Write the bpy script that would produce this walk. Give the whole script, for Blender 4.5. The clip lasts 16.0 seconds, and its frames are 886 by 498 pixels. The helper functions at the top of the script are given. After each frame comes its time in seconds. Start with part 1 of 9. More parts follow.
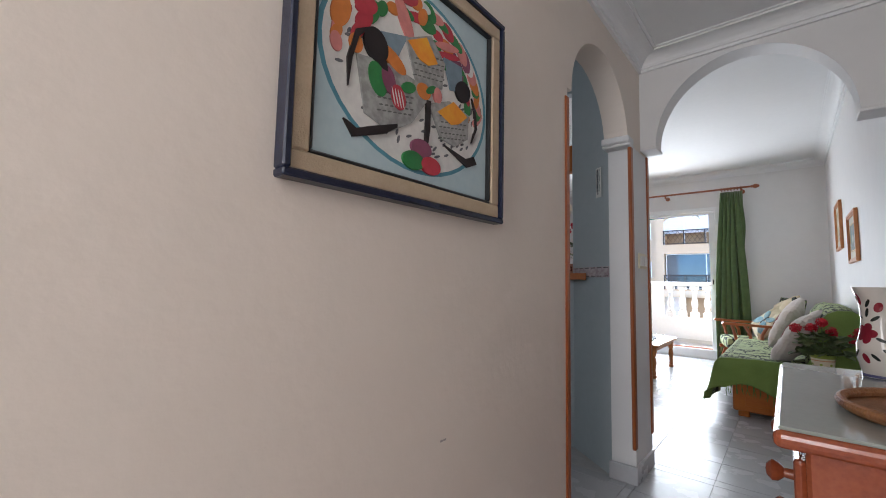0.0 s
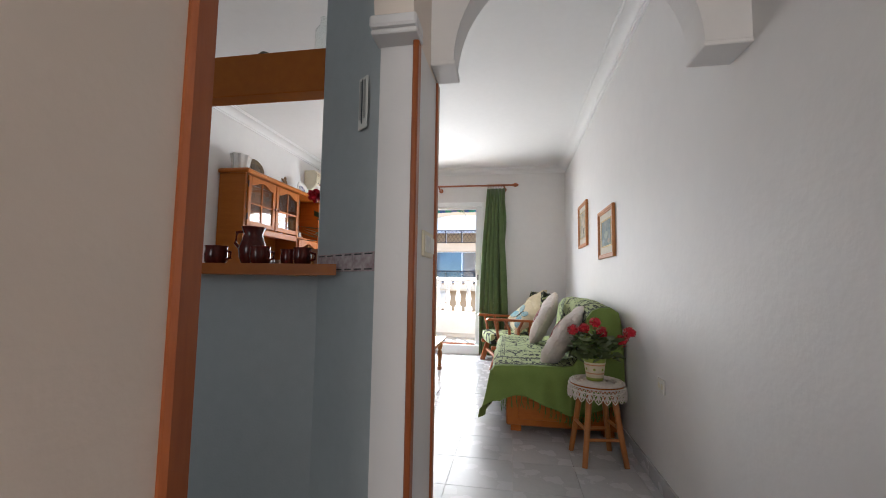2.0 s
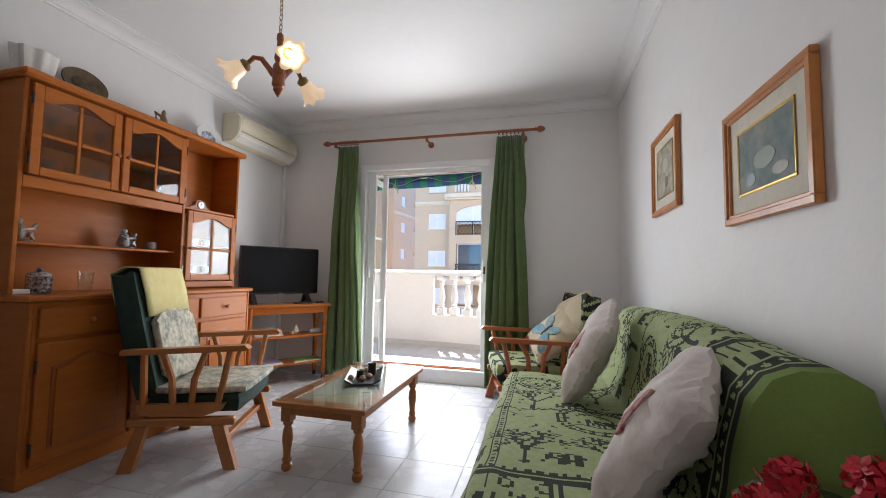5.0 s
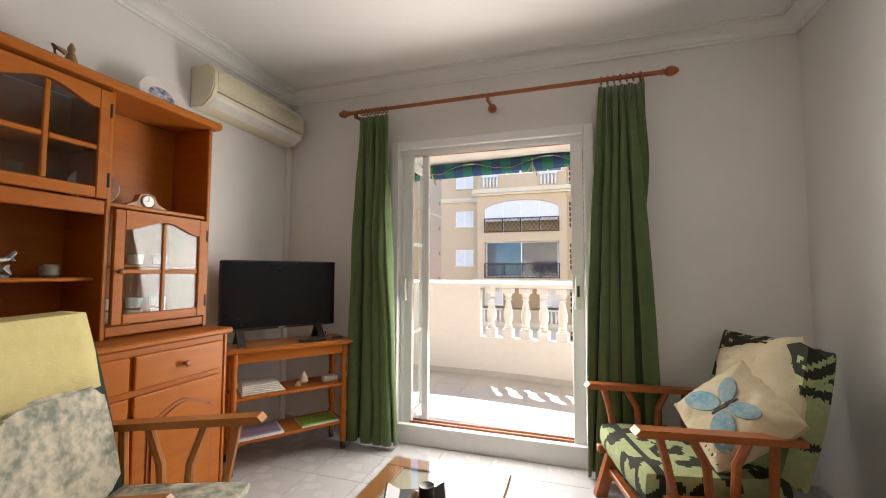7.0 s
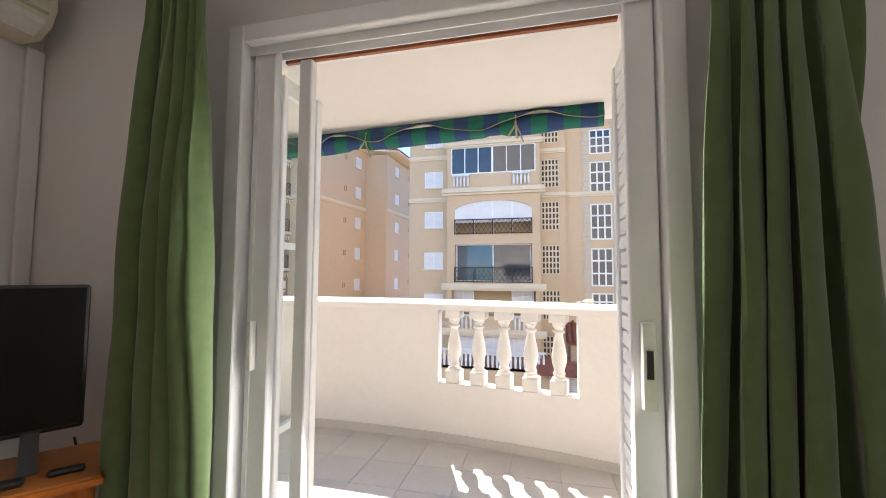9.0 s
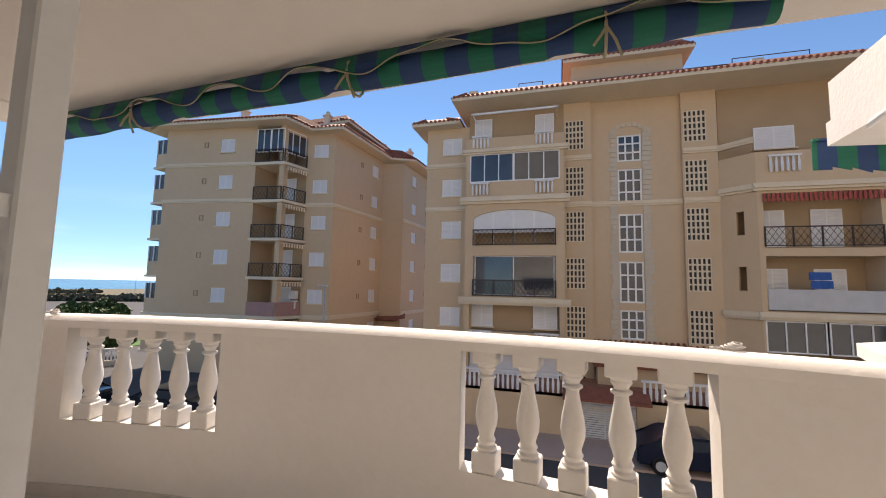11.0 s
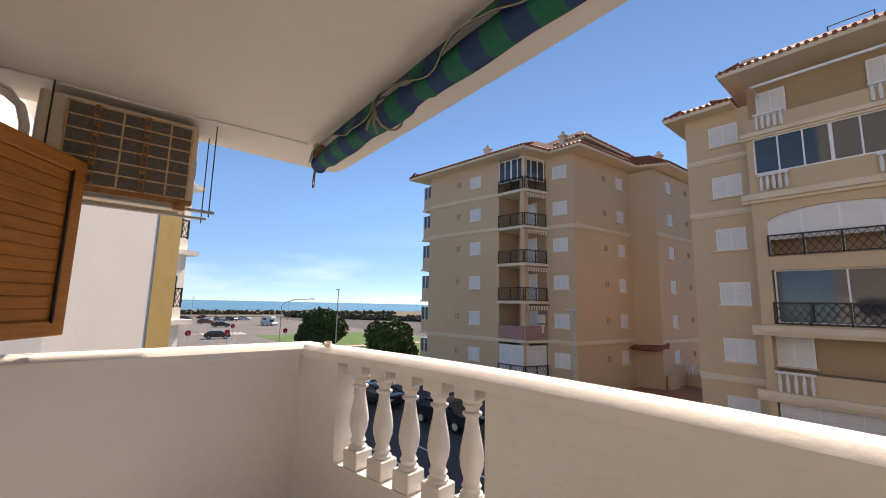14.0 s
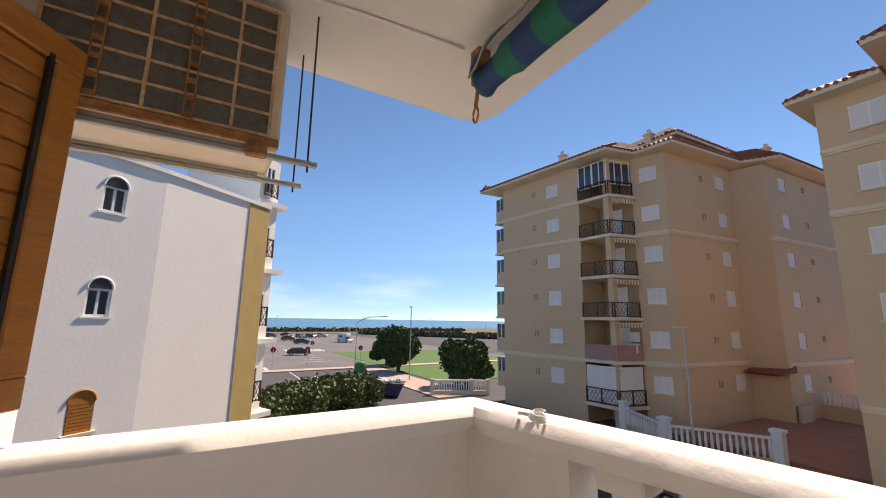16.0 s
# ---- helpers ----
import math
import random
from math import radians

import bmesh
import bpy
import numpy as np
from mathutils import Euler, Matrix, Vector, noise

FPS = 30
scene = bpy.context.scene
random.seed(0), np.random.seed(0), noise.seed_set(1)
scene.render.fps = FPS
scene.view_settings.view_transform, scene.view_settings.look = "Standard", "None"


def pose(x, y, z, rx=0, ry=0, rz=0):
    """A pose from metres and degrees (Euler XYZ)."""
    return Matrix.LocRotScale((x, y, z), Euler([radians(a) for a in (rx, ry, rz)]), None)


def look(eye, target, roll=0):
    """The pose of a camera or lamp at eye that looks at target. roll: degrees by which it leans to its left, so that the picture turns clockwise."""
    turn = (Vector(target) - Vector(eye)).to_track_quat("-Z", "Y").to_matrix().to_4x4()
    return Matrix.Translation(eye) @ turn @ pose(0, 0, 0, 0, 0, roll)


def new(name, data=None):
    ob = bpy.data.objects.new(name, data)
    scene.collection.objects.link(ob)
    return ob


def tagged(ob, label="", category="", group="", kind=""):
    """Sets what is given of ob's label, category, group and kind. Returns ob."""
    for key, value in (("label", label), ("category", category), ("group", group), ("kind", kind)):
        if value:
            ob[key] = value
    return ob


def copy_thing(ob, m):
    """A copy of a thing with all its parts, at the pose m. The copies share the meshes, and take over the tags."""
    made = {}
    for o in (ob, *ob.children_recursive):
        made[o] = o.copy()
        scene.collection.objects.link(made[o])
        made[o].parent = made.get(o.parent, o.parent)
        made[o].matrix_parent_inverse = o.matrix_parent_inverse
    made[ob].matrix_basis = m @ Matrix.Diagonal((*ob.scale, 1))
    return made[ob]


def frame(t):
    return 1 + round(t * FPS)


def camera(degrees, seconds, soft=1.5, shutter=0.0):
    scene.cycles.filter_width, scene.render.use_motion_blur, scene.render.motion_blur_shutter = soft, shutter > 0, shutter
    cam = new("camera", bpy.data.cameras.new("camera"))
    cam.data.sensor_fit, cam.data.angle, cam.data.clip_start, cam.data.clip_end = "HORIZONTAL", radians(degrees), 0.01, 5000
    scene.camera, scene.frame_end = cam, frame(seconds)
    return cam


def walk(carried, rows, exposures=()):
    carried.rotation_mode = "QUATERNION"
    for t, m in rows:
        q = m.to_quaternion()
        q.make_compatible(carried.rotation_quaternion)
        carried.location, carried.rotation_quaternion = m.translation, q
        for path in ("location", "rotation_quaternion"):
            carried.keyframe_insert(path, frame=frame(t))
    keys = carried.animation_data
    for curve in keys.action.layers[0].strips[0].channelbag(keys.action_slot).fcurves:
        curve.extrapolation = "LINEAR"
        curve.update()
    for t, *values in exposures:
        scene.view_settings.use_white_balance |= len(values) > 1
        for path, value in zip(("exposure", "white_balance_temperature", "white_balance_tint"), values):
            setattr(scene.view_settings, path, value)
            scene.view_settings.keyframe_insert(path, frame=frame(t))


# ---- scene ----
cam = camera(95.9, 16.0, soft=1.0)
PATH = [
    (0, (-0.002, 0.39, 0.992), (-1.303, 1.9, 1.155), 1.2),
    (0.5, (-0.113, 0.59, 0.979), (-1.109, 2.317, 1.147), 1.1),
    (1, (-0.213, 0.823, 0.975), (-0.963, 2.67, 1.141), 0.9),
    (1.5, (-0.291, 1.144, 0.993), (-0.817, 3.066, 1.154), 0.9),
    (2, (-0.333, 1.488, 1.01), (-0.667, 3.453, 1.168), 0.9),
    (2.5, (-0.356, 1.802, 1.017), (-0.531, 3.789, 1.174), 0.8),
    (3, (-0.335, 2.151, 1.016), (-0.398, 4.145, 1.163), 0.9),
    (3.5, (-0.275, 2.477, 1.009), (-0.331, 4.471, 1.158), 0.8),
    (4, (-0.224, 2.782, 1.005), (-0.342, 4.773, 1.153), 0.8),
    (4.5, (-0.204, 3.07, 1.015), (-0.494, 5.044, 1.151), 0.9),
    (5, (-0.233, 3.356, 1.023), (-0.727, 5.29, 1.149), 0.9),
    (7.5, (-0.93, 4.775, 1.225), (-1.539, 6.677, 1.339), 0.2),
    (8, (-0.968, 5.161, 1.253), (-1.497, 7.086, 1.373), 0.1),
    (8.6, (-1.007, 5.65, 1.278), (-1.478, 7.59, 1.399), 0.2),
    (11, (-1.389, 7.151, 1.316), (-1.94, 9.064, 1.501), 1.2),
    (11.5, (-1.486, 7.319, 1.327), (-2.141, 9.198, 1.526), 1.1),
    (12, (-1.562, 7.476, 1.36), (-2.393, 9.282, 1.578), 1.2),
    (12.5, (-1.608, 7.614, 1.37), (-2.674, 9.29, 1.607), 1.2),
    (13, (-1.686, 7.686, 1.376), (-2.965, 9.204, 1.623), 1.2),
    (13.5, (-1.866, 7.756, 1.369), (-3.286, 9.14, 1.625), 1.2),
    (14, (-2.145, 7.882, 1.357), (-3.658, 9.16, 1.631), 1.2),
    (14.5, (-2.453, 7.98, 1.361), (-4.037, 9.167, 1.65), 1.2),
    (15, (-2.835, 8.048, 1.363), (-4.471, 9.156, 1.671), 1.1),
    (15.5, (-3.232, 8.073, 1.368), (-4.905, 9.119, 1.695), 1.0),
    (16, (-3.587, 8.079, 1.379), (-5.282, 9.082, 1.728), 0.9),
]
EXPOSURES = [(0, 2.85, 5950, 10), (1, 2.75, 6900, 14.5), (2, 2.95, 6400, 11), (3, 2.8, 6200, 11), (5, 2.45, 6350, 12.5), (7.5, 2.38, 7600, 13), (8.6, 2.3, 7000, 13), (11, 0.82, 8000, 18), (12.5, 0.74, 8350, 19), (16, 0.58, 8150, 20)]
walk(cam, [(t, look(eye, target, roll)) for t, eye, target, roll in PATH], EXPOSURES)

# world, sun and indoor fill lamps
world = bpy.data.worlds.new("sky")
scene.world = world
world.use_nodes = True
wn = world.node_tree
bg = wn.nodes["Background"]
sky = wn.nodes.new("ShaderNodeTexSky")
sky.sky_type = 'NISHITA'
sky.sun_disc = False
sky.sun_elevation = radians(49.7)
sky.sun_rotation = radians(-21.6)
sky.altitude = 4500
sky.air_density, sky.dust_density, sky.ozone_density = 1.0, 0.0, 3.0
clear = wn.nodes.new("ShaderNodeMix")
clear.data_type, clear.blend_type = 'RGBA', 'MULTIPLY'
clear.inputs[0].default_value, clear.inputs[7].default_value = 1.0, (0.65, 0.91, 1.0, 1)
wn.links.new(sky.outputs[0], clear.inputs[6])
# paler haze low over the sea, with a veil of thin cloud
wtc = wn.nodes.new("ShaderNodeTexCoord")
wxyz = wn.nodes.new("ShaderNodeSeparateXYZ")
wn.links.new(wtc.outputs["Generated"], wxyz.inputs[0])
low = wn.nodes.new("ShaderNodeMapRange")
low.interpolation_type = 'SMOOTHSTEP'
low.inputs[1].default_value, low.inputs[2].default_value = -0.02, 0.30
wn.links.new(wxyz.outputs[2], low.inputs[0])
haze = wn.nodes.new("ShaderNodeMix")
haze.data_type = 'RGBA'
haze.inputs[6].default_value, haze.inputs[7].default_value = (0.64, 0.60, 0.64, 1), (1, 1, 1, 1)
wn.links.new(low.outputs[0], haze.inputs[0])
tint = wn.nodes.new("ShaderNodeMix")
tint.data_type, tint.blend_type = 'RGBA', 'MULTIPLY'
tint.inputs[0].default_value = 1.0
wn.links.new(clear.outputs[2], tint.inputs[6])
wn.links.new(haze.outputs[2], tint.inputs[7])
wmap = wn.nodes.new("ShaderNodeMapping")
wmap.inputs["Scale"].default_value = (2.2, 2.2, 13.0)
wn.links.new(wtc.outputs["Generated"], wmap.inputs[0])
veil = wn.nodes.new("ShaderNodeTexNoise")
veil.inputs["Scale"].default_value, veil.inputs["Detail"].default_value = 1.3, 7
wn.links.new(wmap.outputs[0], veil.inputs[0])
cover = wn.nodes.new("ShaderNodeMapRange")
cover.inputs[1].default_value, cover.inputs[2].default_value, cover.inputs[4].default_value = 0.48, 0.85, 0.32
wn.links.new(veil.outputs[0], cover.inputs[0])
near_sea = wn.nodes.new("ShaderNodeMapRange")
near_sea.interpolation_type = 'SMOOTHSTEP'
near_sea.inputs[1].default_value, near_sea.inputs[2].default_value = 0.20, 0.04
wn.links.new(wxyz.outputs[2], near_sea.inputs[0])
thin = wn.nodes.new("ShaderNodeMath")
thin.operation = 'MULTIPLY'
wn.links.new(cover.outputs[0], thin.inputs[0])
wn.links.new(near_sea.outputs[0], thin.inputs[1])
cloud = wn.nodes.new("ShaderNodeMix")
cloud.data_type = 'RGBA'
cloud.inputs[7].default_value = (7.5, 8.0, 8.6, 1)
wn.links.new(thin.outputs[0], cloud.inputs[0])
wn.links.new(tint.outputs[2], cloud.inputs[6])
wn.links.new(cloud.outputs[2], bg.inputs[0])
bg.inputs[1].default_value = 0.145

sun = new("sun", bpy.data.lights.new("sun", 'SUN'))
sun.data.energy, sun.data.angle, sun.data.color = 4.5, radians(0.53), (1.0, 0.94, 0.86)
sun.matrix_world = look((-0.31 * 20, 0.79 * 20, 20), (0, 0, 0))


def area_lamp(name, eye, target, sx, sy, watts, color):
    ob = new(name, bpy.data.lights.new(name, 'AREA'))
    ob.data.shape, ob.data.size, ob.data.size_y = 'RECTANGLE', sx, sy
    ob.data.energy, ob.data.color = watts, color
    ob.matrix_world = look(eye, target)
    return ob


# fill lamp added in the balcony door to boost the sky's light indoors
area_lamp("sky_fill_door", (-1.3, 7.08, 1.15), (-1.3, 5.0, 0.7), 0.95, 1.7, 9.2, (0.95, 0.98, 1.0))
# unseen fill lamp added behind the walk's start to brighten the hall
area_lamp("fill_entrance", (-0.1, -1.62, 1.45), (-0.1, 2.0, 1.2), 0.7, 1.3, 4.2, (1.0, 0.96, 0.92))
# fill lamp added inside the kitchen, where no window is built
area_lamp("fill_kitchen", (-2.3, -0.1, 1.5), (-1.6, 2.6, 1.2), 0.9, 0.9, 1.05, (0.93, 0.97, 1.0))


# ---------------- materials ----------------
def mat(name, col, col2=None, rough=0.5, metal=0.0, scale=8.0, detail=60.0, bump=0.0, bscale=120.0, stretch=(1, 1, 1),
        var=0.0, alpha=1.0, trans=0.0, emit=None, estr=0.0, coat=0.0, spec=None, sheen=0.0, wear=0.5):
    m = bpy.data.materials.new(name)
    m.use_nodes = True
    nt = m.node_tree
    p = nt.nodes["Principled BSDF"]
    p.inputs["Roughness"].default_value = rough
    p.inputs["Metallic"].default_value = metal
    p.inputs["Transmission Weight"].default_value = trans
    p.inputs["Coat Weight"].default_value = coat
    p.inputs["Sheen Weight"].default_value = sheen
    if spec is not None:
        p.inputs["Specular IOR Level"].default_value = spec
    if emit:
        p.inputs["Emission Color"].default_value = (*emit, 1)
        p.inputs["Emission Strength"].default_value = estr
    col2 = col2 or tuple(c * 0.86 for c in col)
    tc = nt.nodes.new("ShaderNodeTexCoord")
    mp = nt.nodes.new("ShaderNodeMapping")
    mp.inputs["Scale"].default_value = stretch
    nt.links.new(tc.outputs["Object"], mp.inputs[0])
    n1 = nt.nodes.new("ShaderNodeTexNoise")
    n1.inputs["Scale"].default_value, n1.inputs["Detail"].default_value = scale, 5
    nt.links.new(mp.outputs[0], n1.inputs[0])
    n2 = nt.nodes.new("ShaderNodeTexNoise")
    n2.inputs["Scale"].default_value, n2.inputs["Detail"].default_value = detail, 3
    nt.links.new(mp.outputs[0], n2.inputs[0])
    add = nt.nodes.new("ShaderNodeMix")
    add.data_type = 'FLOAT'
    add.inputs[0].default_value = 0.4
    nt.links.new(n1.outputs[0], add.inputs[2])
    nt.links.new(n2.outputs[0], add.inputs[3])
    ramp = nt.nodes.new("ShaderNodeMapRange")
    ramp.inputs[1].default_value, ramp.inputs[2].default_value = 0.5 - 0.3 * wear, 0.5 + 0.3 * wear
    nt.links.new(add.outputs[0], ramp.inputs[0])
    mix = nt.nodes.new("ShaderNodeMix")
    mix.data_type = 'RGBA'
    mix.inputs[6].default_value, mix.inputs[7].default_value = (*col, 1), (*col2, 1)
    nt.links.new(ramp.outputs[0], mix.inputs[0])
    out = mix.outputs[2]
    if var:
        oi = nt.nodes.new("ShaderNodeObjectInfo")
        hsv = nt.nodes.new("ShaderNodeHueSaturation")
        mr = nt.nodes.new("ShaderNodeMapRange")
        mr.inputs[3].default_value, mr.inputs[4].default_value = 1 - var, 1 + var
        nt.links.new(oi.outputs["Random"], mr.inputs[0])
        nt.links.new(mr.outputs[0], hsv.inputs["Value"])
        nt.links.new(out, hsv.inputs["Color"])
        out = hsv.outputs[0]
    nt.links.new(out, p.inputs["Base Color"])
    rr = nt.nodes.new("ShaderNodeMapRange")
    rr.inputs[3].default_value, rr.inputs[4].default_value = max(0.0, rough - 0.06), min(1.0, rough + 0.06)
    nt.links.new(n1.outputs[0], rr.inputs[0])
    if trans == 0:
        nt.links.new(rr.outputs[0], p.inputs["Roughness"])
    if bump:
        n3 = nt.nodes.new("ShaderNodeTexNoise")
        n3.inputs["Scale"].default_value, n3.inputs["Detail"].default_value = bscale, 6
        nt.links.new(mp.outputs[0], n3.inputs[0])
        b = nt.nodes.new("ShaderNodeBump")
        b.inputs["Strength"].default_value, b.inputs["Distance"].default_value = bump, 0.01
        nt.links.new(n3.outputs[0], b.inputs["Height"])
        nt.links.new(b.outputs[0], p.inputs["Normal"])
    return m


def glass(name, tint=(0.95, 0.98, 0.97), rough=0.0, clear=0.9):
    m = bpy.data.materials.new(name)
    m.use_nodes = True
    nt = m.node_tree
    nt.nodes.remove(nt.nodes["Principled BSDF"])
    t = nt.nodes.new("ShaderNodeBsdfTransparent")
    t.inputs[0].default_value = (*tint, 1)
    g = nt.nodes.new("ShaderNodeBsdfGlossy")
    g.inputs["Roughness"].default_value = rough
    fr = nt.nodes.new("ShaderNodeMath")
    fr.operation = 'MULTIPLY_ADD'
    lw = nt.nodes.new("ShaderNodeLayerWeight")
    pw = nt.nodes.new("ShaderNodeMath")
    pw.operation = 'POWER'
    pw.inputs[1].default_value = 4.0
    nt.links.new(lw.outputs["Facing"], pw.inputs[0])
    nt.links.new(pw.outputs[0], fr.inputs[0])
    fr.inputs[1].default_value, fr.inputs[2].default_value = 0.8, 0.04
    mx = nt.nodes.new("ShaderNodeMixShader")
    nt.links.new(fr.outputs[0], mx.inputs[0])
    nt.links.new(t.outputs[0], mx.inputs[1])
    nt.links.new(g.outputs[0], mx.inputs[2])
    nt.links.new(mx.outputs[0], nt.nodes["Material Output"].inputs[0])
    return m


M_WALL = mat("wall_paint", (0.78, 0.77, 0.76), (0.72, 0.71, 0.705), rough=0.6, scale=1.2, detail=12, bump=0.12, bscale=34, wear=0.9)
M_HALL = mat("hall_paint", (0.78, 0.69, 0.61), (0.72, 0.635, 0.555), rough=0.55, scale=1.0, detail=9, bump=0.12, bscale=34, wear=0.9)
M_CEIL = mat("ceiling_paint", (0.82, 0.82, 0.82), (0.79, 0.79, 0.79), rough=0.7, scale=1.5, detail=20, bump=0.05)
M_KITCH = mat("kitchen_paint", (0.45, 0.49, 0.50), (0.41, 0.45, 0.46), rough=0.55, scale=1.5, detail=25, bump=0.08)
M_TILE = mat("floor_tile", (0.52, 0.52, 0.53), (0.455, 0.455, 0.47), rough=0.27, scale=5, detail=40, var=0.03, wear=0.8, spec=0.22)
M_GROUT = mat("grout", (0.50, 0.49, 0.48), rough=0.9, scale=20)
M_PINE = mat("honey_pine", (0.47, 0.15, 0.023), (0.335, 0.088, 0.0135), rough=0.36, spec=0.22, scale=3, detail=26, stretch=(1, 1, 9), bump=0.05, bscale=40, var=0.05, wear=0.9)
M_PINEY = mat("honey_pine_long", (0.47, 0.15, 0.023), (0.335, 0.088, 0.0135), rough=0.36, spec=0.22, scale=3, detail=26, stretch=(1, 0.12, 1), bump=0.05, bscale=40, wear=0.9)
M_STRIP = mat("stained_trim", (0.36, 0.10, 0.025), (0.26, 0.065, 0.015), rough=0.35, scale=4, detail=30, stretch=(6, 6, 0.6), bump=0.04, bscale=60)
M_MAHOG = mat("reddish_wood", (0.34, 0.085, 0.03), (0.22, 0.045, 0.018), rough=0.25, scale=3, detail=24, stretch=(6, 1, 6), wear=0.8, coat=0.3)
M_CHWOOD = mat("oak_brown", (0.48, 0.185, 0.05), (0.34, 0.115, 0.028), rough=0.35, scale=5, detail=30, wear=0.9)
M_WHITEPL = mat("white_plastic", (0.80, 0.79, 0.74), rough=0.35, scale=10)
M_CREAM = mat("cream_plastic", (0.76, 0.71, 0.56), (0.70, 0.64, 0.48), rough=0.4, scale=6)
M_ALU = mat("white_aluminium", (0.84, 0.85, 0.85), (0.80, 0.81, 0.81), rough=0.35, scale=10, spec=0.5)
M_BLACK = mat("black_plastic", (0.015, 0.015, 0.016), rough=0.35, scale=15)
M_SCREEN = mat("black_screen", (0.006, 0.006, 0.008), (0.008, 0.008, 0.010), rough=0.18, scale=3, spec=0.25)
M_GREEN = mat("green_curtain", (0.095, 0.15, 0.05), (0.072, 0.118, 0.038), rough=0.85, scale=20, detail=300, bump=0.15, bscale=500, sheen=0.3)
M_STUCCO = mat("white_masonry_paint", (0.82, 0.80, 0.77), (0.75, 0.72, 0.68), rough=0.7, scale=1.6, detail=18, bump=0.25, bscale=35, wear=0.9)
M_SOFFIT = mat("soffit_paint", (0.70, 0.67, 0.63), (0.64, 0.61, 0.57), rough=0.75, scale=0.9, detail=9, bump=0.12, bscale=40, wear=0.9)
M_BALTILE = mat("balcony_tile", (0.60, 0.57, 0.53), (0.55, 0.52, 0.48), rough=0.4, scale=4, detail=30, var=0.04)
M_GLASS = glass("clear_glass")
M_GLASSD = mat("dark_window_glass", (0.06, 0.075, 0.09), (0.03, 0.04, 0.05), rough=0.05, scale=0.6, spec=0.8)
M_TAN = mat("tan_render", (0.67, 0.505, 0.335), (0.59, 0.435, 0.28), rough=0.85, scale=0.25, detail=3, bump=0.2, bscale=12, wear=1.0)
M_TANC = mat("pale_moulding", (0.76, 0.66, 0.50), (0.70, 0.59, 0.44), rough=0.8, scale=0.8, detail=8)
M_SHUT = mat("white_shutter", (0.78, 0.78, 0.78), (0.72, 0.72, 0.72), rough=0.5, scale=3)
M_ROOF = mat("clay_roof_tile", (0.30, 0.10, 0.06), (0.20, 0.065, 0.04), rough=0.8, scale=3, detail=20)
M_IRON = mat("dark_iron", (0.035, 0.025, 0.022), rough=0.5, scale=20)
M_ASPH = mat("asphalt", (0.085, 0.085, 0.088), (0.06, 0.06, 0.063), rough=0.9, scale=0.6, detail=20, bump=0.2, bscale=60, wear=0.9)


# ---------------- mesh helpers ----------------
def bx(bm, x0, x1, y0, y1, z0, z1, bevel=0.0, seg=1):
    r = bmesh.ops.create_cube(bm, size=1.0, matrix=Matrix.Translation(((x0 + x1) / 2, (y0 + y1) / 2, (z0 + z1) / 2)) @ Matrix.Diagonal((abs(x1 - x0), abs(y1 - y0), abs(z1 - z0), 1)))
    if bevel:
        es = list({e for v in r["verts"] for e in v.link_edges})
        bmesh.ops.bevel(bm, geom=es, offset=bevel, segments=seg, profile=0.5, affect='EDGES')
    return r["verts"]


def rod(bm, a, b, r0, r1=None, seg=10):
    a, b = Vector(a), Vector(b)
    d = b - a
    m = Matrix.Translation((a + b) / 2) @ d.to_track_quat('Z', 'Y').to_matrix().to_4x4()
    bmesh.ops.create_cone(bm, cap_ends=True, segments=seg, radius1=r0, radius2=r0 if r1 is None else r1, depth=d.length, matrix=m)


def lathe(bm, prof, seg=16, at=(0, 0, 0), m=None, squash=1.0):
    """A turned shape from (radius, height) pairs."""
    base = Matrix.Translation(at) @ (m or Matrix())
    rings = []
    for r, z in prof:
        rings.append([bm.verts.new(base @ Vector((r * math.cos(2 * math.pi * i / seg), squash * r * math.sin(2 * math.pi * i / seg), z))) for i in range(seg)])
    for a, b in zip(rings, rings[1:]):
        for i in range(seg):
            bm.faces.new((a[i], a[(i + 1) % seg], b[(i + 1) % seg], b[i]))
    if prof[0][0] > 1e-4:
        bm.faces.new(rings[0][::-1])
    if prof[-1][0] > 1e-4:
        bm.faces.new(rings[-1])


def prism(bm, pts, axis, a, b):
    """A flat outline pushed along one axis from a to b. Outline: the two other axes in order."""
    def at(p, q):
        return {"x": (q, p[0], p[1]), "y": (p[0], q, p[1]), "z": (p[0], p[1], q)}[axis]
    lo = [bm.verts.new(at(p, a)) for p in pts]
    hi = [bm.verts.new(at(p, b)) for p in pts]
    n = len(pts)
    bm.faces.new(lo)
    bm.faces.new(hi[::-1])
    for i in range(n):
        bm.faces.new((lo[i], hi[i], hi[(i + 1) % n], lo[(i + 1) % n]))


def tube(bm, pts, r, seg=8, r_end=None):
    """A round bar along a line of points."""
    pts = [Vector(p) for p in pts]
    rings = []
    for i, p in enumerate(pts):
        d = (pts[min(i + 1, len(pts) - 1)] - pts[max(i - 1, 0)]).normalized()
        q = d.to_track_quat('Z', 'Y')
        rr = r if r_end is None else r + (r_end - r) * i / (len(pts) - 1)
        rings.append([bm.verts.new(p + q @ Vector((rr * math.cos(2 * math.pi * k / seg), rr * math.sin(2 * math.pi * k / seg), 0))) for k in range(seg)])
    for a, b in zip(rings, rings[1:]):
        for k in range(seg):
            bm.faces.new((a[k], a[(k + 1) % seg], b[(k + 1) % seg], b[k]))
    bm.faces.new(rings[0][::-1])
    bm.faces.new(rings[-1])


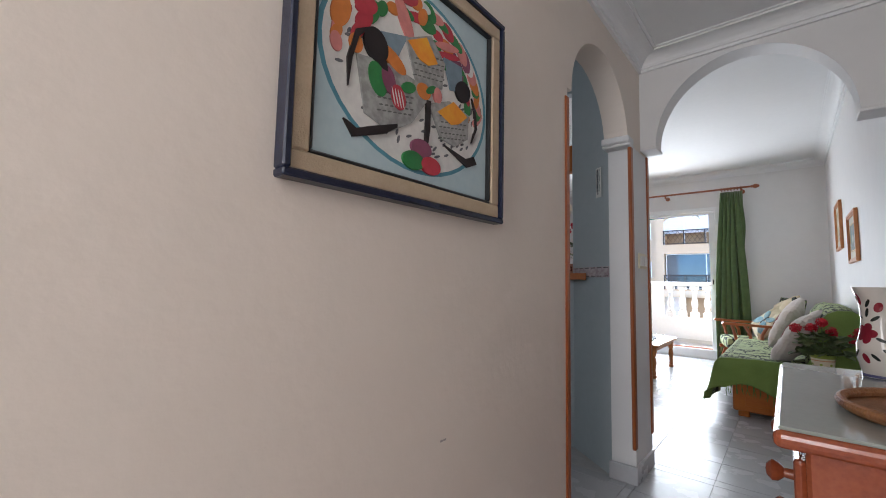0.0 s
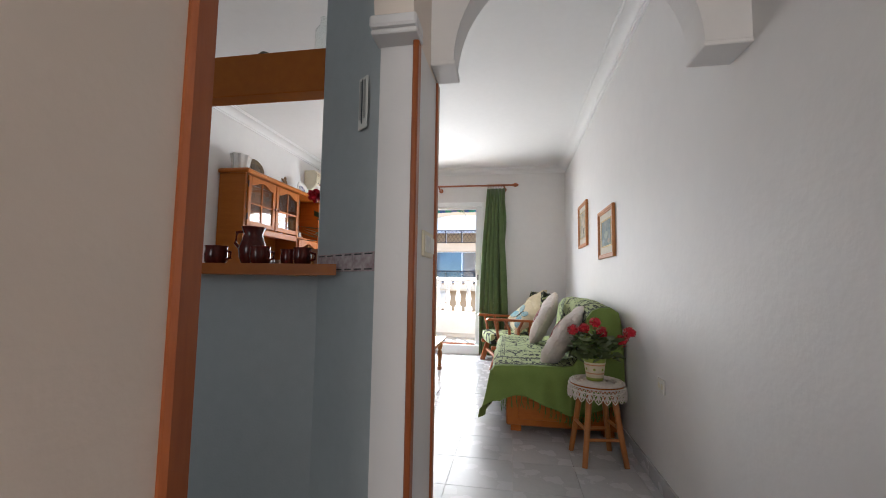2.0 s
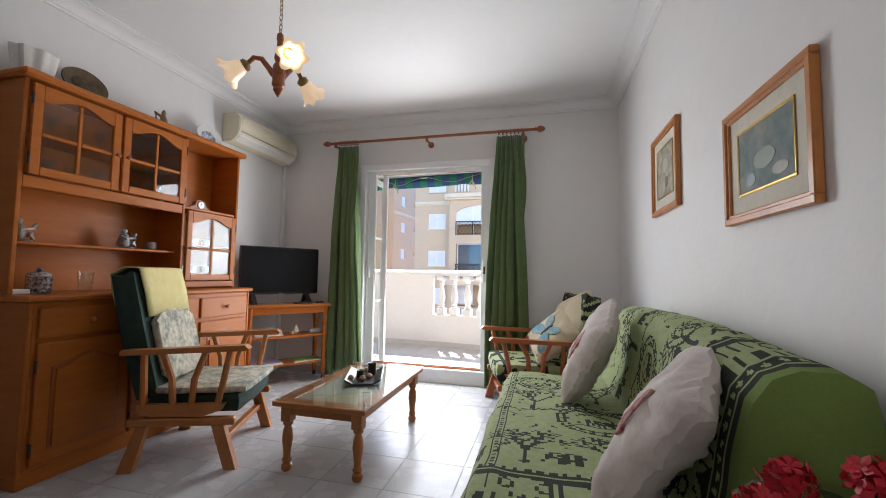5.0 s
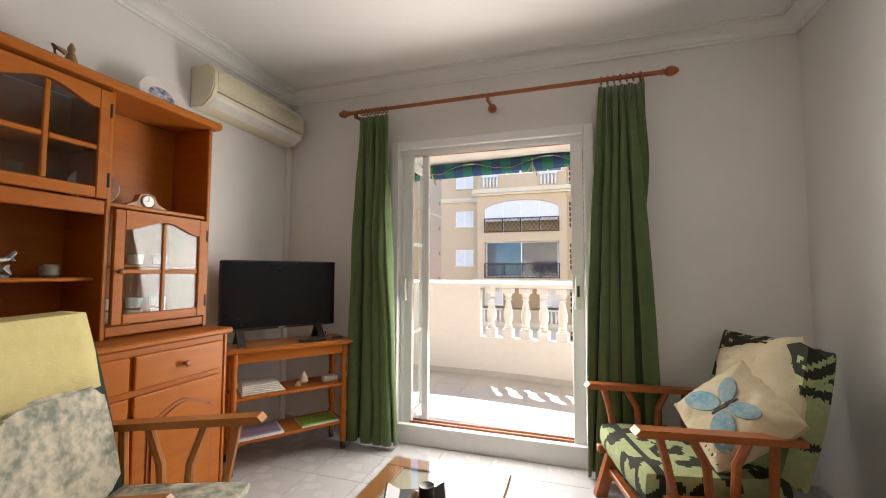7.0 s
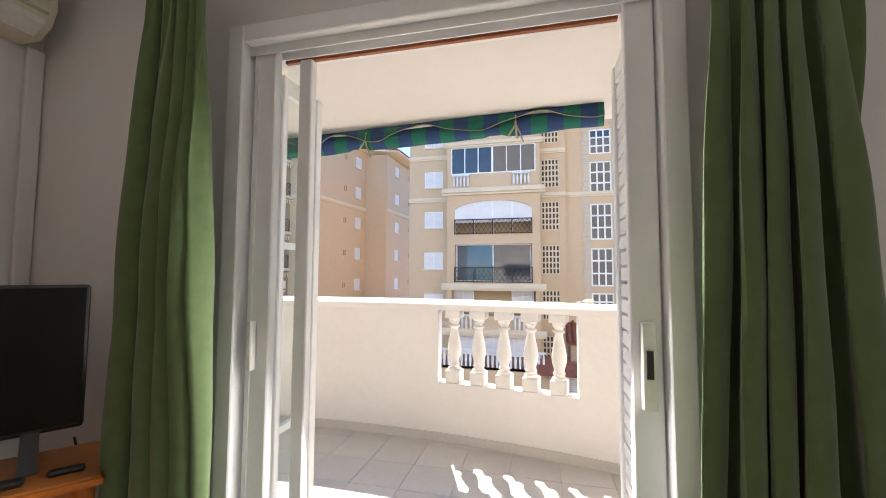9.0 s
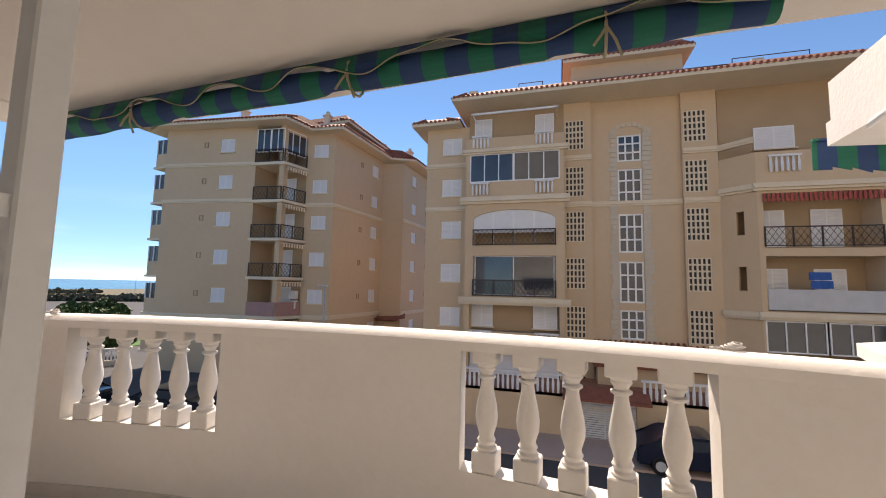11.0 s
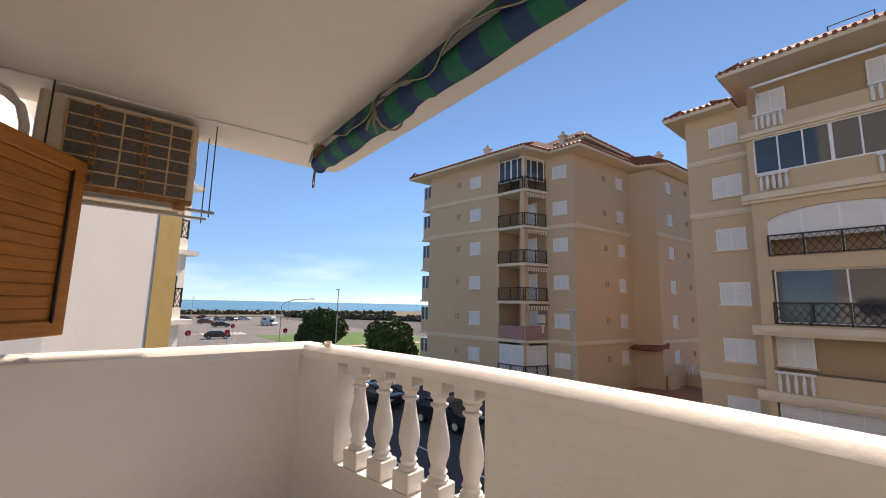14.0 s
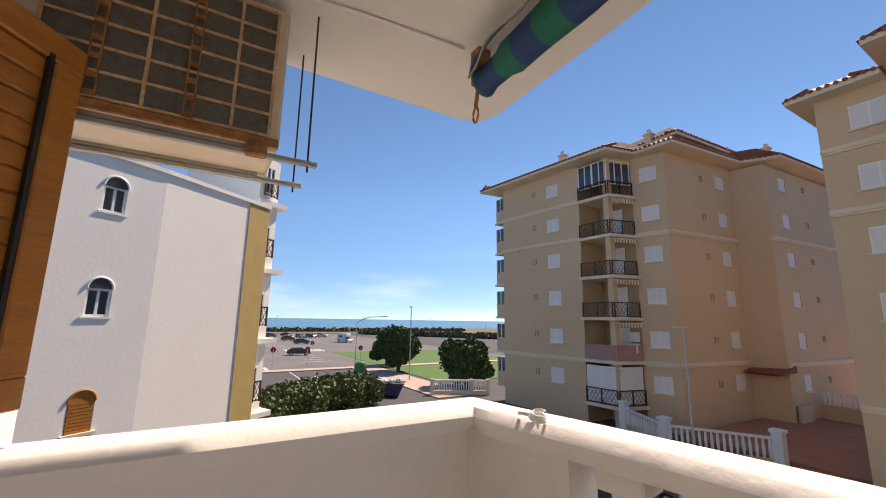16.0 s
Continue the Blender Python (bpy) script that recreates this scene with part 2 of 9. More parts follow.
def mesh(bm, name, material, smooth=False):
    bmesh.ops.recalc_face_normals(bm, faces=bm.faces[:])
    me = bpy.data.meshes.new(name)
    bm.to_mesh(me)
    bm.free()
    me.materials.append(material)
    if smooth:
        for p in me.polygons:
            p.use_smooth = True
        me.set_sharp_from_angle(angle=radians(38))
    return me


def part(name, bm, material, parent=None, label="", smooth=False):
    ob = new(name, mesh(bm, name, material, smooth))
    if parent:
        ob.parent = parent
    return tagged(ob, label)


def thing(name, label, category, at=(0, 0, 0), rz=0.0, group=""):
    ob = new(name)
    ob.matrix_world = pose(*at, 0, 0, rz)
    return tagged(ob, label, category, group)


def setting(name, bm, material, label="", category="", smooth=False):
    return tagged(part(name, bm, material, None, label, smooth), label, category, "", "structure")


def B():
    return bmesh.new()


def panel(bm, p0, p1, z0, z1, holes=(), depth=0.25, back=False):
    """An upright wall from p0 to p1 with rectangular holes (u0, u1, z0, z1). It faces to the right of its way; the reveals go depth in."""
    a, b = Vector((*p0, 0)), Vector((*p1, 0))
    L = (b - a).length
    u = (b - a) / L
    n = Vector((u.y, -u.x, 0))
    us = sorted({0.0, L, *[h[0] for h in holes], *[h[1] for h in holes]})
    zs = sorted({z0, z1, *[h[2] for h in holes], *[h[3] for h in holes]})

    def q(s, z, d=0.0):
        return bm.verts.new(a + u * s + Vector((0, 0, z)) - n * d)
    for d in ((0.0, depth) if back else (0.0,)):
        for i in range(len(us) - 1):
            if us[i + 1] - us[i] < 1e-5:
                continue
            run = None
            for j in range(len(zs) - 1):
                cu, cz = (us[i] + us[i + 1]) / 2, (zs[j] + zs[j + 1]) / 2
                if not any(h[0] < cu < h[1] and h[2] < cz < h[3] for h in holes):
                    bm.faces.new((q(us[i], zs[j], d), q(us[i + 1], zs[j], d), q(us[i + 1], zs[j + 1], d), q(us[i], zs[j + 1], d)))
    rims = list(holes) + ([(0, L, z0, z1)] if back else [])
    for h in rims:
        c = [(h[0], h[2]), (h[1], h[2]), (h[1], h[3]), (h[0], h[3])]
        for k in range(4):
            s, t = c[k], c[(k + 1) % 4]
            bm.faces.new((q(*s), q(*t), q(*t, depth), q(*s, depth)))


def arch_outline(x0, x1, zs, top, n=18, flat=0.75):
    """The outline of a wall piece over an arch: springs at zs between x0 and x1, crown at zs + flat * half width."""
    cx, hw = (x0 + x1) / 2, (x1 - x0) / 2
    pts = [(x0, top), (x0, zs)]
    pts += [(cx - hw * math.cos(math.pi * i / n), zs + flat * hw * math.sin(math.pi * i / n)) for i in range(1, n)]
    pts += [(x1, zs), (x1, top)]
    return pts


# ---------------- shell of the flat ----------------
XR, XL, YF, ZC, ZH = 0.40, -2.97, 7.09, 2.60, 2.29
HX = -0.61
bm = B(); bx(bm, XR, XR + 0.2, -1.7, YF + 0.25, -0.3, ZC + 0.1)
setting("wall_right", bm, M_WALL, "white painted plaster wall", "wall")
bm = B()
panel(bm, (XL - 0.2, YF), (XR + 0.2, YF), -0.3, ZC + 0.1, [(0.91 + 0.2, 2.29 + 0.2, 0.0, 2.12)], 0.25, True)
setting("wall_balcony", bm, M_WALL, "white painted wall with the balcony door opening", "wall")
bm = B()
panel(bm, (XL, 2.63), (XL, YF), -0.3, ZC + 0.1, [(0.55, 1.25, 0, 1.75)], 0.2, True)
setting("wall_left", bm, M_WALL, "white painted wall beside the wooden hutch", "wall")
# hall wall with the doorway to the kitchen
bm = B()
bx(bm, HX - 0.12, HX, -1.7, 1.80, -0.3, ZC + 0.1)
prism(bm, arch_outline(1.84, 2.56, 1.74, ZC + 0.1, n=32, flat=0.9), "x", HX - 0.12, HX)
bx(bm, HX - 0.12, HX, 1.80, 1.84, 1.74, ZC + 0.1)
bx(bm, HX - 0.12, HX, 2.56, 2.92, 1.74, ZC + 0.1)
setting("wall_hall", bm, M_HALL, "warm white hall wall with an arched kitchen doorway", "wall")
bm = B(); bx(bm, HX - 0.12, HX, 2.62, 2.932, -0.3, 1.74)
setting("wall_pillar", bm, M_WALL, "white plaster pillar between kitchen doorway and living room", "wall")
# arch between hall and living room
bm = B()
prism(bm, arch_outline(-0.53, 0.265, 1.765, ZC + 0.1, n=36, flat=1.07), "y", 2.80, 2.92)
bx(bm, HX, -0.53, 2.80, 2.92, 1.765, ZC + 0.1)
bx(bm, 0.265, XR, 2.80, 2.92, 1.765, ZC + 0.1)
setting("wall_arch", bm, M_WALL, "white plaster arch between hall and living room", "arch")
# kitchen wall with the serving hatch
bm = B()
panel(bm, (XL - 0.2, 2.86), (-1.03, 2.86), -0.3, ZC + 0.1, [(0.75, 2.135, 1.02, 2.25)], 0.06, True)
prism(bm, [(-1.03, 2.86), (-0.731, 2.63), (-0.731, 2.92), (-1.03, 2.92)], "z", -0.3, ZC + 0.1)
setting("wall_hatch", bm, M_KITCH, "grey-blue painted kitchen wall with a serving hatch", "wall")
bm = B(); bx(bm, XL - 0.2, HX - 0.12, -0.6, -0.4, -0.3, ZC + 0.1); bx(bm, XL - 0.4, XL - 0.2, -0.6, 2.95, -0.3, ZC + 0.1)
setting("wall_kitchen", bm, M_KITCH, "grey-blue painted kitchen wall", "wall")
bm = B(); bx(bm, HX - 0.12, XR + 0.2, -1.9, -1.7, -0.3, ZC + 0.1)
setting("wall_entrance", bm, M_HALL, "warm white wall at the entrance", "wall")
bm = B(); bx(bm, XL - 1.4, XL - 1.2, 2.6, 4.6, -0.3, ZC + 0.1); bx(bm, XL - 1.2, XL - 0.2, 2.43, 2.6, -0.3, ZC + 0.1); bx(bm, XL - 1.2, XL - 0.2, 4.6, 4.8, -0.3, ZC + 0.1)
setting("wall_passage", bm, M_WALL, "white painted passage wall", "wall")
# ceiling with the cove
bm = B(); bx(bm, XL - 1.4, XR + 0.2, -1.9, YF + 0.25, ZC, ZC + 0.1)
setting("ceiling", bm, M_CEIL, "white painted ceiling", "ceiling")
bm = B(); bx(bm, HX, XR, -1.7, 2.80, ZH, ZH + 0.08)
setting("ceiling_hall", bm, M_CEIL, "lower white painted ceiling of the hall", "ceiling")


def cove(bm, a, b, inward, zc, w=0.115, h=0.08):
    a, b, n = Vector((*a, zc)), Vector((*b, zc)), Vector((*inward, 0))
    prof = [(0, 0), (0, -h), (0.014, -h), (0.016, -h + 0.014), (0.024, -h + 0.016)]
    prof += [(0.024 + (w - 0.05) * (1 - math.cos(k * math.pi / 12)), -h + 0.016 + (h - 0.034) * math.sin(k * math.pi / 12)) for k in range(1, 7)]
    prof += [(w - 0.012, -0.018), (w - 0.012, -0.008), (w, -0.008), (w, 0)]
    lo = [bm.verts.new(a + n * p + Vector((0, 0, q))) for p, q in prof]
    hi = [bm.verts.new(b + n * p + Vector((0, 0, q))) for p, q in prof]
    k = len(prof)
    bm.faces.new(lo)
    bm.faces.new(hi[::-1])
    for i in range(k):
        bm.faces.new((lo[i], lo[(i + 1) % k], hi[(i + 1) % k], hi[i]))


bm = B()
cove(bm, (XL, YF), (XR, YF), (0, -1), ZC)
cove(bm, (XR, 2.92), (XR, YF), (-1, 0), ZC)
cove(bm, (XL, 2.92), (XL, YF), (1, 0), ZC)
cove(bm, (XL, 2.92), (XR, 2.92), (0, 1), ZC)
cove(bm, (HX, 2.80), (XR, 2.80), (0, -1), ZH)
cove(bm, (HX, -1.7), (HX, 2.80), (1, 0), ZH)
cove(bm, (XR, -1.7), (XR, 2.80), (-1, 0), ZH)
setting("trim_cove", bm, M_CEIL, "white plaster cove round the ceiling", "moulding")
# floor bed; the tiles are laid at the end of the file
bm = B(); bx(bm, XL - 1.4, XR + 0.2, -1.9, YF + 0.25, -0.3, -0.004)
setting("floor", bm, M_GROUT, "grout bed of the white tiled floor", "floor")

# ---------------- balcony ----------------
ZB, ZR = -0.04, 1.08


def front_y(x):
    """The curved front of the balcony, inner face."""
    return 9.19 - 0.056 * (x + 2.73) ** 2


XB0, XB1 = -4.85, 0.30
bm = B(); bx(bm, XL - 4.0, XR + 3.0, YF + 0.25, 9.6, -0.25, ZB - 0.006)
setting("balcony_slab", bm, M_GROUT, "grout bed of the tiled balcony floor", "floor")


def curved_wall(bm, x0, x1, z0, z1, thick=0.12, off=0.0, n=10):
    pts = [x0 + (x1 - x0) * i / n for i in range(n + 1)]
    inner = [(x, front_y(x) - off) for x in pts]
    outer = [(x, front_y(x) + thick + off) for x in pts]
    prism(bm, inner + outer[::-1], "z", z0, z1)


HOLES = [(-4.46, -3.37), (-1.86, -0.79)]
bm = B()
curved_wall(bm, XB0 - 0.16, XB1, ZB - 0.3, 0.42, n=24)
curved_wall(bm, XB0 - 0.16, XB1, 1.0, ZR - 0.07, n=24)
for a, b in ((XB0 - 0.16, HOLES[0][0]), (HOLES[0][1], HOLES[1][0]), (HOLES[1][1], XB1)):
    curved_wall(bm, a, b, 0.42, 1.0)
bx(bm, XB0 - 0.16, XB0, YF + 0.25, front_y(XB0) , ZB - 0.3, ZR - 0.07)
setting("balcony_parapet", bm, M_STUCCO, "white rendered balcony parapet with two baluster openings", "parapet")
bm = B()
cs = [(XB0 - 0.08, YF + 0.25)] + [(XB0 - 0.08, YF + 0.25 + (front_y(XB0) + 0.08 - YF - 0.25) * k / 6) for k in range(1, 7)] + [(XB0 - 0.08 + (XB1 - XB0 + 0.08) * k / 26, front_y(XB0 - 0.08 + (XB1 - XB0 + 0.08) * k / 26) + 0.08) for k in range(1, 27)]
prof = [(-0.11, -0.08), (-0.115, -0.035), (-0.09, -0.008), (-0.05, 0.0), (0.02, 0.0), (0.045, -0.008), (0.06, -0.035), (0.058, -0.08)]
rings = []
for i, p in enumerate(cs):
    a, c = Vector(cs[max(i - 1, 0)]), Vector(cs[min(i + 1, len(cs) - 1)])
    d = (c - a).normalized()
    w = 1.25 if i == 6 else 1.0
    nrm = Vector((-d.y, d.x)) * w
    rings.append([bm.verts.new((p[0] + nrm.x * q, p[1] + nrm.y * q, ZR + h)) for q, h in prof])
for a, c in zip(rings, rings[1:]):
    for k in range(len(prof)):
        bm.faces.new((a[k], a[(k + 1) % len(prof)], c[(k + 1) % len(prof)], c[k]))
bm.faces.new(rings[0]); bm.faces.new(rings[-1][::-1])
setting("trim_handrail", bm, M_STUCCO, "rounded white coping on the balcony parapet", "handrail", True)

BAL_PROF = [(0.050, 0.10), (0.052, 0.115), (0.040, 0.125), (0.040, 0.135), (0.046, 0.145), (0.040, 0.155), (0.036, 0.17), (0.052, 0.22), (0.056, 0.26), (0.050, 0.31),
            (0.036, 0.38), (0.030, 0.42), (0.030, 0.435), (0.045, 0.445), (0.045, 0.455), (0.031, 0.462), (0.034, 0.475), (0.046, 0.49), (0.044, 0.50), (0.052, 0.515)]


def baluster(at, rz):
    t = thing("baluster", "white cast concrete baluster in the balcony parapet", "baluster", at, rz, "balcony balusters")
    b = B(); bx(b, -0.06, 0.06, -0.06, 0.06, 0, 0.10, 0.006); part("base", b, M_STUCCO, t)
    b = B(); lathe(b, BAL_PROF, 20); part("shaft", b, M_STUCCO, t, smooth=True)
    b = B(); bx(b, -0.065, 0.065, -0.06, 0.06, 0.515, 0.58, 0.006); part("capital", b, M_STUCCO, t)
    return t


first = None
for h0, h1 in HOLES:
    for i in range(5):
        x = h0 + (h1 - h0) * (i + 0.62) / 5.25
        m = pose(x, front_y(x) + 0.065, 0.42, 0, 0, math.degrees(-0.112 * (x + 2.73)))
        if first is None:
            first = baluster((0, 0, 0), 0)
            first.matrix_world = m
        else:
            copy_thing(first, m)

# slab of the floor above, with a dropped front edge
bm = B()
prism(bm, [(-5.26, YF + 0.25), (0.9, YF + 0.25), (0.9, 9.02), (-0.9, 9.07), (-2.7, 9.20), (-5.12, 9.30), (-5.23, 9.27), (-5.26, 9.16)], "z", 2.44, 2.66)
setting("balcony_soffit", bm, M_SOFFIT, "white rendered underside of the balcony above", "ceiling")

# outer facade of the flat's own building
bm = B()
bx(bm, XL - 6.0, XL - 0.2, YF, YF + 0.25, -5.6, ZB - 0.3)
bx(bm, XL - 3.5, XL - 0.2, YF, YF + 0.25, ZB - 0.3, 2.7)
bx(bm, XR + 0.2, XR + 4.0, YF, YF + 0.25, -5.6, 2.7)
setting("wall_facade", bm, M_STUCCO, "white rendered outer wall of the flat's own building", "wall")
# unseen wall added to bounce sun opposite; cream stands in for shaded balconies
bm = B()
bx(bm, XR + 4.0, XR + 26.0, YF, YF + 0.25, -5.6, 2.7)
bx(bm, XL - 3.5, XR + 26.0, YF, YF + 0.25, 2.7, 17.5)
setting("wall_bounce", bm, mat("bounce_cream", (0.56, 0.52, 0.45), (0.50, 0.46, 0.40), rough=0.85, scale=0.4, detail=5, bump=0.2, bscale=12), "unseen cream wall of the flat's own building, added to bounce light", "wall")
# ground
bm = B(); bx(bm, -290, 700, -300, 900, -6.2, -5.6)
setting("ground", bm, M_ASPH, "grey asphalt street and car park", "ground")

# ---------------- buildings across the street ----------------
M_SLATE = mat("stone_quoin", (0.66, 0.58, 0.46), (0.54, 0.47, 0.37), rough=0.85, scale=2, detail=14, bump=0.3, bscale=10, wear=1.0)
M_HOLESHADE = mat("hole_shade", (0.085, 0.072, 0.06), rough=0.9)
M_FROST = mat("frosted_panel", (0.55, 0.56, 0.57), rough=0.5, scale=2)
M_PINK = mat("pink_panel", (0.42, 0.24, 0.22), rough=0.6, scale=3)
M_BLUE = mat("blue_towel", (0.03, 0.12, 0.40), rough=0.9, scale=20)
M_TERRA = mat("terracotta_paving", (0.42, 0.19, 0.11), (0.34, 0.15, 0.09), rough=0.8, scale=1.0, detail=14)
# tan render with the balcony recesses' shade put into its colour
M_TANSHADE = mat("shaded_render", (0.46, 0.33, 0.20), (0.40, 0.28, 0.17), rough=0.9, scale=0.6)
_cache = {}


def shared(key, make, material, smooth=False):
    if key not in _cache:
        b = B()
        make(b)
        _cache[key] = mesh(b, key[0], material, smooth)
    return _cache[key]


def piece(name, key, make, material, parent, m, label=""):
    ob = new(name, shared(key, make, material))
    ob.parent = parent
    ob.matrix_local = m
    return tagged(ob, label)


def frame_bars(b, w, h, nx, nz, t=0.06, d=0.06, y=0.0):
    bx(b, -w / 2, w / 2, y - d, y, 0, t)
    bx(b, -w / 2, w / 2, y - d, y, h - t, h)
    for i in range(nx + 1):
        x = -w / 2 + t / 2 + (w - t) * i / nx
        bx(b, x - t / 2, x + t / 2, y - d, y, t, h - t)
    for j in range(1, nz):
        z = h * j / nz
        for i in range(nx):
            xa = -w / 2 + t + (w - t) * i / nx
            bx(b, xa, xa + (w - t) / nx - t, y - d * 0.9, y, z - t / 2, z + t / 2)


class House:
    """A block of flats: walls with openings, and its windows, rails, cornices and roof as parts."""

    def __init__(self, name, label, cat="apartment building"):
        self.top = thing(name, label, cat)

    def wall(self, p0, p1, z0, z1, holes=(), material=None, depth=0.18, name="wall"):
        b = B()
        panel(b, p0, p1, z0, z1, holes, depth)
        return part(name, b, material or M_TAN, self.top)

    def base(self, p0, p1):
        a, c = Vector((*p0, 0)), Vector((*p1, 0))
        u = (c - a).normalized()
        return a, u, math.degrees(math.atan2(u.y, u.x))

    def at(self, p0, p1, u, z, d=0.0):
        a, e, rz = self.base(p0, p1)
        n = Vector((e.y, -e.x, 0))
        p = a + e * u + n * d
        return pose(p.x, p.y, z, 0, 0, rz)

    def window(self, p0, p1, u, z, w=1.2, h=1.1, kind="shutter", nx=2, nz=1, d=-0.10):
        m = self.at(p0, p1, u, z - h / 2, d)
        f = piece("window", ("window_frame", w, h, nx, nz), lambda b: frame_bars(b, w, h, nx, nz, 0.09 if nz > 2 else 0.06), M_ALU, self.top, m)
        if kind == "shutter":
            for s in (-1, 1):
                def leaf(b, s=s):
                    k = int(h / 0.09)
                    dz = (h - 0.16) / k
                    saw = [(-0.01, h - 0.06), (-0.01, 0.06), (-0.058, 0.06)]
                    for i in range(k):
                        saw += [(-0.058, 0.08 + dz * i), (-0.046, 0.08 + dz * (i + 0.85))]
                    prism(b, saw + [(-0.058, h - 0.08), (-0.058, h - 0.06)], "x", 0.01 if s > 0 else -w / 2 + 0.06, w / 2 - 0.06 if s > 0 else -0.01)
                piece("shutter", ("shutter", w, h, s), leaf, M_SHUT, f, Matrix())
            if h < 1.4:
                piece("sill", ("sill", w), lambda b: bx(b, -w / 2 - 0.08, w / 2 + 0.08, -0.2, 0, -0.07, 0.0), M_TANC, f, Matrix())
        else:
            piece("pane", ("pane", w, h), lambda b: bx(b, -w / 2 + 0.03, w / 2 - 0.03, -0.02, -0.01, 0.03, h - 0.03), M_GLASSD, f, Matrix())
        return f

    def cornice(self, p0, p1, z, out=0.14, h=0.28, over=0.0):
        a, e, rz = self.base(p0, p1)
        L = (Vector((*p1, 0)) - a).length
        b = B()
        for o, z0, z1 in ((out, 0, h * 0.35), (out * 0.55, -h * 0.35, 0), (out * 0.8, h * 0.35, h * 0.7)):
            bx(b, -over, L + over, -o, 0.03, z0, z1)
        ob = part("cornice", b, M_TANC, self.top)
        ob.matrix_local = pose(a.x, a.y, z, 0, 0, rz)
        return ob

    def rail(self, p0, p1, u0, u1, z, h=0.95, d=0.0, kind="iron", material=None):
        m = self.at(p0, p1, u0, z, d)
        w = u1 - u0

        def iron(b):
            bx(b, 0, w, -0.05, 0, h - 0.06, h)
            bx(b, 0, w, -0.05, 0, 0.04, 0.08)
            n = max(2, round(w / 1.3))
            for i in range(n + 1):
                bx(b, w * i / n - 0.03, w * i / n + 0.03, -0.05, 0, 0, h)
            k = max(4, round(w / 0.28))
            s = w / k
            for i in range(k):
                for q in (0, 1):
                    x0, x1 = (i * s, (i + 1) * s) if q else ((i + 1) * s, i * s)
                    zs = (0.08, h * 0.5, h - 0.06)
                    rod(b, (x0, -0.025, zs[0]), (x1, -0.025, zs[1]), 0.012, seg=4)
                    rod(b, (x1, -0.025, zs[1]), (x0, -0.025, zs[2]), 0.012, seg=4)

        def stone(b):
            bx(b, 0, w, -0.12, 0.0, h - 0.1, h)
            k = max(3, round(w / 0.24))
            for i in range(k):
                x = w * (i + 0.5) / k
                rod(b, (x, -0.06, 0), (x, -0.06, h * 0.45), 0.055, 0.075, 6)
                rod(b, (x, -0.06, h * 0.45), (x, -0.06, h - 0.1), 0.075, 0.04, 6)

        def flat(b):
            bx(b, 0, w, -0.05, 0, 0.02, h)
        fn, mt = {"iron": (iron, M_IRON), "stone": (stone, M_SHUT), "flat": (flat, M_FROST)}[kind]
        return piece("railing", ("railing", kind, round(w, 2), h), fn, material or mt, self.top, m)

    def lattice(self, p0, p1, u, z, w=1.0, h=1.7):
        m = self.at(p0, p1, u, z - h / 2, -0.06)

        def grid(b):
            nx, nz = 5, 5
            for i in range(nx + 1):
                x = -w / 2 + w * i / nx
                bx(b, x - 0.045, x + 0.045, -0.05, 0.02, 0, h)
            for j in range(nz + 1):
                zz = h * j / nz
                bx(b, -w / 2, w / 2, -0.045, 0.015, zz - 0.045, zz + 0.045)
        ob = piece("lattice_screen", ("lattice_screen", w, h), grid, M_TANC, self.top, m, "pale concrete lattice screen")
        # added dark sheet, painting the shade seen through the lattice holes
        piece("dark_backing", ("dark_backing", w, h), lambda b: bx(b, -w / 2, w / 2, 0.03, 0.05, 0, h), M_HOLESHADE, ob, Matrix())
        return ob

    def vent(self, p0, p1, u, z):
        piece("vent", ("vent",), lambda b: frame_bars(b, 0.32, 0.4, 1, 1, 0.05, 0.05), M_TANSHADE, self.top, self.at(p0, p1, u, z, 0.0))

    def eave(self, outline, z, over_name="roof"):
        """A hipped tile roof: fascia and soffit, a low tiled slope and its tile ends."""
        b = B()
        prism(b, outline, "z", z, z + 0.22)
        fascia = part("eave", b, M_TANC, self.top)
        c = sum((Vector(p) for p in outline), Vector((0, 0))) / len(outline)
        b = B()
        n = len(outline)
        lo = [b.verts.new((p[0] + (p[0] - c.x) * 0.008, p[1] + (p[1] - c.y) * 0.008, z + 0.22)) for p in outline]
        hi = [b.verts.new((c.x + (p[0] - c.x) * 0.80, c.y + (p[1] - c.y) * 0.80, z + 0.95)) for p in outline]
        for i in range(n):
            b.faces.new((lo[i], lo[(i + 1) % n], hi[(i + 1) % n], hi[i]))
        b.faces.new(hi)
        b.faces.new(lo[::-1])
        part(over_name, b, M_ROOF, self.top)
        b = B()
        for i in range(n):
            p, q = Vector((*outline[i], z + 0.25)), Vector((*outline[(i + 1) % n], z + 0.25))
            k = int((q - p).length / 0.28)
            up = (Vector((*(c - (p.xy + q.xy) / 2).normalized(), 0.25))).normalized()
            for j in range(k):
                s = p + (q - p) * (j + 0.5) / k
                rod(b, s - up * 0.08, s + up * 0.9, 0.09, 0.085, 6)
        tagged(part("roof_tiling", b, M_ROOF, self.top), kind="stuff")
        return fascia


ST = 2.68
ZW = [10.2 - ST * i for i in range(6)]

# --- block facing the balcony
hb = House("apartment_building", "tan rendered block of flats with a stair bay and glazed galleries")
YB = 31.2
ZG = -5.6
L0, L1 = (-9.5, YB), (-6.7, YB)
wl = [(1.05, 2.31, z - 0.55, z + 0.55) for z in ZW]
hb.wall(L0, L1, ZG, 11.4, wl)
for z in ZW:
    hb.window(L0, L1, 1.68, z, 1.26, 1.1)
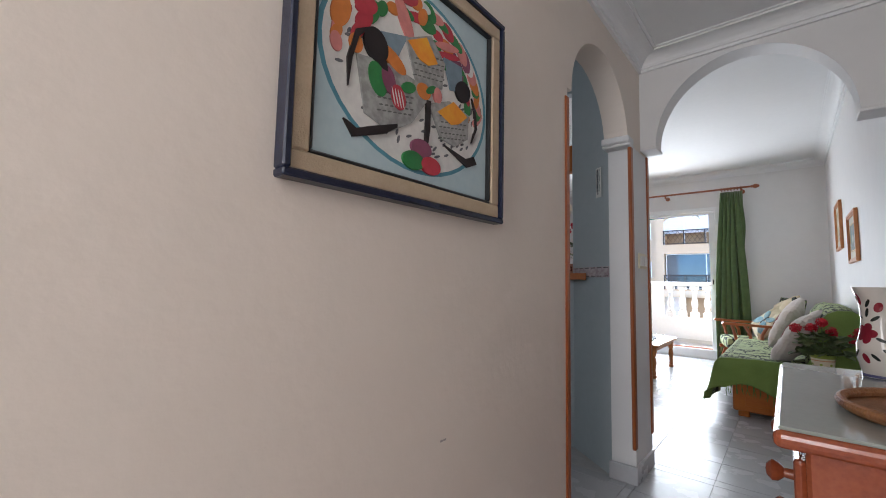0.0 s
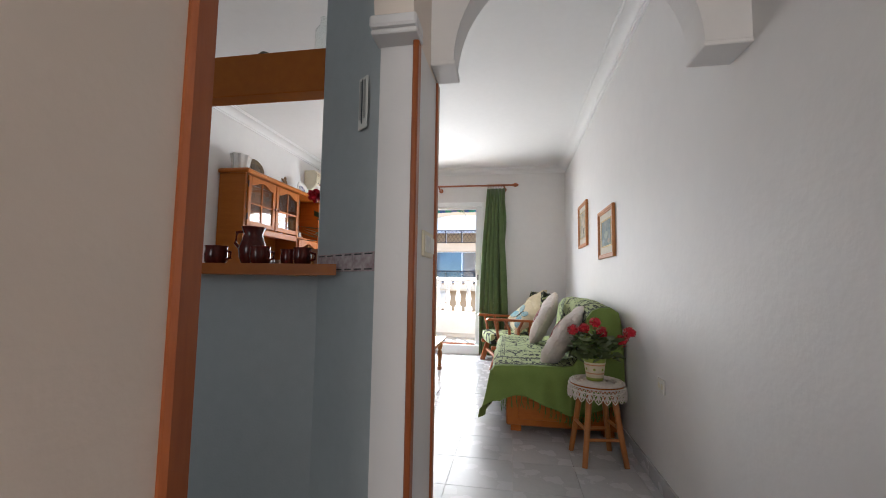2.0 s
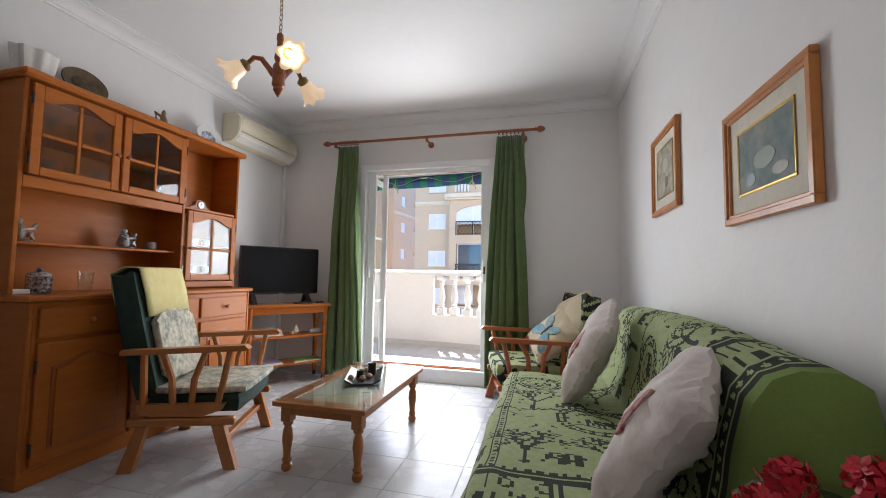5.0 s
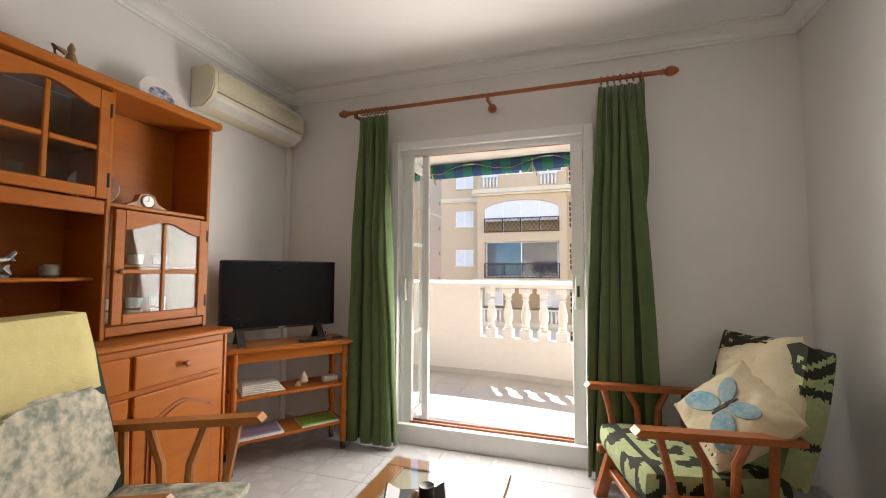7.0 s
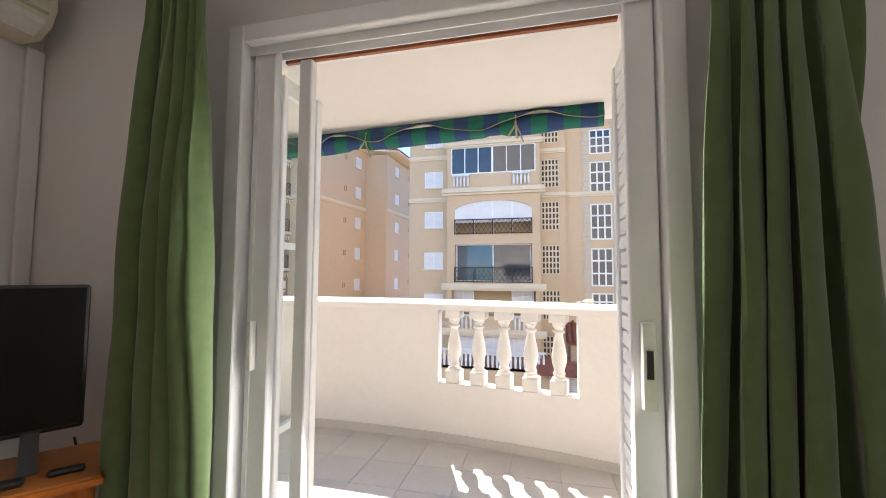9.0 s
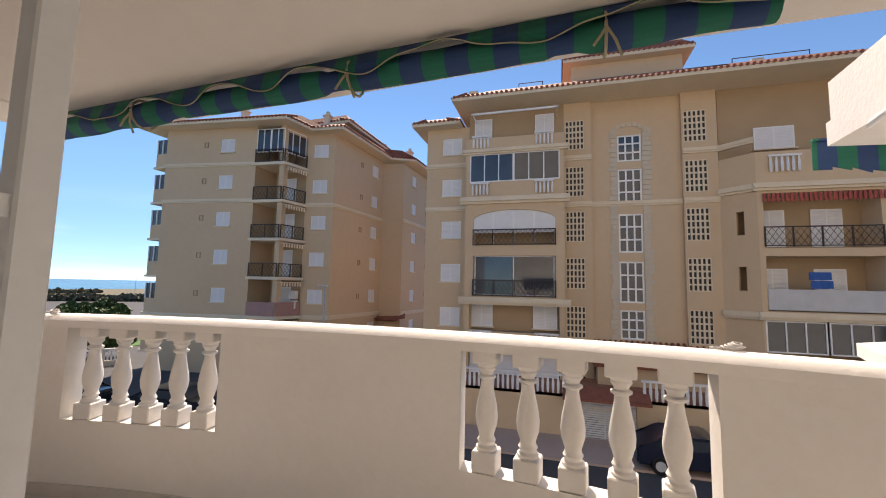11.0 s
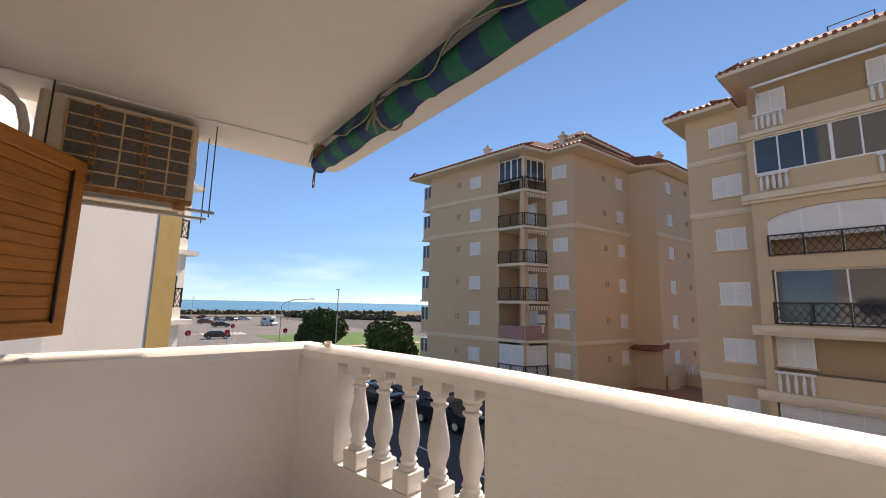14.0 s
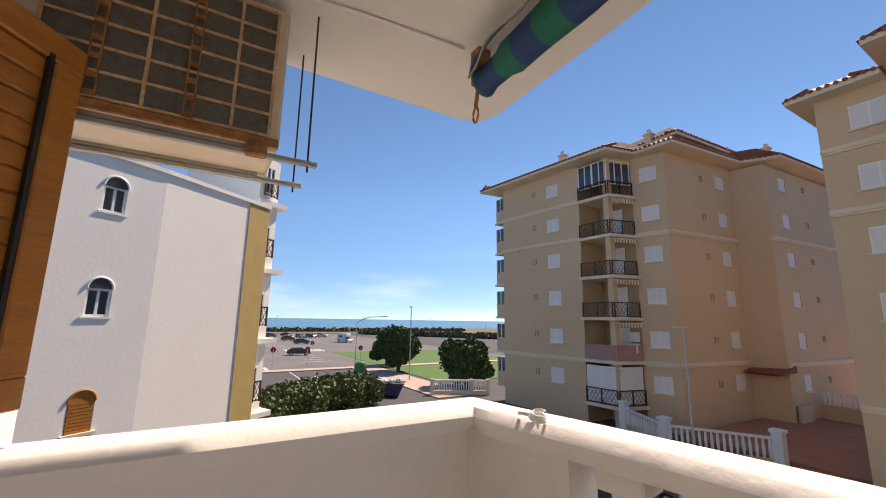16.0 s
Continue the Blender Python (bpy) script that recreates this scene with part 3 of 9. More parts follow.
hb.wall((-9.5, YB + 12), L0, ZG, 11.4)
for z in (8.9, 6.1):
    hb.cornice(L0, L1, z)
hb.cornice(L0, L1, -1.9)
# projecting bay
C0, C1 = (-6.7, YB - 0.9), (-1.0, YB - 0.9)
hb.wall(L1, C0, ZG, 10.3)
hb.wall(C1, (-1.0, YB), ZG, 10.3)
bay_holes = [(0.25, 5.45, 7.55, 9.25), (0.5, 5.2, 3.75, 5.85), (0.5, 5.2, 0.8, 3.15), (0.3, 5.4, -1.2, 0.5), (0.3, 5.4, -4.6, -2.4)]
hb.wall(C0, C1, ZG, 9.5, bay_holes, depth=1.2)
b = B(); bx(b, C0[0], C1[0], YB - 0.05, YB + 0.1, ZG, 12.3); part("rear_wall", b, M_TANSHADE, hb.top)
for z in (9.3, 6.3, 3.3, 0.6, -1.35):
    b = B(); bx(b, C0[0] + 0.05, C1[0] - 0.05, YB - 0.88, YB, z, z + 0.15); part("floor_slab", b, M_TAN, hb.top)
for z in (6.35, 0.45, -2.3):
    hb.cornice(C0, C1, z, 0.3, 0.4, 0.3)
hb.cornice(C0, C1, 9.35, 0.22, 0.3, 0.2)
# glazed gallery, arched blinds and mirrored glazing
for u in (1.55, 4.15):
    hb.window(C0, C1, u, 8.4, 2.6, 1.7, "glass", 3, 1, -0.05)
for u in (0.9, 4.6):
    hb.rail(C0, C1, u - 0.55, u + 0.55, 6.75, 0.75, 0.08, "stone")
    hb.rail(C0, C1, u - 0.55, u + 0.55, 9.65, 0.75, 0.0, "stone")
    hb.window((-6.7, YB - 0.05), (-1.0, YB - 0.05), u, 10.8, 1.1, 1.9, "shutter", d=0.05)
    hb.rail(C0, C1, u - 0.55, u + 0.75, -2.0, 0.85, 0.08, "stone")
    hb.window((-6.7, YB - 0.05), (-1.0, YB - 0.05), u, -0.35, 1.35, 1.3, "shutter", d=0.05)
b = B(); bx(b, C0[0], C1[0], YB - 0.9, YB - 0.8, 9.5, 10.25); part("parapet", b, M_TAN, hb.top)
b = B()
nb = 18
prism(b, [(-6.2 + 0.0, 4.5), (-1.5, 4.5)] + [(-3.85 + 2.35 * math.cos(math.pi * i / nb), 5.25 + 0.6 * math.sin(math.pi * i / nb)) for i in range(nb + 1)], "y", YB - 0.8, YB - 0.74)
part("blind", b, M_SHUT, hb.top, "white arched roller blind")
b = B()
for i in range(5):
    x = -6.2 + 4.7 * i / 4
    bx(b, x - 0.05, x + 0.05, YB - 0.86, YB - 0.8, 3.75, 5.7)
part("mullions", b, M_ALU, hb.top)
b = B()
for sgn, x in ((1, -6.2), (-1, -1.5)):
    prism(b, [(x, 5.85), (x, 5.25)] + [(-3.85 - sgn * 2.35 * math.cos(math.pi * i / 24), 5.25 + 0.6 * math.sin(math.pi * i / 24)) for i in range(1, 13)], "y", YB - 0.9, YB - 0.82)
part("arch_spandrel", b, M_TAN, hb.top)
hb.rail(C0, C1, 0.5, 5.2, 3.75, 0.95, 0.03)
hb.window(C0, C1, 2.85, 2.0, 4.6, 2.3, "glass", 2, 1, -0.3)
hb.rail(C0, C1, 0.5, 5.2, 0.8, 0.95, 0.03)
hb.window(C0, C1, 2.85, -3.5, 5.0, 2.1, "shutter", 4, 1, -0.2)
# top awning bracket bar of the terrace
b = B(); bx(b, -6.3, -1.3, YB - 1.5, YB - 1.4, 11.5, 11.6); bx(b, -6.25, -6.2, YB - 1.5, YB, 11.5, 11.6); bx(b, -1.4, -1.35, YB - 1.5, YB, 11.5, 11.6)
part("awning_bar", b, M_ALU, hb.top)
# lattice columns beside the stair bay
D0, D1 = (-1.0, YB), (0.53, YB)
zl = [10.35, 7.55, 4.9, 2.2, -0.55, -3.3]
hb.wall(D0, D1, ZG, 12.3, [(0.08, 1.12, z - 0.88, z + 0.88) for z in zl])
for z in zl:
    hb.lattice(D0, D1, 0.6, z, 1.04, 1.76)
E0, E1 = (0.53, YB + 0.25), (5.2, YB + 0.25)
zs = [(8.65, 10.2), (6.2, 8.2), (3.4, 5.6), (0.6, 2.9), (-1.4, 0.2)]
hb.wall(D1, E0, ZG, 12.3)
hb.wall(E0, E1, ZG, 12.3, [(1.42, 2.68, a, c) for a, c in zs])
for a, c in zs:
    hb.window(E0, E1, 2.05, (a + c) / 2, 1.26, c - a, "glass", 3, 3)
b = B()
random.seed(5)
z = -2.0
while z < 10.6:
    for s in (-1, 1):
        w = random.uniform(0.3, 0.5)
        x = 2.58 + s * 0.66
        b = B(); bx(b, x, x + s * w, YB + 0.2, YB + 0.26, z, z + 0.26); part("quoin", b, M_SLATE, hb.top)
    z += 0.28
for i in range(9):
    a0 = math.pi * i / 8
    b = B(); bx(b, 2.58 + 0.85 * math.cos(a0) - 0.12, 2.58 + 0.85 * math.cos(a0) + 0.12, YB + 0.2, YB + 0.258, 10.25 + 0.55 * math.sin(a0) - 0.1, 10.25 + 0.55 * math.sin(a0) + 0.15); part("quoin", b, M_SLATE, hb.top)
F0, F1 = (5.2, YB), (6.9, YB)
hb.wall(E1, F0, ZG, 12.3)
hb.wall(F0, F1, ZG, 12.3, [(0.1, 1.2, z - 0.88, z + 0.88) for z in zl])
for z in zl:
    hb.lattice(F0, F1, 0.65, z, 1.1, 1.76)
hb.cornice(D0, D1, 6.15); hb.cornice(E0, E1, 6.15); hb.cornice(F0, F1, 6.15); hb.cornice(D0, D1, 8.9); hb.cornice(F0, F1, 8.9)
# balcony block
G0, G1, G2 = (6.9, YB), (8.1, YB - 1.1), (13.2, YB - 1.1)
hb.wall(G0, G1, ZG, 8.3, [(0.7, 1.05, 1.4, 2.6), (0.7, 1.05, 4.2, 5.4)])
gh = [(0.25, 4.85, 3.5, 6.2), (0.25, 4.85, 0.45, 3.1), (0.1, 5.0, -1.9, 0.1), (0.3, 4.8, -4.9, -2.4)]
hb.wall(G1, G2, ZG, 8.3, gh, depth=1.3)
hb.wall(G2, (13.2, YB + 8), ZG, 12.3)
b = B(); bx(b, 7.0, 13.2, YB + 0.2, YB + 0.4, ZG, 12.3); part("rear_wall", b, M_TANSHADE, hb.top)
for z in (6.25, 3.2, 0.2):
    b = B(); bx(b, 8.1, 13.2, YB - 1.08, YB + 0.2, z, z + 0.15); part("floor_slab", b, M_TAN, hb.top)
for z in (6.45, 0.15):
    hb.cornice(G1, G2, z, 0.25, 0.36, 0.2); hb.cornice(G0, G1, z, 0.25, 0.36)
hb.cornice(F1, G1, 8.9)
hb.rail(G1, G2, 0.25, 4.85, 3.55, 1.0, 0.02); hb.rail(G1, G2, 0.25, 4.85, 0.5, 1.0, 0.02, "flat")
hb.rail(G1, G2, 0.5, 1.9, 7.25, 0.85, 0.03, "stone")
for z in (4.6, 1.6):
    for u in (1.0, 3.4):
        hb.window((8.1, YB + 0.2), (13.2, YB + 0.2), u, z, 1.3, 1.9, d=0.03)
hb.window((8.1, YB + 0.2), (13.2, YB + 0.2), 1.4, 9.4, 1.8, 1.2, d=0.03)
for u in (1.3, 3.8):
    hb.window(G1, G2, u, -0.75, 2.4, 1.5, "glass", 3, 1, -0.05)
hb.rail(G1, G2, 0.6, 2.0, -2.6, 0.8, 0.05, "stone")
b = B()
for i in range(26):
    x = 8.3 + 4.9 * i / 26
    bx(b, x, x + 0.1, YB - 1.25, YB - 1.2, 5.75, 6.15)
part("striped_valance", b, mat("red_white_stripe", (0.45, 0.08, 0.07), rough=0.8), hb.top, "red and white striped awning valance")
for x, z0 in ((10.0, 1.95), (10.05, 1.55)):
    tw = B()
    for i in range(6):
        bx(tw, x + 0.14 * i, x + 0.14 * i + 0.145, YB - 1.2 - 0.01 * (i % 2), YB - 1.15, z0 + 0.01 * (i % 3), z0 + 0.38)
    ob = part("towel", tw, M_BLUE, hb.top, "blue towel on the line")
# eaves and roof storey
hb.eave([(-7.4, YB - 1.9), (14, YB - 1.9), (14, YB + 9), (-7.4, YB + 9)], 12.3)
hb.eave([(-10.3, YB - 0.8), (-7.2, YB - 0.8), (-7.2, YB + 12), (-10.3, YB + 12)], 11.4)
b = B(); bx(b, -0.5, 5.8, YB + 1.5, YB + 6, 12.5, 15.6); part("roof_storey", b, M_TAN, hb.top)
hb.eave([(-1.0, YB + 0.9), (6.3, YB + 0.9), (6.3, YB + 6.5), (-1.0, YB + 6.5)], 15.4)
b = B()
for x0, x1 in ((-3.6, -2.2), (7.6, 11.0)):
    for x in (x0, x1):
        rod(b, (x, YB - 0.4, 12.6), (x, YB - 0.4, 13.7), 0.025, seg=5)
    rod(b, (x0, YB - 0.4, 13.7), (x1, YB - 0.4, 13.7), 0.025, seg=5)
part("roof_rail", b, M_IRON, hb.top)
for x in (-6.5, 8.9):
    b = B(); bx(b, x - 0.2, x + 0.2, YB, YB + 0.4, 12.5, 13.6); bx(b, x - 0.28, x + 0.28, YB - 0.08, YB + 0.48, 13.6, 13.75); part("chimney", b, M_TANC, hb.top)
# tiled porch roof, terrace wall, garage doors and street steps
b = B()
prism(b, [(YB + 0.3, -1.55), (YB - 1.6, -2.5), (YB - 1.6, -2.65), (YB + 0.3, -2.65)], "x", 0.4, 6.6)
part("porch_roof", b, M_ROOF, hb.top)
b = B()
for i in range(22):
    x = 0.55 + 0.28 * i
    rod(b, (x, YB - 1.7, -2.46), (x, YB + 0.2, -1.5), 0.085, seg=6)
tagged(part("porch_tiling", b, M_ROOF, hb.top), kind="stuff")
b = B(); bx(b, 0.6, 6.4, YB - 1.2, YB, ZG, -2.65); part("porch_wall", b, M_TAN, hb.top)
T0, T1 = (-6.6, 27.4), (8.5, 27.4)
hb.wall((-6.6, 30.2), T0, ZG, -3.6); hb.wall(T0, T1, ZG, -3.6, [(5.9, 8.6, ZG, -3.75)], depth=0.2)
b = B(); bx(b, T0[0], T1[0], 27.4, YB, -3.75, -3.6); part("terrace_deck", b, M_TERRA, hb.top)
hb.rail(T0, T1, 0.1, 5.8, -3.6, 0.9, -0.02, "stone"); hb.rail(T0, T1, 8.8, 14.9, -3.6, 0.9, -0.02, "stone")
b = B(); bx(b, 0.62, 0.68, 27.42, 27.46, ZG, -3.8)
gd = part("garage_door", b, M_SHUT, hb.top, "white louvred garage door")
for i in range(17):
    b = B(); bx(b, -0.68, 1.98, 27.45, 27.5, ZG + 0.1 * i + 0.02, ZG + 0.1 * i + 0.09); part("slat", b, M_SHUT, gd)
b = B(); prism(b, [(27.5, -3.2), (26.7, -3.6), (26.7, -3.72), (27.5, -3.72)], "x", -1.2, 2.5); part("garage_roof", b, M_ROOF, hb.top)
fc = bpy.data.curves.new("name_lettering", 'FONT')
fc.body, fc.size, fc.extrude = "Vinamar 7", 0.42, 0.01
fo = new("name_lettering", fc)
dg = bpy.context.evaluated_depsgraph_get()
lm = bpy.data.meshes.new_from_object(fo.evaluated_get(dg))
bpy.data.objects.remove(fo)
lm.materials.append(M_TANC)
lo_ = new("lettering", lm); lo_.parent = hb.top; lo_.matrix_local = pose(-0.45, 26.69, -3.68 - 0.40, 90, 0, 0)
b = B(); bx(b, 3.6, 4.6, YB - 1.26, YB - 1.2, -5.3, -3.0); part("door", b, M_SHUT, hb.top, "white entrance door with a dark pane")
b = B(); bx(b, 3.9, 4.3, YB - 1.29, YB - 1.26, -4.1, -3.3); part("door_pane", b, M_GLASSD, hb.top)

# --- block at the corner
ha = House("apartment_building", "tan rendered corner block of flats with stacked balconies")
A0, A1, A2, A3, A4 = (-30.2, 28.1), (-23.0, 29.3), (-20.8, 29.6), (-20.35, 31.5), (-18.3, 32.0)
A5, A6, A7 = (-17.9, 38.9), (-16.0, 39.3), (-15.8, 50.5)
ZA = [11.1 - ST * i for i in range(6)]
lw = (Vector(A1) - Vector(A0)).length
fa = [(3.1, 0.4), (6.3, 1.15)]
ha.wall(A0, A1, ZG, 12.5, [(5.0 - 0.55, 5.0 + 0.55, z - 0.5, z + 0.5) for z in ZA])
for z in ZA:
    ha.window(A0, A1, 5.0, z, 1.1, 1.0); ha.vent(A0, A1, 3.3, z - 0.1)
for z in (9.65, 7.0, -1.15):
    ha.cornice(A0, A1, z, 0.14, 0.26)
# sea-side bay windows, seen edge on
ha.wall((-30.8, 32.0), A0, ZG, 12.5)
for z in ZA:
    b = B(); bx(b, -31.4, -30.25, 28.25, 31.0, z - 1.35, z - 0.35); part("bay", b, M_TAN, ha.top)
    b = B(); bx(b, -31.35, -30.3, 28.3, 30.9, z - 0.35, z + 0.75); part("bay_glass", b, M_GLASSD, ha.top)
    b = B()
    for x in (-31.37, -30.85, -30.33):
        bx(b, x - 0.04, x + 0.04, 28.24, 28.32, z - 0.35, z + 0.75)
    part("bay_frame", b, M_ALU, ha.top)
    b = B(); bx(b, -31.5, -30.2, 28.15, 31.1, z - 1.5, z - 1.35); part("bay_cornice", b, M_TANC, ha.top)
# stacked balconies on the corner
zf = [z - 1.35 for z in ZA]
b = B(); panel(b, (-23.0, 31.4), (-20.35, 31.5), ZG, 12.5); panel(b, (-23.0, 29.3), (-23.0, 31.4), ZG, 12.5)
part("rear_wall", b, M_TANSHADE, ha.top)
for k, z in enumerate(zf):
    b = B(); prism(b, [(-23.1, 29.1), (-20.6, 29.4), (-20.15, 31.5), (-23.0, 31.5)], "z", z - 0.2, z); part("balcony_slab", b, M_TANC, ha.top)
b = B(); bx(b, -21.15, -20.75, 29.55, 29.95, ZG, 12.5); part("column", b, M_TAN, ha.top)
for k, z in enumerate(zf):
    p0, p1 = (-23.0, 29.2), (-20.75, 29.5)
    q0, q1 = (-20.75, 29.5), (-20.3, 31.5)
    mt = [M_IRON, mat("maroon_rail", (0.10, 0.02, 0.02), rough=0.5), M_IRON, M_FROST, M_PINK, M_IRON][k]
    kd = "flat" if k == 4 else "iron"
    ha.rail(p0, p1, 0.05, 2.2, z, 0.95, 0.0, kd, mt); ha.rail(q0, q1, 0.05, 1.95, z, 0.95, 0.0, kd, mt)
    if k in (0,):
        ha.window(p0, p1, 0.6, z + 1.6, 1.1, 1.7, "glass", 2, 1, -0.1); ha.window(p0, p1, 1.7, z + 1.6, 1.1, 1.7, "glass", 2, 1, -0.1)
        ha.window(q0, q1, 1.0, z + 1.6, 1.8, 1.7, "glass", 3, 1, -0.1)
    elif k == 5:
        ha.window(p0, p1, 1.1, z + 1.2, 2.0, 2.2, "shutter", 2, 1, -0.1); ha.window(q0, q1, 1.0, z + 1.2, 1.8, 2.2, "shutter", 2, 1, -0.1)
    else:
        ha.window((-23.0, 31.4), (-20.35, 31.5), 1.2, z + 1.0, 1.3, 2.0, "shutter", d=0.03)
        bb = B()
        for i in range(8):
            bx(bb, 0.1 + 0.22 * i, 0.22 + 0.22 * i, -0.32, -0.3, 2.05, 2.3)
        bx(bb, 0.05, 1.95, -0.34, -0.1, 2.3, 2.34)
        ob = part("valance", bb, M_TANC, ha.top)
        ob.matrix_local = ha.at(q0, q1, 0.0, z, 0.0)
ac = B(); bx(ac, -20.9, -20.35, 30.9, 31.3, zf[4] + 1.15, zf[4] + 1.75, 0.03); bx(ac, -20.9, -20.35, 30.9, 31.3, zf[4] + 0.45, zf[4] + 1.05, 0.03)
part("air_conditioner", ac, M_WHITEPL, ha.top)
ha.wall(A2, A3, 12.0, 12.5)
ha.wall(A3, A4, ZG, 12.5, [(0.5, 1.6, z - 0.5, z + 0.5) for z in ZA])
sl = (Vector(A5) - Vector(A4)).length
ha.wall(A4, A5, ZG, 12.5, [(5.2, 6.2, z - 0.5, z + 0.5) for z in ZA])
ha.wall(A5, A6, ZG, 12.2)
ha.wall(A6, A7, ZG, 12.2, [(1.9, 2.9, z - 0.5, z + 0.5) for z in ZA])
for z in ZA:
    ha.window(A3, A4, 1.05, z, 1.1, 1.0); ha.window(A4, A5, 5.7, z, 1.0, 1.0); ha.vent(A4, A5, 3.6, z - 0.2)
    ha.window(A6, A7, 2.4, z, 1.0, 1.0); ha.vent(A6, A7, 5.4, z - 0.1)
for z in (7.0, -1.15):
    ha.cornice(A3, A4, z); ha.cornice(A4, A5, z); ha.cornice(A6, A7, z)
ha.wall(A7, (-26, 51), ZG, 12.2)
ha.eave([(-31.9, 26.9), (-20.0, 28.6), (-19.6, 30.9), (-17.2, 31.2), (-16.9, 38.5), (-15.0, 39.6), (-14.8, 51), (-31, 51)], 12.4)
b = B(); bx(b, -24.5, -18.9, 33.8, 39.5, 12.6, 14.2); part("roof_storey", b, M_TAN, ha.top)
ha.eave([(-25.2, 33.0), (-17.9, 33.0), (-17.9, 40.2), (-25.2, 40.2)], 13.7)
for x, y in ((-25.5, 30.5), (-19.8, 33.0), (-16.9, 42.5)):
    b = B(); bx(b, x - 0.22, x + 0.22, y - 0.22, y + 0.22, 12.6, 14.3); bx(b, x - 0.3, x + 0.3, y - 0.3, y + 0.3, 14.3, 14.42); lathe(b, [(0.12, 14.42), (0.2, 14.6), (0.1, 14.75)], 8, (x, y, 0)); part("chimney", b, M_TANC, ha.top)
# entrance side: terrace, porch and low walls
b = B(); bx(b, -17.6, -8.6, 30.5, 60, ZG + 0.02, -4.5); part("terrace", b, M_TERRA, ha.top, "terracotta paved terrace")
b = B(); bx(b, -17.85, -16.2, 38.3, 40.2, -1.75, -1.6); prism(b, [(38.0, -1.6), (40.2, -1.1), (40.2, -1.6)], "x", -17.9, -15.9); part("porch_roof", b, M_ROOF, ha.top)
b = B(); bx(b, -16.19, -16.1, 41.4, 42.3, -4.5, -2.4); part("door", b, M_SHUT, ha.top, "white door with dark panes")
b = B(); bx(b, -16.09, -16.05, 41.6, 41.8, -4.0, -2.7); bx(b, -16.09, -16.05, 41.95, 42.1, -4.0, -2.7); part("door_pane", b, M_GLASSD, ha.top)
b = B(); bx(b, -15.8, -13.0, 42.6, 42.8, -4.5, -3.6); bx(b, -13.1, -12.9, 42.8, 46, -4.5, -3.2); bx(b, -15.9, -15.7, 39.6, 41.2, -4.5, -3.5); part("low_wall", b, M_TAN, ha.top)
ha.rail((-15.8, 42.6), (-13.0, 42.6), 0.1, 2.7, -3.6, 0.8, 0.0, "stone")
W0, W1, W2 = (-19.9, 28.8), (-16.4, 27.2), (-12.8, 29.6)
ha.wall(W0, W1, ZG, -4.3, depth=0.1); ha.wall(W1, W2, ZG, -4.3, depth=0.1)
ha.rail(W0, W1, 0.1, 3.7, -4.3, 0.9, 0.0, "stone"); ha.rail(W1, W2, 0.1, 4.1, -4.3, 0.9, 0.0, "stone")
for p in (W0, W1, W2):
    b = B(); bx(b, p[0] - 0.2, p[0] + 0.2, p[1] - 0.2, p[1] + 0.2, ZG, -3.2); bx(b, p[0] - 0.26, p[0] + 0.26, p[1] - 0.26, p[1] + 0.26, -3.2, -3.08); part("gate_post", b, M_SHUT, ha.top)

mid = Vector((-2.5, 7.6, 1.35))
ha.top.matrix_world = Matrix.Translation(mid) @ Matrix.Rotation(radians(-2.4), 4, 'Z') @ Matrix.Scale(1.1, 4) @ Matrix.Translation(-mid)

# ---------------- balcony fittings ----------------
def stripes(name, c1, c2, axis=0, width=0.16):
    m = mat(name, c1, rough=0.8)
    nt = m.node_tree
    p = nt.nodes["Principled BSDF"]
    tc = nt.nodes.new("ShaderNodeTexCoord")
    sp = nt.nodes.new("ShaderNodeSeparateXYZ")
    nt.links.new(tc.outputs["Object"], sp.inputs[0])
    mu = nt.nodes.new("ShaderNodeMath"); mu.operation = 'MULTIPLY'; mu.inputs[1].default_value = 1 / width
    fr = nt.nodes.new("ShaderNodeMath"); fr.operation = 'FRACT'
    gt = nt.nodes.new("ShaderNodeMath"); gt.operation = 'GREATER_THAN'; gt.inputs[1].default_value = 0.5
    nt.links.new(sp.outputs[axis], mu.inputs[0]); nt.links.new(mu.outputs[0], fr.inputs[0]); nt.links.new(fr.outputs[0], gt.inputs[0])
    n = nt.nodes.new("ShaderNodeTexNoise"); n.inputs["Scale"].default_value = 9
    mx = nt.nodes.new("ShaderNodeMix"); mx.data_type = 'RGBA'
    mx.inputs[6].default_value, mx.inputs[7].default_value = (*c1, 1), (*c2, 1)
    nt.links.new(gt.outputs[0], mx.inputs[0])
    hs = nt.nodes.new("ShaderNodeHueSaturation")
    mr = nt.nodes.new("ShaderNodeMapRange"); mr.inputs[3].default_value, mr.inputs[4].default_value = 0.7, 1.3
    nt.links.new(n.outputs[0], mr.inputs[0]); nt.links.new(mr.outputs[0], hs.inputs["Value"]); nt.links.new(mx.outputs[2], hs.inputs["Color"])
    nt.links.new(hs.outputs[0], p.inputs["Base Color"])
    return m


M_AWN = stripes("green_blue_canvas", (0.0, 0.125, 0.08), (0.012, 0.045, 0.14), 0, 0.22)
M_PIPING = mat("cream_piping", (0.34, 0.31, 0.20), rough=0.8)
M_RUST = mat("rusted_iron", (0.42, 0.20, 0.075), (0.19, 0.075, 0.028), rough=0.85, scale=22, detail=90, bump=0.3, wear=0.5)
M_ACBODY = mat("weathered_white_metal", (0.74, 0.70, 0.62), (0.50, 0.34, 0.18), rough=0.55, scale=5, detail=22, wear=1.6)
M_COIL = mat("dusty_coil", (0.125, 0.122, 0.105), (0.085, 0.083, 0.072), rough=0.8, scale=30)
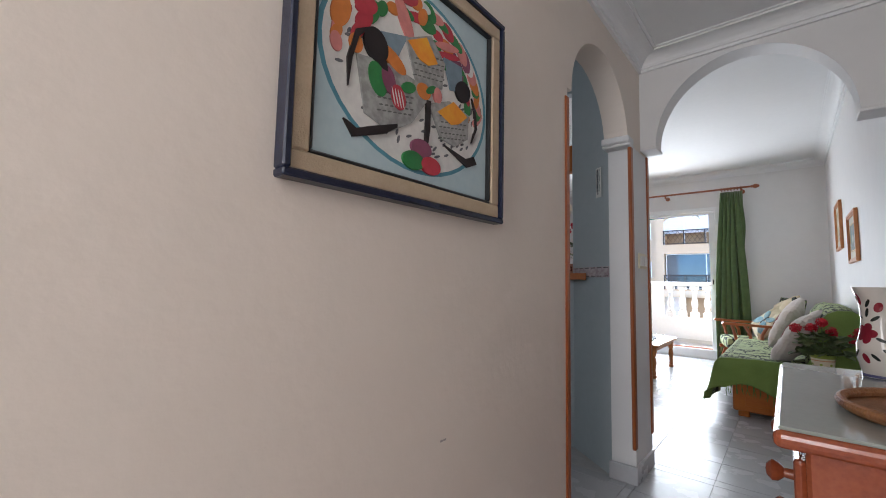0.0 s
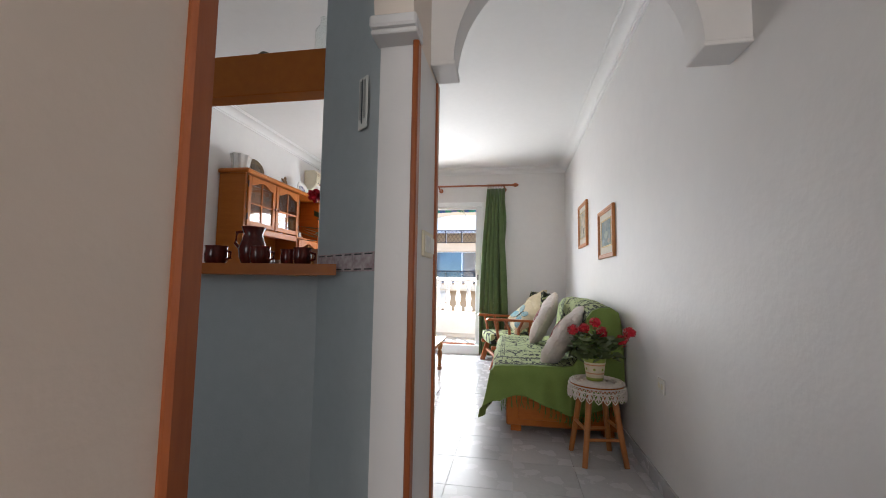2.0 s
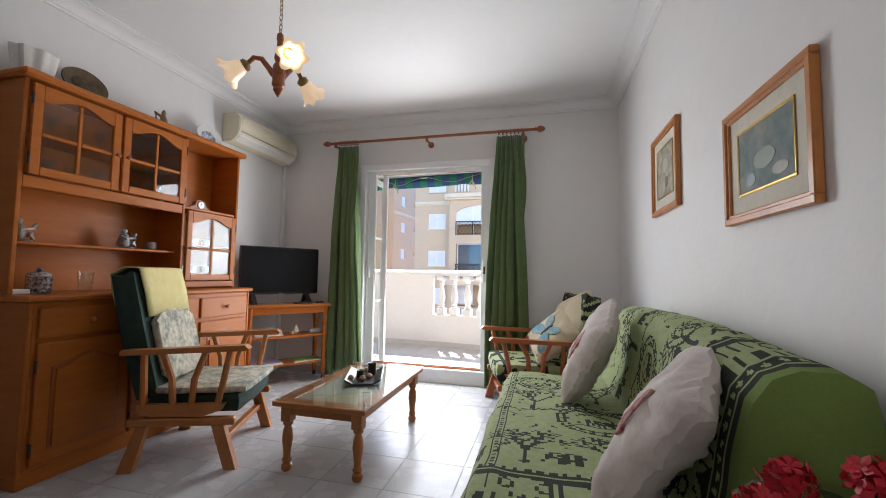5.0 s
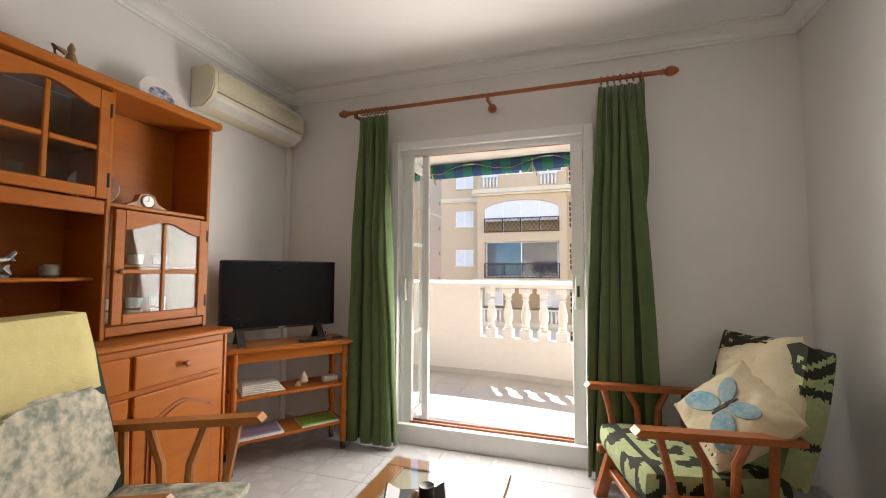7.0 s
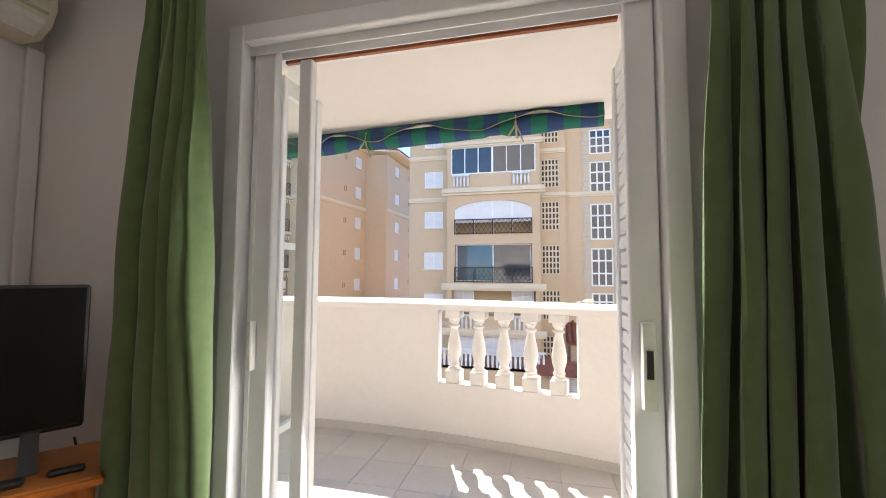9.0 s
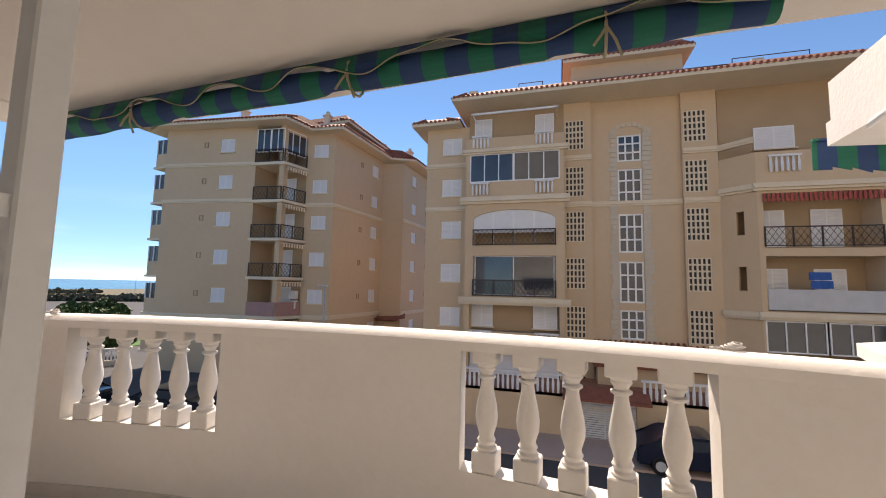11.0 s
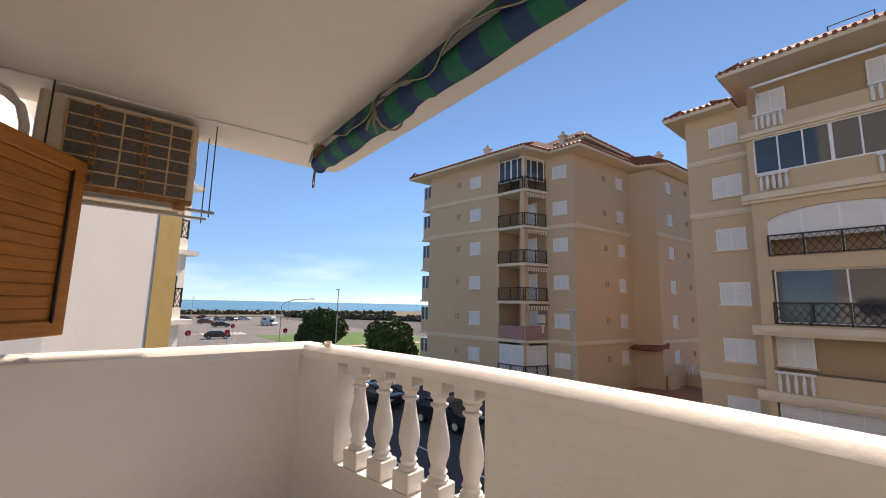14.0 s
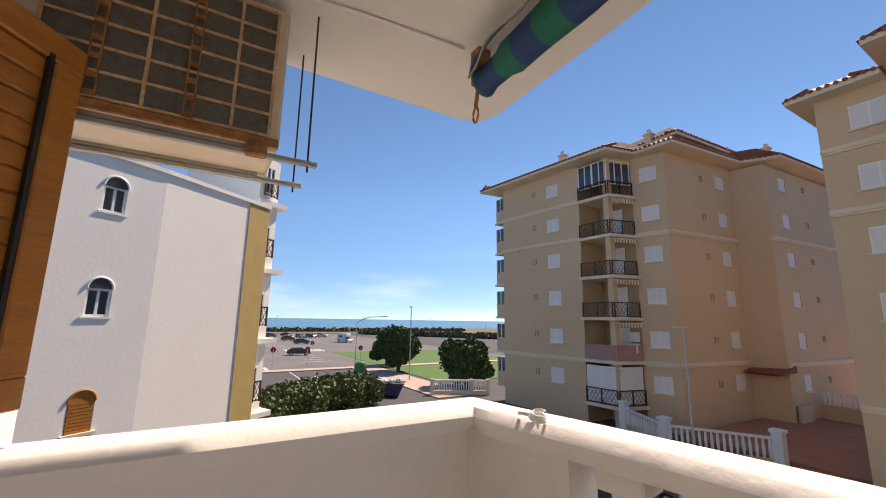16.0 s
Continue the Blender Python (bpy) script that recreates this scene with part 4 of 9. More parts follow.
M_LOUV = mat("orange_stained_louvre", (0.52, 0.21, 0.036), (0.31, 0.10, 0.016), rough=0.45, scale=5, detail=34, stretch=(1, 1, 7), bump=0.05, bscale=60, var=0.08, wear=0.8)

aw = thing("rolled_awning", "rolled green and blue striped canvas awning under the slab edge", "awning")
aw.matrix_world = pose(0, 8.768, 2.372, 0, -0.92, -2.0)
bm = B()
xa0, xa1, na, ns = -4.74, -0.62, 90, 14
rings = []
for i in range(na + 1):
    x = xa0 + (xa1 - xa0) * i / na
    r = 0.060 + 0.014 * noise.noise(Vector((x * 3.1, 0, 0))) - 0.012 * (abs(((x + 0.3) % 1.1) - 0.05) < 0.05)
    sag = 0.012 * noise.noise(Vector((x * 1.3, 4, 0)))
    rings.append([bm.verts.new((x, (r + 0.008 * noise.noise(Vector((x * 4, k, 1)))) * math.cos(2 * math.pi * k / ns), sag + (r * 1.1) * math.sin(2 * math.pi * k / ns))) for k in range(ns)])
for p, q in zip(rings, rings[1:]):
    for k in range(ns):
        bm.faces.new((p[k], p[(k + 1) % ns], q[(k + 1) % ns], q[k]))
bm.faces.new(rings[0][::-1]); bm.faces.new(rings[-1])
part("canvas_roll", bm, M_AWN, aw, smooth=True)
bm = B()
pa = []
for i in range(181):
    x = xa0 + (xa1 - xa0) * i / 180
    w = 0.5 + 0.5 * math.sin(x * 9.5 + 1.2 * math.sin(x * 2.1))
    pa.append((x, -0.085 - 0.012 * math.sin(x * 23), -0.03 + 0.085 * w))
tube(bm, pa, 0.003, 5)
part("piping", bm, M_PIPING, aw, "cream wavy edge piping")
bm = B()
for i, (p, q) in enumerate(zip(pa, pa[1:])):
    bm.faces.new([bm.verts.new(v) for v in ((p[0], p[1] + 0.002, p[2]), (q[0], q[1] + 0.002, q[2]), (q[0], -0.055, 0.085), (p[0], -0.055, 0.085))])
bmesh.ops.remove_doubles(bm, verts=bm.verts[:], dist=0.001)
vl = part("valance", bm, M_AWN, aw, smooth=True)
sm = vl.modifiers.new("thickness", 'SOLIDIFY'); sm.thickness = 0.004
for x in (-3.8, -2.35, -1.2):
    bm = B()
    tube(bm, [(x, 0.083 * math.cos(a * math.pi / 6), 0.086 * math.sin(a * math.pi / 6)) for a in range(13)], 0.007, 5)
    tube(bm, [(x, -0.085, -0.02), (x + 0.03, -0.1, -0.09), (x + 0.05, -0.09, -0.15)], 0.006, 5)
    tube(bm, [(x, -0.085, -0.02), (x - 0.02, -0.1, -0.06), (x - 0.05, -0.1, -0.1)], 0.006, 5)
    part("tie_rope", bm, M_PIPING, aw, "tan tie rope")
bm = B(); tube(bm, [(xa0 - 0.03 + 0.018 * math.sin(a * math.pi / 5), -0.02, -0.13 + 0.032 * math.cos(a * math.pi / 5)) for a in range(11)], 0.005, 6)
rod(bm, (xa0 - 0.03, -0.02, -0.1), (xa0 - 0.01, -0.02, -0.02), 0.008); bx(bm, xa0 - 0.05, xa0 + 0.01, -0.03, 0.03, 0.0, 0.17, 0.004)
part("end_hook", bm, M_RUST, aw, "rusty hook and ring")
bm = B(); tube(bm, [(-4.88, 7.40, 2.435), (-4.86, 8.0, 2.432), (-4.80, 8.5, 2.434), (-4.77, 8.86, 2.43)], 0.006, 6)
tagged(part("soffit_cable", bm, M_WHITEPL, None, "", True), "white cable clipped under the balcony soffit", "cable")

# outside unit of the air conditioner on its brackets
ax = thing("air_conditioner_outdoor_unit", "weathered outdoor air conditioner with rusty grille on brackets", "air conditioner", (-4.88, 7.45, 1.905))
bm = B(); bx(bm, -0.34, 0, 0.09, 0.785, 0, 0.488, 0.012, 2); part("casing", bm, M_ACBODY, ax)
bm = B(); bx(bm, 0.001, 0.004, 0.2, 0.75, 0.03, 0.46); part("coil", bm, M_COIL, ax)
for y in (0.318, 0.535):
    bm = B()
    for d in (-0.014, 0.010):
        bx(bm, 0.006, 0.016, y + d, y + d + 0.004, 0.03, 0.46)
    for j in range(9):
        bx(bm, 0.006, 0.015, y - 0.010, y + 0.010, 0.03 + 0.0525 * j, 0.045 + 0.0525 * j)
    part("grille_bar", bm, M_RUST, ax, "slotted rusty bar")
bm = B()
for y in (0.2, 0.428, 0.645, 0.75):
    bx(bm, 0.006, 0.011, y - 0.0045, y + 0.0045, 0.03, 0.46)
for j in range(7):
    z = 0.03 + 0.43 * j / 6
    bx(bm, 0.005, 0.010, 0.2, 0.75, z - 0.004, z + 0.004)
part("grille", bm, mat("rust_stained_paint", (0.62, 0.46, 0.29), (0.44, 0.22, 0.09), rough=0.75, scale=18, detail=80, bump=0.2, wear=0.5), ax, "rust-stained wire grille")
bm = B(); bx(bm, 0.002, 0.012, 0.19, 0.78, -0.005, 0.024, 0.003); bx(bm, -0.02, 0.016, 0.69, 0.75, -0.04, 0.006, 0.005); part("rust_lip", bm, M_RUST, ax)
bm = B()
for x in (-0.03, -0.28):
    bx(bm, x - 0.009, x + 0.009, -0.11, 0.91, -0.030, -0.012, 0.003); bx(bm, x - 0.012, x + 0.012, 0.05, 0.75, -0.012, 0.0)
part("bracket", bm, mat("galvanised_steel", (0.42, 0.42, 0.41), rough=0.5, metal=0.7), ax)
for x in (-0.03, -0.28):
    bm = B(); rod(bm, (x, 0.88, -0.05), (x, 0.88, 0.535), 0.0034, seg=8); part("hanger_rod", bm, M_IRON, ax)
bm = B(); rod(bm, (0.014, 0.14, -0.05), (0.014, 0.14, 0.535), 0.004, seg=8)
part("hanger_rod", bm, M_IRON, ax)
bm = B(); tube(bm, [(-0.05, 0.095, 0.12), (-0.02, 0.062, 0.17), (-0.01, 0.058, 0.28), (-0.01, 0.035, 0.37), (-0.02, -0.02, 0.42), (-0.03, -0.113, 0.45)], 0.020, 10)
tube(bm, [(-0.09, 0.095, 0.16), (-0.06, 0.06, 0.22), (-0.05, 0.045, 0.36), (-0.05, -0.02, 0.455), (-0.06, -0.113, 0.48)], 0.013, 10)
part("pipe", bm, M_WHITEPL, ax, "white insulated pipe")

# half-open louvred shutter of the next room's window
sh = thing("window_shutter", "orange stained wooden louvred shutter standing half open", "shutter", (-4.20, 7.34, 1.17), 149.0)
bm = B(); bx(bm, 0, 0.78, -0.02, 0.02, 0, 0.07, 0.004); bx(bm, 0, 0.78, -0.02, 0.02, 0.80, 0.87, 0.004); bx(bm, 0, 0.07, -0.02, 0.02, 0.07, 0.80, 0.004); bx(bm, 0.71, 0.78, -0.02, 0.02, 0.07, 0.80, 0.004)
part("frame", bm, M_LOUV, sh)
bm = B(); bx(bm, 0.068, 0.712, -0.0015, 0.0015, 0.068, 0.802); part("backing", bm, M_LOUV, sh)
for j in range(13):
    bm = B()
    z = 0.075 + 0.725 * j / 13
    bx(bm, 0.07, 0.71, -0.009, 0.009, z + 0.0022, z + 0.0538, 0.004)
    part("slat", bm, M_LOUV, sh)
bm = B(); bx(bm, 0.69, 0.70, 0.013, 0.024, 0.06, 0.81); bx(bm, 0.69, 0.70, -0.024, -0.013, 0.06, 0.81); part("seal", bm, M_BLACK, sh)
# window of the next room
w2 = tagged(new("window_1"), "white framed window beside the half-open shutter", "window", "", "structure")
w2.location = (-4.7, 7.341, 1.15)
bm = B(); frame_bars(bm, 1.0, 0.95, 2, 1, 0.05, -0.05); part("window_frame", bm, M_ALU, w2)
bm = B(); bx(bm, -0.46, 0.46, 0.005, 0.012, 0.05, 0.9); part("pane", bm, M_GLASSD, w2)

# a broken bit of wall plaster on the coping, a ring of rope and a saucer on the floor
M_ROPE = mat("bleached_rope", (0.78, 0.75, 0.70), rough=0.9, scale=40)
for at, sd in (((-0.72, 9.06, ZR), 2), ((-4.55, 8.995, ZR), 4)):
    random.seed(sd)
    bm = B()
    for k in range(4):
        a0 = random.uniform(0, 6.28)
        tube(bm, [(at[0] + 0.028 * math.cos(a0 + a) * (1 - 0.1 * k) + 0.008 * k, at[1] + 0.020 * math.sin(a0 + a) - 0.006 * k, at[2] + 0.008 + 0.006 * k + 0.007 * math.sin(a * 0.7 + a0)) for a in [i * 0.5 for i in range(12)]], 0.0045, 6)
    tube(bm, [(at[0] - 0.03, at[1], at[2] + 0.01), (at[0] - 0.05, at[1] - 0.012, at[2] + 0.012), (at[0] - 0.075, at[1] - 0.008, at[2] + 0.008)], 0.006, 6)
    tagged(part("coiled_cord", bm, M_ROPE, None, "", True), "bleached coiled cord lying on the balcony coping", "cord")
bm = B(); lathe(bm, [(0.05, 0), (0.075, 0.004), (0.085, 0.02), (0.08, 0.022), (0.07, 0.008), (0.0001, 0.006)], 20, (-4.45, 8.5, ZB), squash=0.7)
tagged(part("saucer", bm, mat("brown_clay", (0.12, 0.04, 0.02), rough=0.6), None, "", True), "brown clay saucer on the balcony floor", "saucer")
# skirting of the balcony and neighbour's balcony
bm = B(); curved_wall(bm, XB0 + 0.012, XB1, ZB, ZB + 0.07, thick=-0.012, off=0.0, n=24)
setting("baseboard", bm, M_BALTILE, "tile skirting along the parapet", "skirting")
bm = B(); bx(bm, XB1, XB1 + 0.15, YF + 0.25, 9.4, -5.6, 2.44)
setting("wall_divider", bm, M_STUCCO, "white dividing wall at the balcony's end", "wall")
nb_ = thing("neighbour_balcony", "white balcony of the flat next door", "balcony")
bm = B(); prism(bm, [(0.05, 9.45), (0.25, 9.9), (0.7, 10.2), (3.0, 10.4), (3.0, 9.35), (0.45, 9.35), (0.3, 9.35)], "z", -0.3, 0.98); part("parapet", bm, M_STUCCO, nb_)
bm = B(); prism(bm, [(0.0, 9.42), (0.2, 9.95), (0.68, 10.27), (3.0, 10.47), (3.0, 9.35), (0.4, 9.35), (0.25, 9.35)], "z", 0.98, 1.05); part("coping", bm, M_STUCCO, nb_)
bm = B(); prism(bm, [(0.30, 9.341), (0.35, 10.3), (3.0, 10.6), (3.0, 9.341)], "z", 2.46, 2.72); part("slab", bm, M_STUCCO, nb_)
bm = B(); prism(bm, [(0.30, 9.341), (0.35, 10.35), (3.0, 10.65), (3.0, 9.341)], "z", 2.3, 2.46); part("fascia", bm, M_STUCCO, nb_)
na_ = thing("neighbour_awning", "green and blue striped awning flap next door", "awning")
bm = B()
nn = 24
for i in range(nn):
    x0, x1 = 0.30 + 2.6 * i / nn, 0.30 + 2.6 * (i + 1) / nn
    za, zb2 = 2.16 + 0.02 * math.sin(i * 1.3), 2.14 + 0.02 * math.sin((i + 1) * 1.3)
    prism(bm, [(x0, za), (x1, zb2), (x1, 2.36), (x0, 2.36)], "y", 10.42, 10.428)
    prism(bm, [(x0, 2.36), (x1, 2.36), (x1, 2.375), (x0, 2.375)], "y", 10.40, 10.44)
part("valance", bm, M_AWN, na_)
bm = B(); rod(bm, (0.2, 9.5, 2.25), (0.5, 10.4, 2.36), 0.02); part("folding_arm", bm, M_ALU, na_)

# ---------------- white building beside the car park ----------------
M_WHITEW = mat("whitewash", (0.93, 0.90, 0.84), (0.87, 0.84, 0.78), rough=0.8, scale=0.8, detail=8, bump=0.3, bscale=10, wear=0.9)
M_YELLOW = mat("ochre_band", (0.58, 0.42, 0.16), (0.52, 0.36, 0.13), rough=0.8, scale=2)
hw = House("white_building", "white rendered house with arched windows and an ochre edge", "house")
WC = Vector((-20.66, 9.6))
WD, WE = Vector((0.63, -0.777)), Vector((0.565, -0.825))
WF = WC + WD * 3.7
WTOP = 5.75


def along(o, d, s, off=0.0):
    """A plan point s along d from o, off metres out of the wall."""
    p = o + d * s + Vector((-d.y, d.x)) * off
    return (p.x, p.y)


hw.wall(along(WF, WE, 12.0), along(WF, WE, 0), ZG, WTOP, [(12 - 1.3 - 0.29, 12 - 1.3 + 0.29, z - 0.5, z + 0.25) for z in (4.67, 1.82, -1.10)], M_WHITEW)
hw.wall(along(WC, WD, 3.7), along(WC, WD, 0.45), ZG, WTOP, (), M_WHITEW)
hw.wall(along(WC, WD, 0.45, 0.03), along(WC, WD, -0.55, 0.03), ZG, WTOP, (), M_YELLOW, name="ochre_band")
hw.wall(along(WC, WD, -0.55, 0.03), along(WC, WD, -0.55, -3.0), ZG, WTOP, (), M_WHITEW)
w0, w1 = along(WF, WE, 12.0), along(WF, WE, 0)
for z in (4.67, 1.82, -1.10):
    u = 12 - 1.3
    wood = z < 0
    f = hw.window(w0, w1, u, z - 0.125, 0.58, 0.75, "shutter" if wood else "glass", 2, 1, -0.10)
    bm = B()
    prism(bm, [(0.29 * math.cos(math.pi * i / 14), 0.29 * math.sin(math.pi * i / 14)) for i in range(15)], "y", -0.005, 0.04)
    ob = part("arched_light", bm, M_LOUV if wood else M_GLASSD, hw.top)
    ob.matrix_local = hw.at(w0, w1, u, z + 0.25, 0.0)
    bm = B()
    tube(bm, [(0.30 * math.cos(math.pi * i / 14), 0, 0.30 * math.sin(math.pi * i / 14)) for i in range(15)], 0.03, 6)
    ob = part("arch_frame", bm, M_LOUV if wood else M_ALU, hw.top)
    ob.matrix_local = hw.at(w0, w1, u, z + 0.25, 0.01)
    if wood:
        bm = B()
        for k in range(9):
            bx(bm, -0.27, 0.27, -0.03, 0.0, -0.74 + 0.085 * k, -0.67 + 0.085 * k)
        ob = part("louvre", bm, M_LOUV, hw.top, "orange louvred shutter")
        ob.matrix_local = hw.at(w0, w1, u, z + 0.25, -0.02)
    else:
        bm = B(); bx(bm, -0.36, 0.36, -0.035, 0.02, -0.05, 0.0); ob = part("sill", bm, M_WHITEW, hw.top)
        ob.matrix_local = hw.at(w0, w1, u, z - 0.5, 0.0)
bm = B()
prism(bm, [along(WF, WE, 12.0, 0.07), along(WF, WE, 0, 0.07), along(WC, WD, -0.62, 0.07), along(WC, WD, -0.62, -3.0), along(WF, WE, 12.0, -3.0)], "z", WTOP, WTOP + 0.14)
part("coping", bm, M_WHITEW, hw.top)
# sea-side wing with stacked balconies
bm = B(); prism(bm, [along(WC, WD, -0.55, -0.6), along(WC, WD, -1.6, -0.6), along(WC, WD, -1.6, -5.0), along(WC, WD, -0.55, -5.0)], "z", ZG, 8.2); part("wing", bm, M_WHITEW, hw.top)
for z in (-2.6, 0.3, 3.2, 6.1):
    bm = B(); prism(bm, [along(WC, WD, -0.5, -0.5), along(WC, WD, -2.0, -0.35), along(WC, WD, -2.2, -1.2), along(WC, WD, -2.2, -4.0), along(WC, WD, -0.5, -4.0)], "z", z, z + 0.2); part("balcony_ledge", bm, M_WHITEW, hw.top)
for z in (-1.2, 1.75, 4.6, 7.2):
    hw.window(along(WC, WD, -0.56, -0.6), along(WC, WD, -1.6, -0.6), 0.45, z, 0.5, 1.2, "glass", 2, 2, 0.03)
    hw.rail(along(WC, WD, -0.56, -0.5), along(WC, WD, -1.6, -0.5), 0.1, 0.8, z - 0.75, 0.8, 0.06)

# ---------------- grounds, sea and car park ----------------
M_SEA = mat("sea_water", (0.015, 0.13, 0.20), (0.02, 0.16, 0.24), rough=0.25, scale=0.02, detail=0.3, bump=0.4, bscale=0.6, stretch=(0.3, 1, 1), wear=1.0)
M_DUNE = mat("dune_scrub", (0.085, 0.085, 0.045), (0.21, 0.17, 0.11), rough=0.95, scale=0.08, detail=0.9, wear=1.3)
M_GRASS = mat("lawn", (0.06, 0.14, 0.03), (0.09, 0.18, 0.04), rough=0.95, scale=1.5, detail=20, bump=0.3, bscale=30)
M_LOT = mat("car_park_asphalt", (0.17, 0.165, 0.16), (0.13, 0.125, 0.12), rough=0.9, scale=0.15, detail=6)
M_MARK = mat("road_paint", (0.72, 0.72, 0.70), rough=0.7)
M_PAVE = mat("pink_paving", (0.50, 0.38, 0.31), (0.44, 0.33, 0.27), rough=0.9, scale=0.5, detail=9)
bm = B(); bx(bm, -9000, -288, -9000, 12000, -9.5, -7.2)
setting("water", bm, M_SEA, "blue-green sea up to the horizon", "sea")
bm = B(); bx(bm, -300, -150, 95, 900, -5.9, -5.45); bx(bm, -300, -190, -200, 95, -5.9, -5.5)
setting("ground_dunes", bm, M_DUNE, "sandy dunes with dry scrub", "dunes")
bm = B(); bx(bm, -185, -62, -40, 62, -5.59, -5.58)
setting("road_car_park", bm, M_LOT, "pale asphalt car park", "car park")
bm = B(); bx(bm, -88, -44, 32, 60, -5.585, -5.55)
setting("ground_lawn", bm, M_GRASS, "mown lawn beside the street", "lawn")
bm = B(); bx(bm, -60, -36, 27, 31, -5.58, -5.5); bx(bm, -62, -60, -40, 60, -5.575, -5.48)
bx(bm, -12, 14, 24.6, 27.38, -5.59, -5.5)
setting("pavement", bm, M_PAVE, "pinkish paved footpath", "pavement")
bm = B()
for i in range(30):
    bx(bm, -170 + i * 3.4, -169.85 + i * 3.4, 22, 27, -5.578, -5.572)
for i in range(9):
    bx(bm, -66, -61.5 + 0, 8 + i * 1.0, 8.5 + i * 1.0, -5.57, -5.565); bx(bm, -98, -92, 24 + i * 0.9, 24.45 + i * 0.9, -5.576, -5.57)
bx(bm, -60, 20, 18.5, 18.62, -5.597, -5.59)
for i in range(18):
    bx(bm, -55 + 4 * i, -53 + 4 * i, 20.5, 20.62, -5.597, -5.59)
setting("road_markings", bm, M_MARK, "white road markings", "road marking")

M_LEAF = mat("dark_leaves", (0.035, 0.075, 0.018), (0.06, 0.11, 0.03), rough=0.7, scale=1.5, detail=9, wear=1.2)
M_LEAFR = mat("hedge_leaves", (0.055, 0.12, 0.025), (0.13, 0.12, 0.04), rough=0.7, scale=1.2, detail=6, wear=1.3)
M_BARK = mat("bark", (0.12, 0.085, 0.06), rough=0.95, scale=6, bump=0.4)


def leaf_mass(bm, c, r, n, size, seed):
    rnd = random.Random(seed)
    for _ in range(n):
        while True:
            v = Vector((rnd.uniform(-1, 1), rnd.uniform(-1, 1), rnd.uniform(-1, 1)))
            if 0.25 < v.length < 1:
                break
        v = v * (0.80 + 0.30 * noise.noise(v * 2.3 + Vector((seed, 0, 0)))) / max(v.length, 0.55) ** 0.35
        p = Vector((c[0] + v.x * r[0], c[1] + v.y * r[1], c[2] + v.z * r[2]))
        q = Euler((rnd.uniform(0, 6.3), rnd.uniform(0, 6.3), rnd.uniform(0, 6.3))).to_matrix()
        s = size * rnd.uniform(0.6, 1.3)
        bm.faces.new([bm.verts.new(p + q @ Vector(k) * s) for k in ((-0.5, -0.9, 0), (0.5, -0.9, 0.1), (0.65, 0.2, 0), (0, 1, 0.15), (-0.65, 0.2, 0))])


def tree(at, r, h, seed, size=0.28, n=5200):
    t = thing("tree", "rounded dark evergreen tree beside the street", "tree", at, 0, "street trees")
    bm = B()
    rod(bm, (0, 0, -0.1), (0.1, 0, h - r[2]), 0.28, 0.14, 9)
    for k in range(6):
        a = k * 1.05 + seed
        tube(bm, [(0.05, 0, h - r[2] * 1.5), (0.35 * r[0] * math.cos(a), 0.35 * r[1] * math.sin(a), h - r[2] * 0.9), (0.75 * r[0] * math.cos(a), 0.75 * r[1] * math.sin(a), h - r[2] * 0.5)], 0.11, 6, 0.03)
    part("trunk", bm, M_BARK, t)
    bm = B()
    rnd = random.Random(seed)
    leaf_mass(bm, (0, 0, h - r[2]), r, n, size, seed)
    for k in range(7):
        a = k * 0.9
        leaf_mass(bm, (0.6 * r[0] * math.cos(a), 0.6 * r[1] * math.sin(a), h - r[2] * rnd.uniform(0.5, 1.5)), (r[0] * 0.5, r[1] * 0.5, r[2] * 0.45), n // 9, size, seed + k)
    part("crown", bm, M_LEAF, t)
    return t


tree((-54.5, 31.5, -5.55), (3.0, 3.0, 3.0), 6.4, 3, 0.2, 9000)
tree((-40.5, 33.0, -5.55), (3.0, 3.0, 2.5), 5.3, 8, 0.2, 8000)
tree((-62.0, 33.0, -5.55), (2.6, 2.6, 1.9), 4.4, 19)
bm = B()
rnd = random.Random(31)
for i in range(46):
    k, w = i / 45, rnd.uniform(0, 1)
    leaf_mass(bm, (-30.2 - 6.2 * k - 4.5 * w, 11.6 + 9.6 * k - 1.0 * w, -4.35 + 0.45 * noise.noise(Vector((i * 0.7, 0, 0)))), (1.25, 1.25, 1.25), 420, 0.15, 40 + i)
tagged(part("hedge", bm, M_LEAFR), "dense green shrubs with reddish tips", "hedge", "", "stuff")
bm = B()
for i in range(40):
    leaf_mass(bm, (-180 + 3.0 * i * 0.6, 72 + 1.2 * i, -4.6), (3.2, 3.2, 1.3 + 0.4 * math.sin(i)), 90, 0.7, 90 + i)
for i in range(22):
    leaf_mass(bm, (-215, 20 + 6 * i, -4.9), (4, 4, 1.6), 80, 0.9, 190 + i)
tagged(part("scrub", bm, mat("grey_scrub", (0.10, 0.10, 0.055), (0.16, 0.13, 0.08), rough=0.9, scale=0.5)), "dry dune scrub behind the car park", "scrub", "", "stuff")


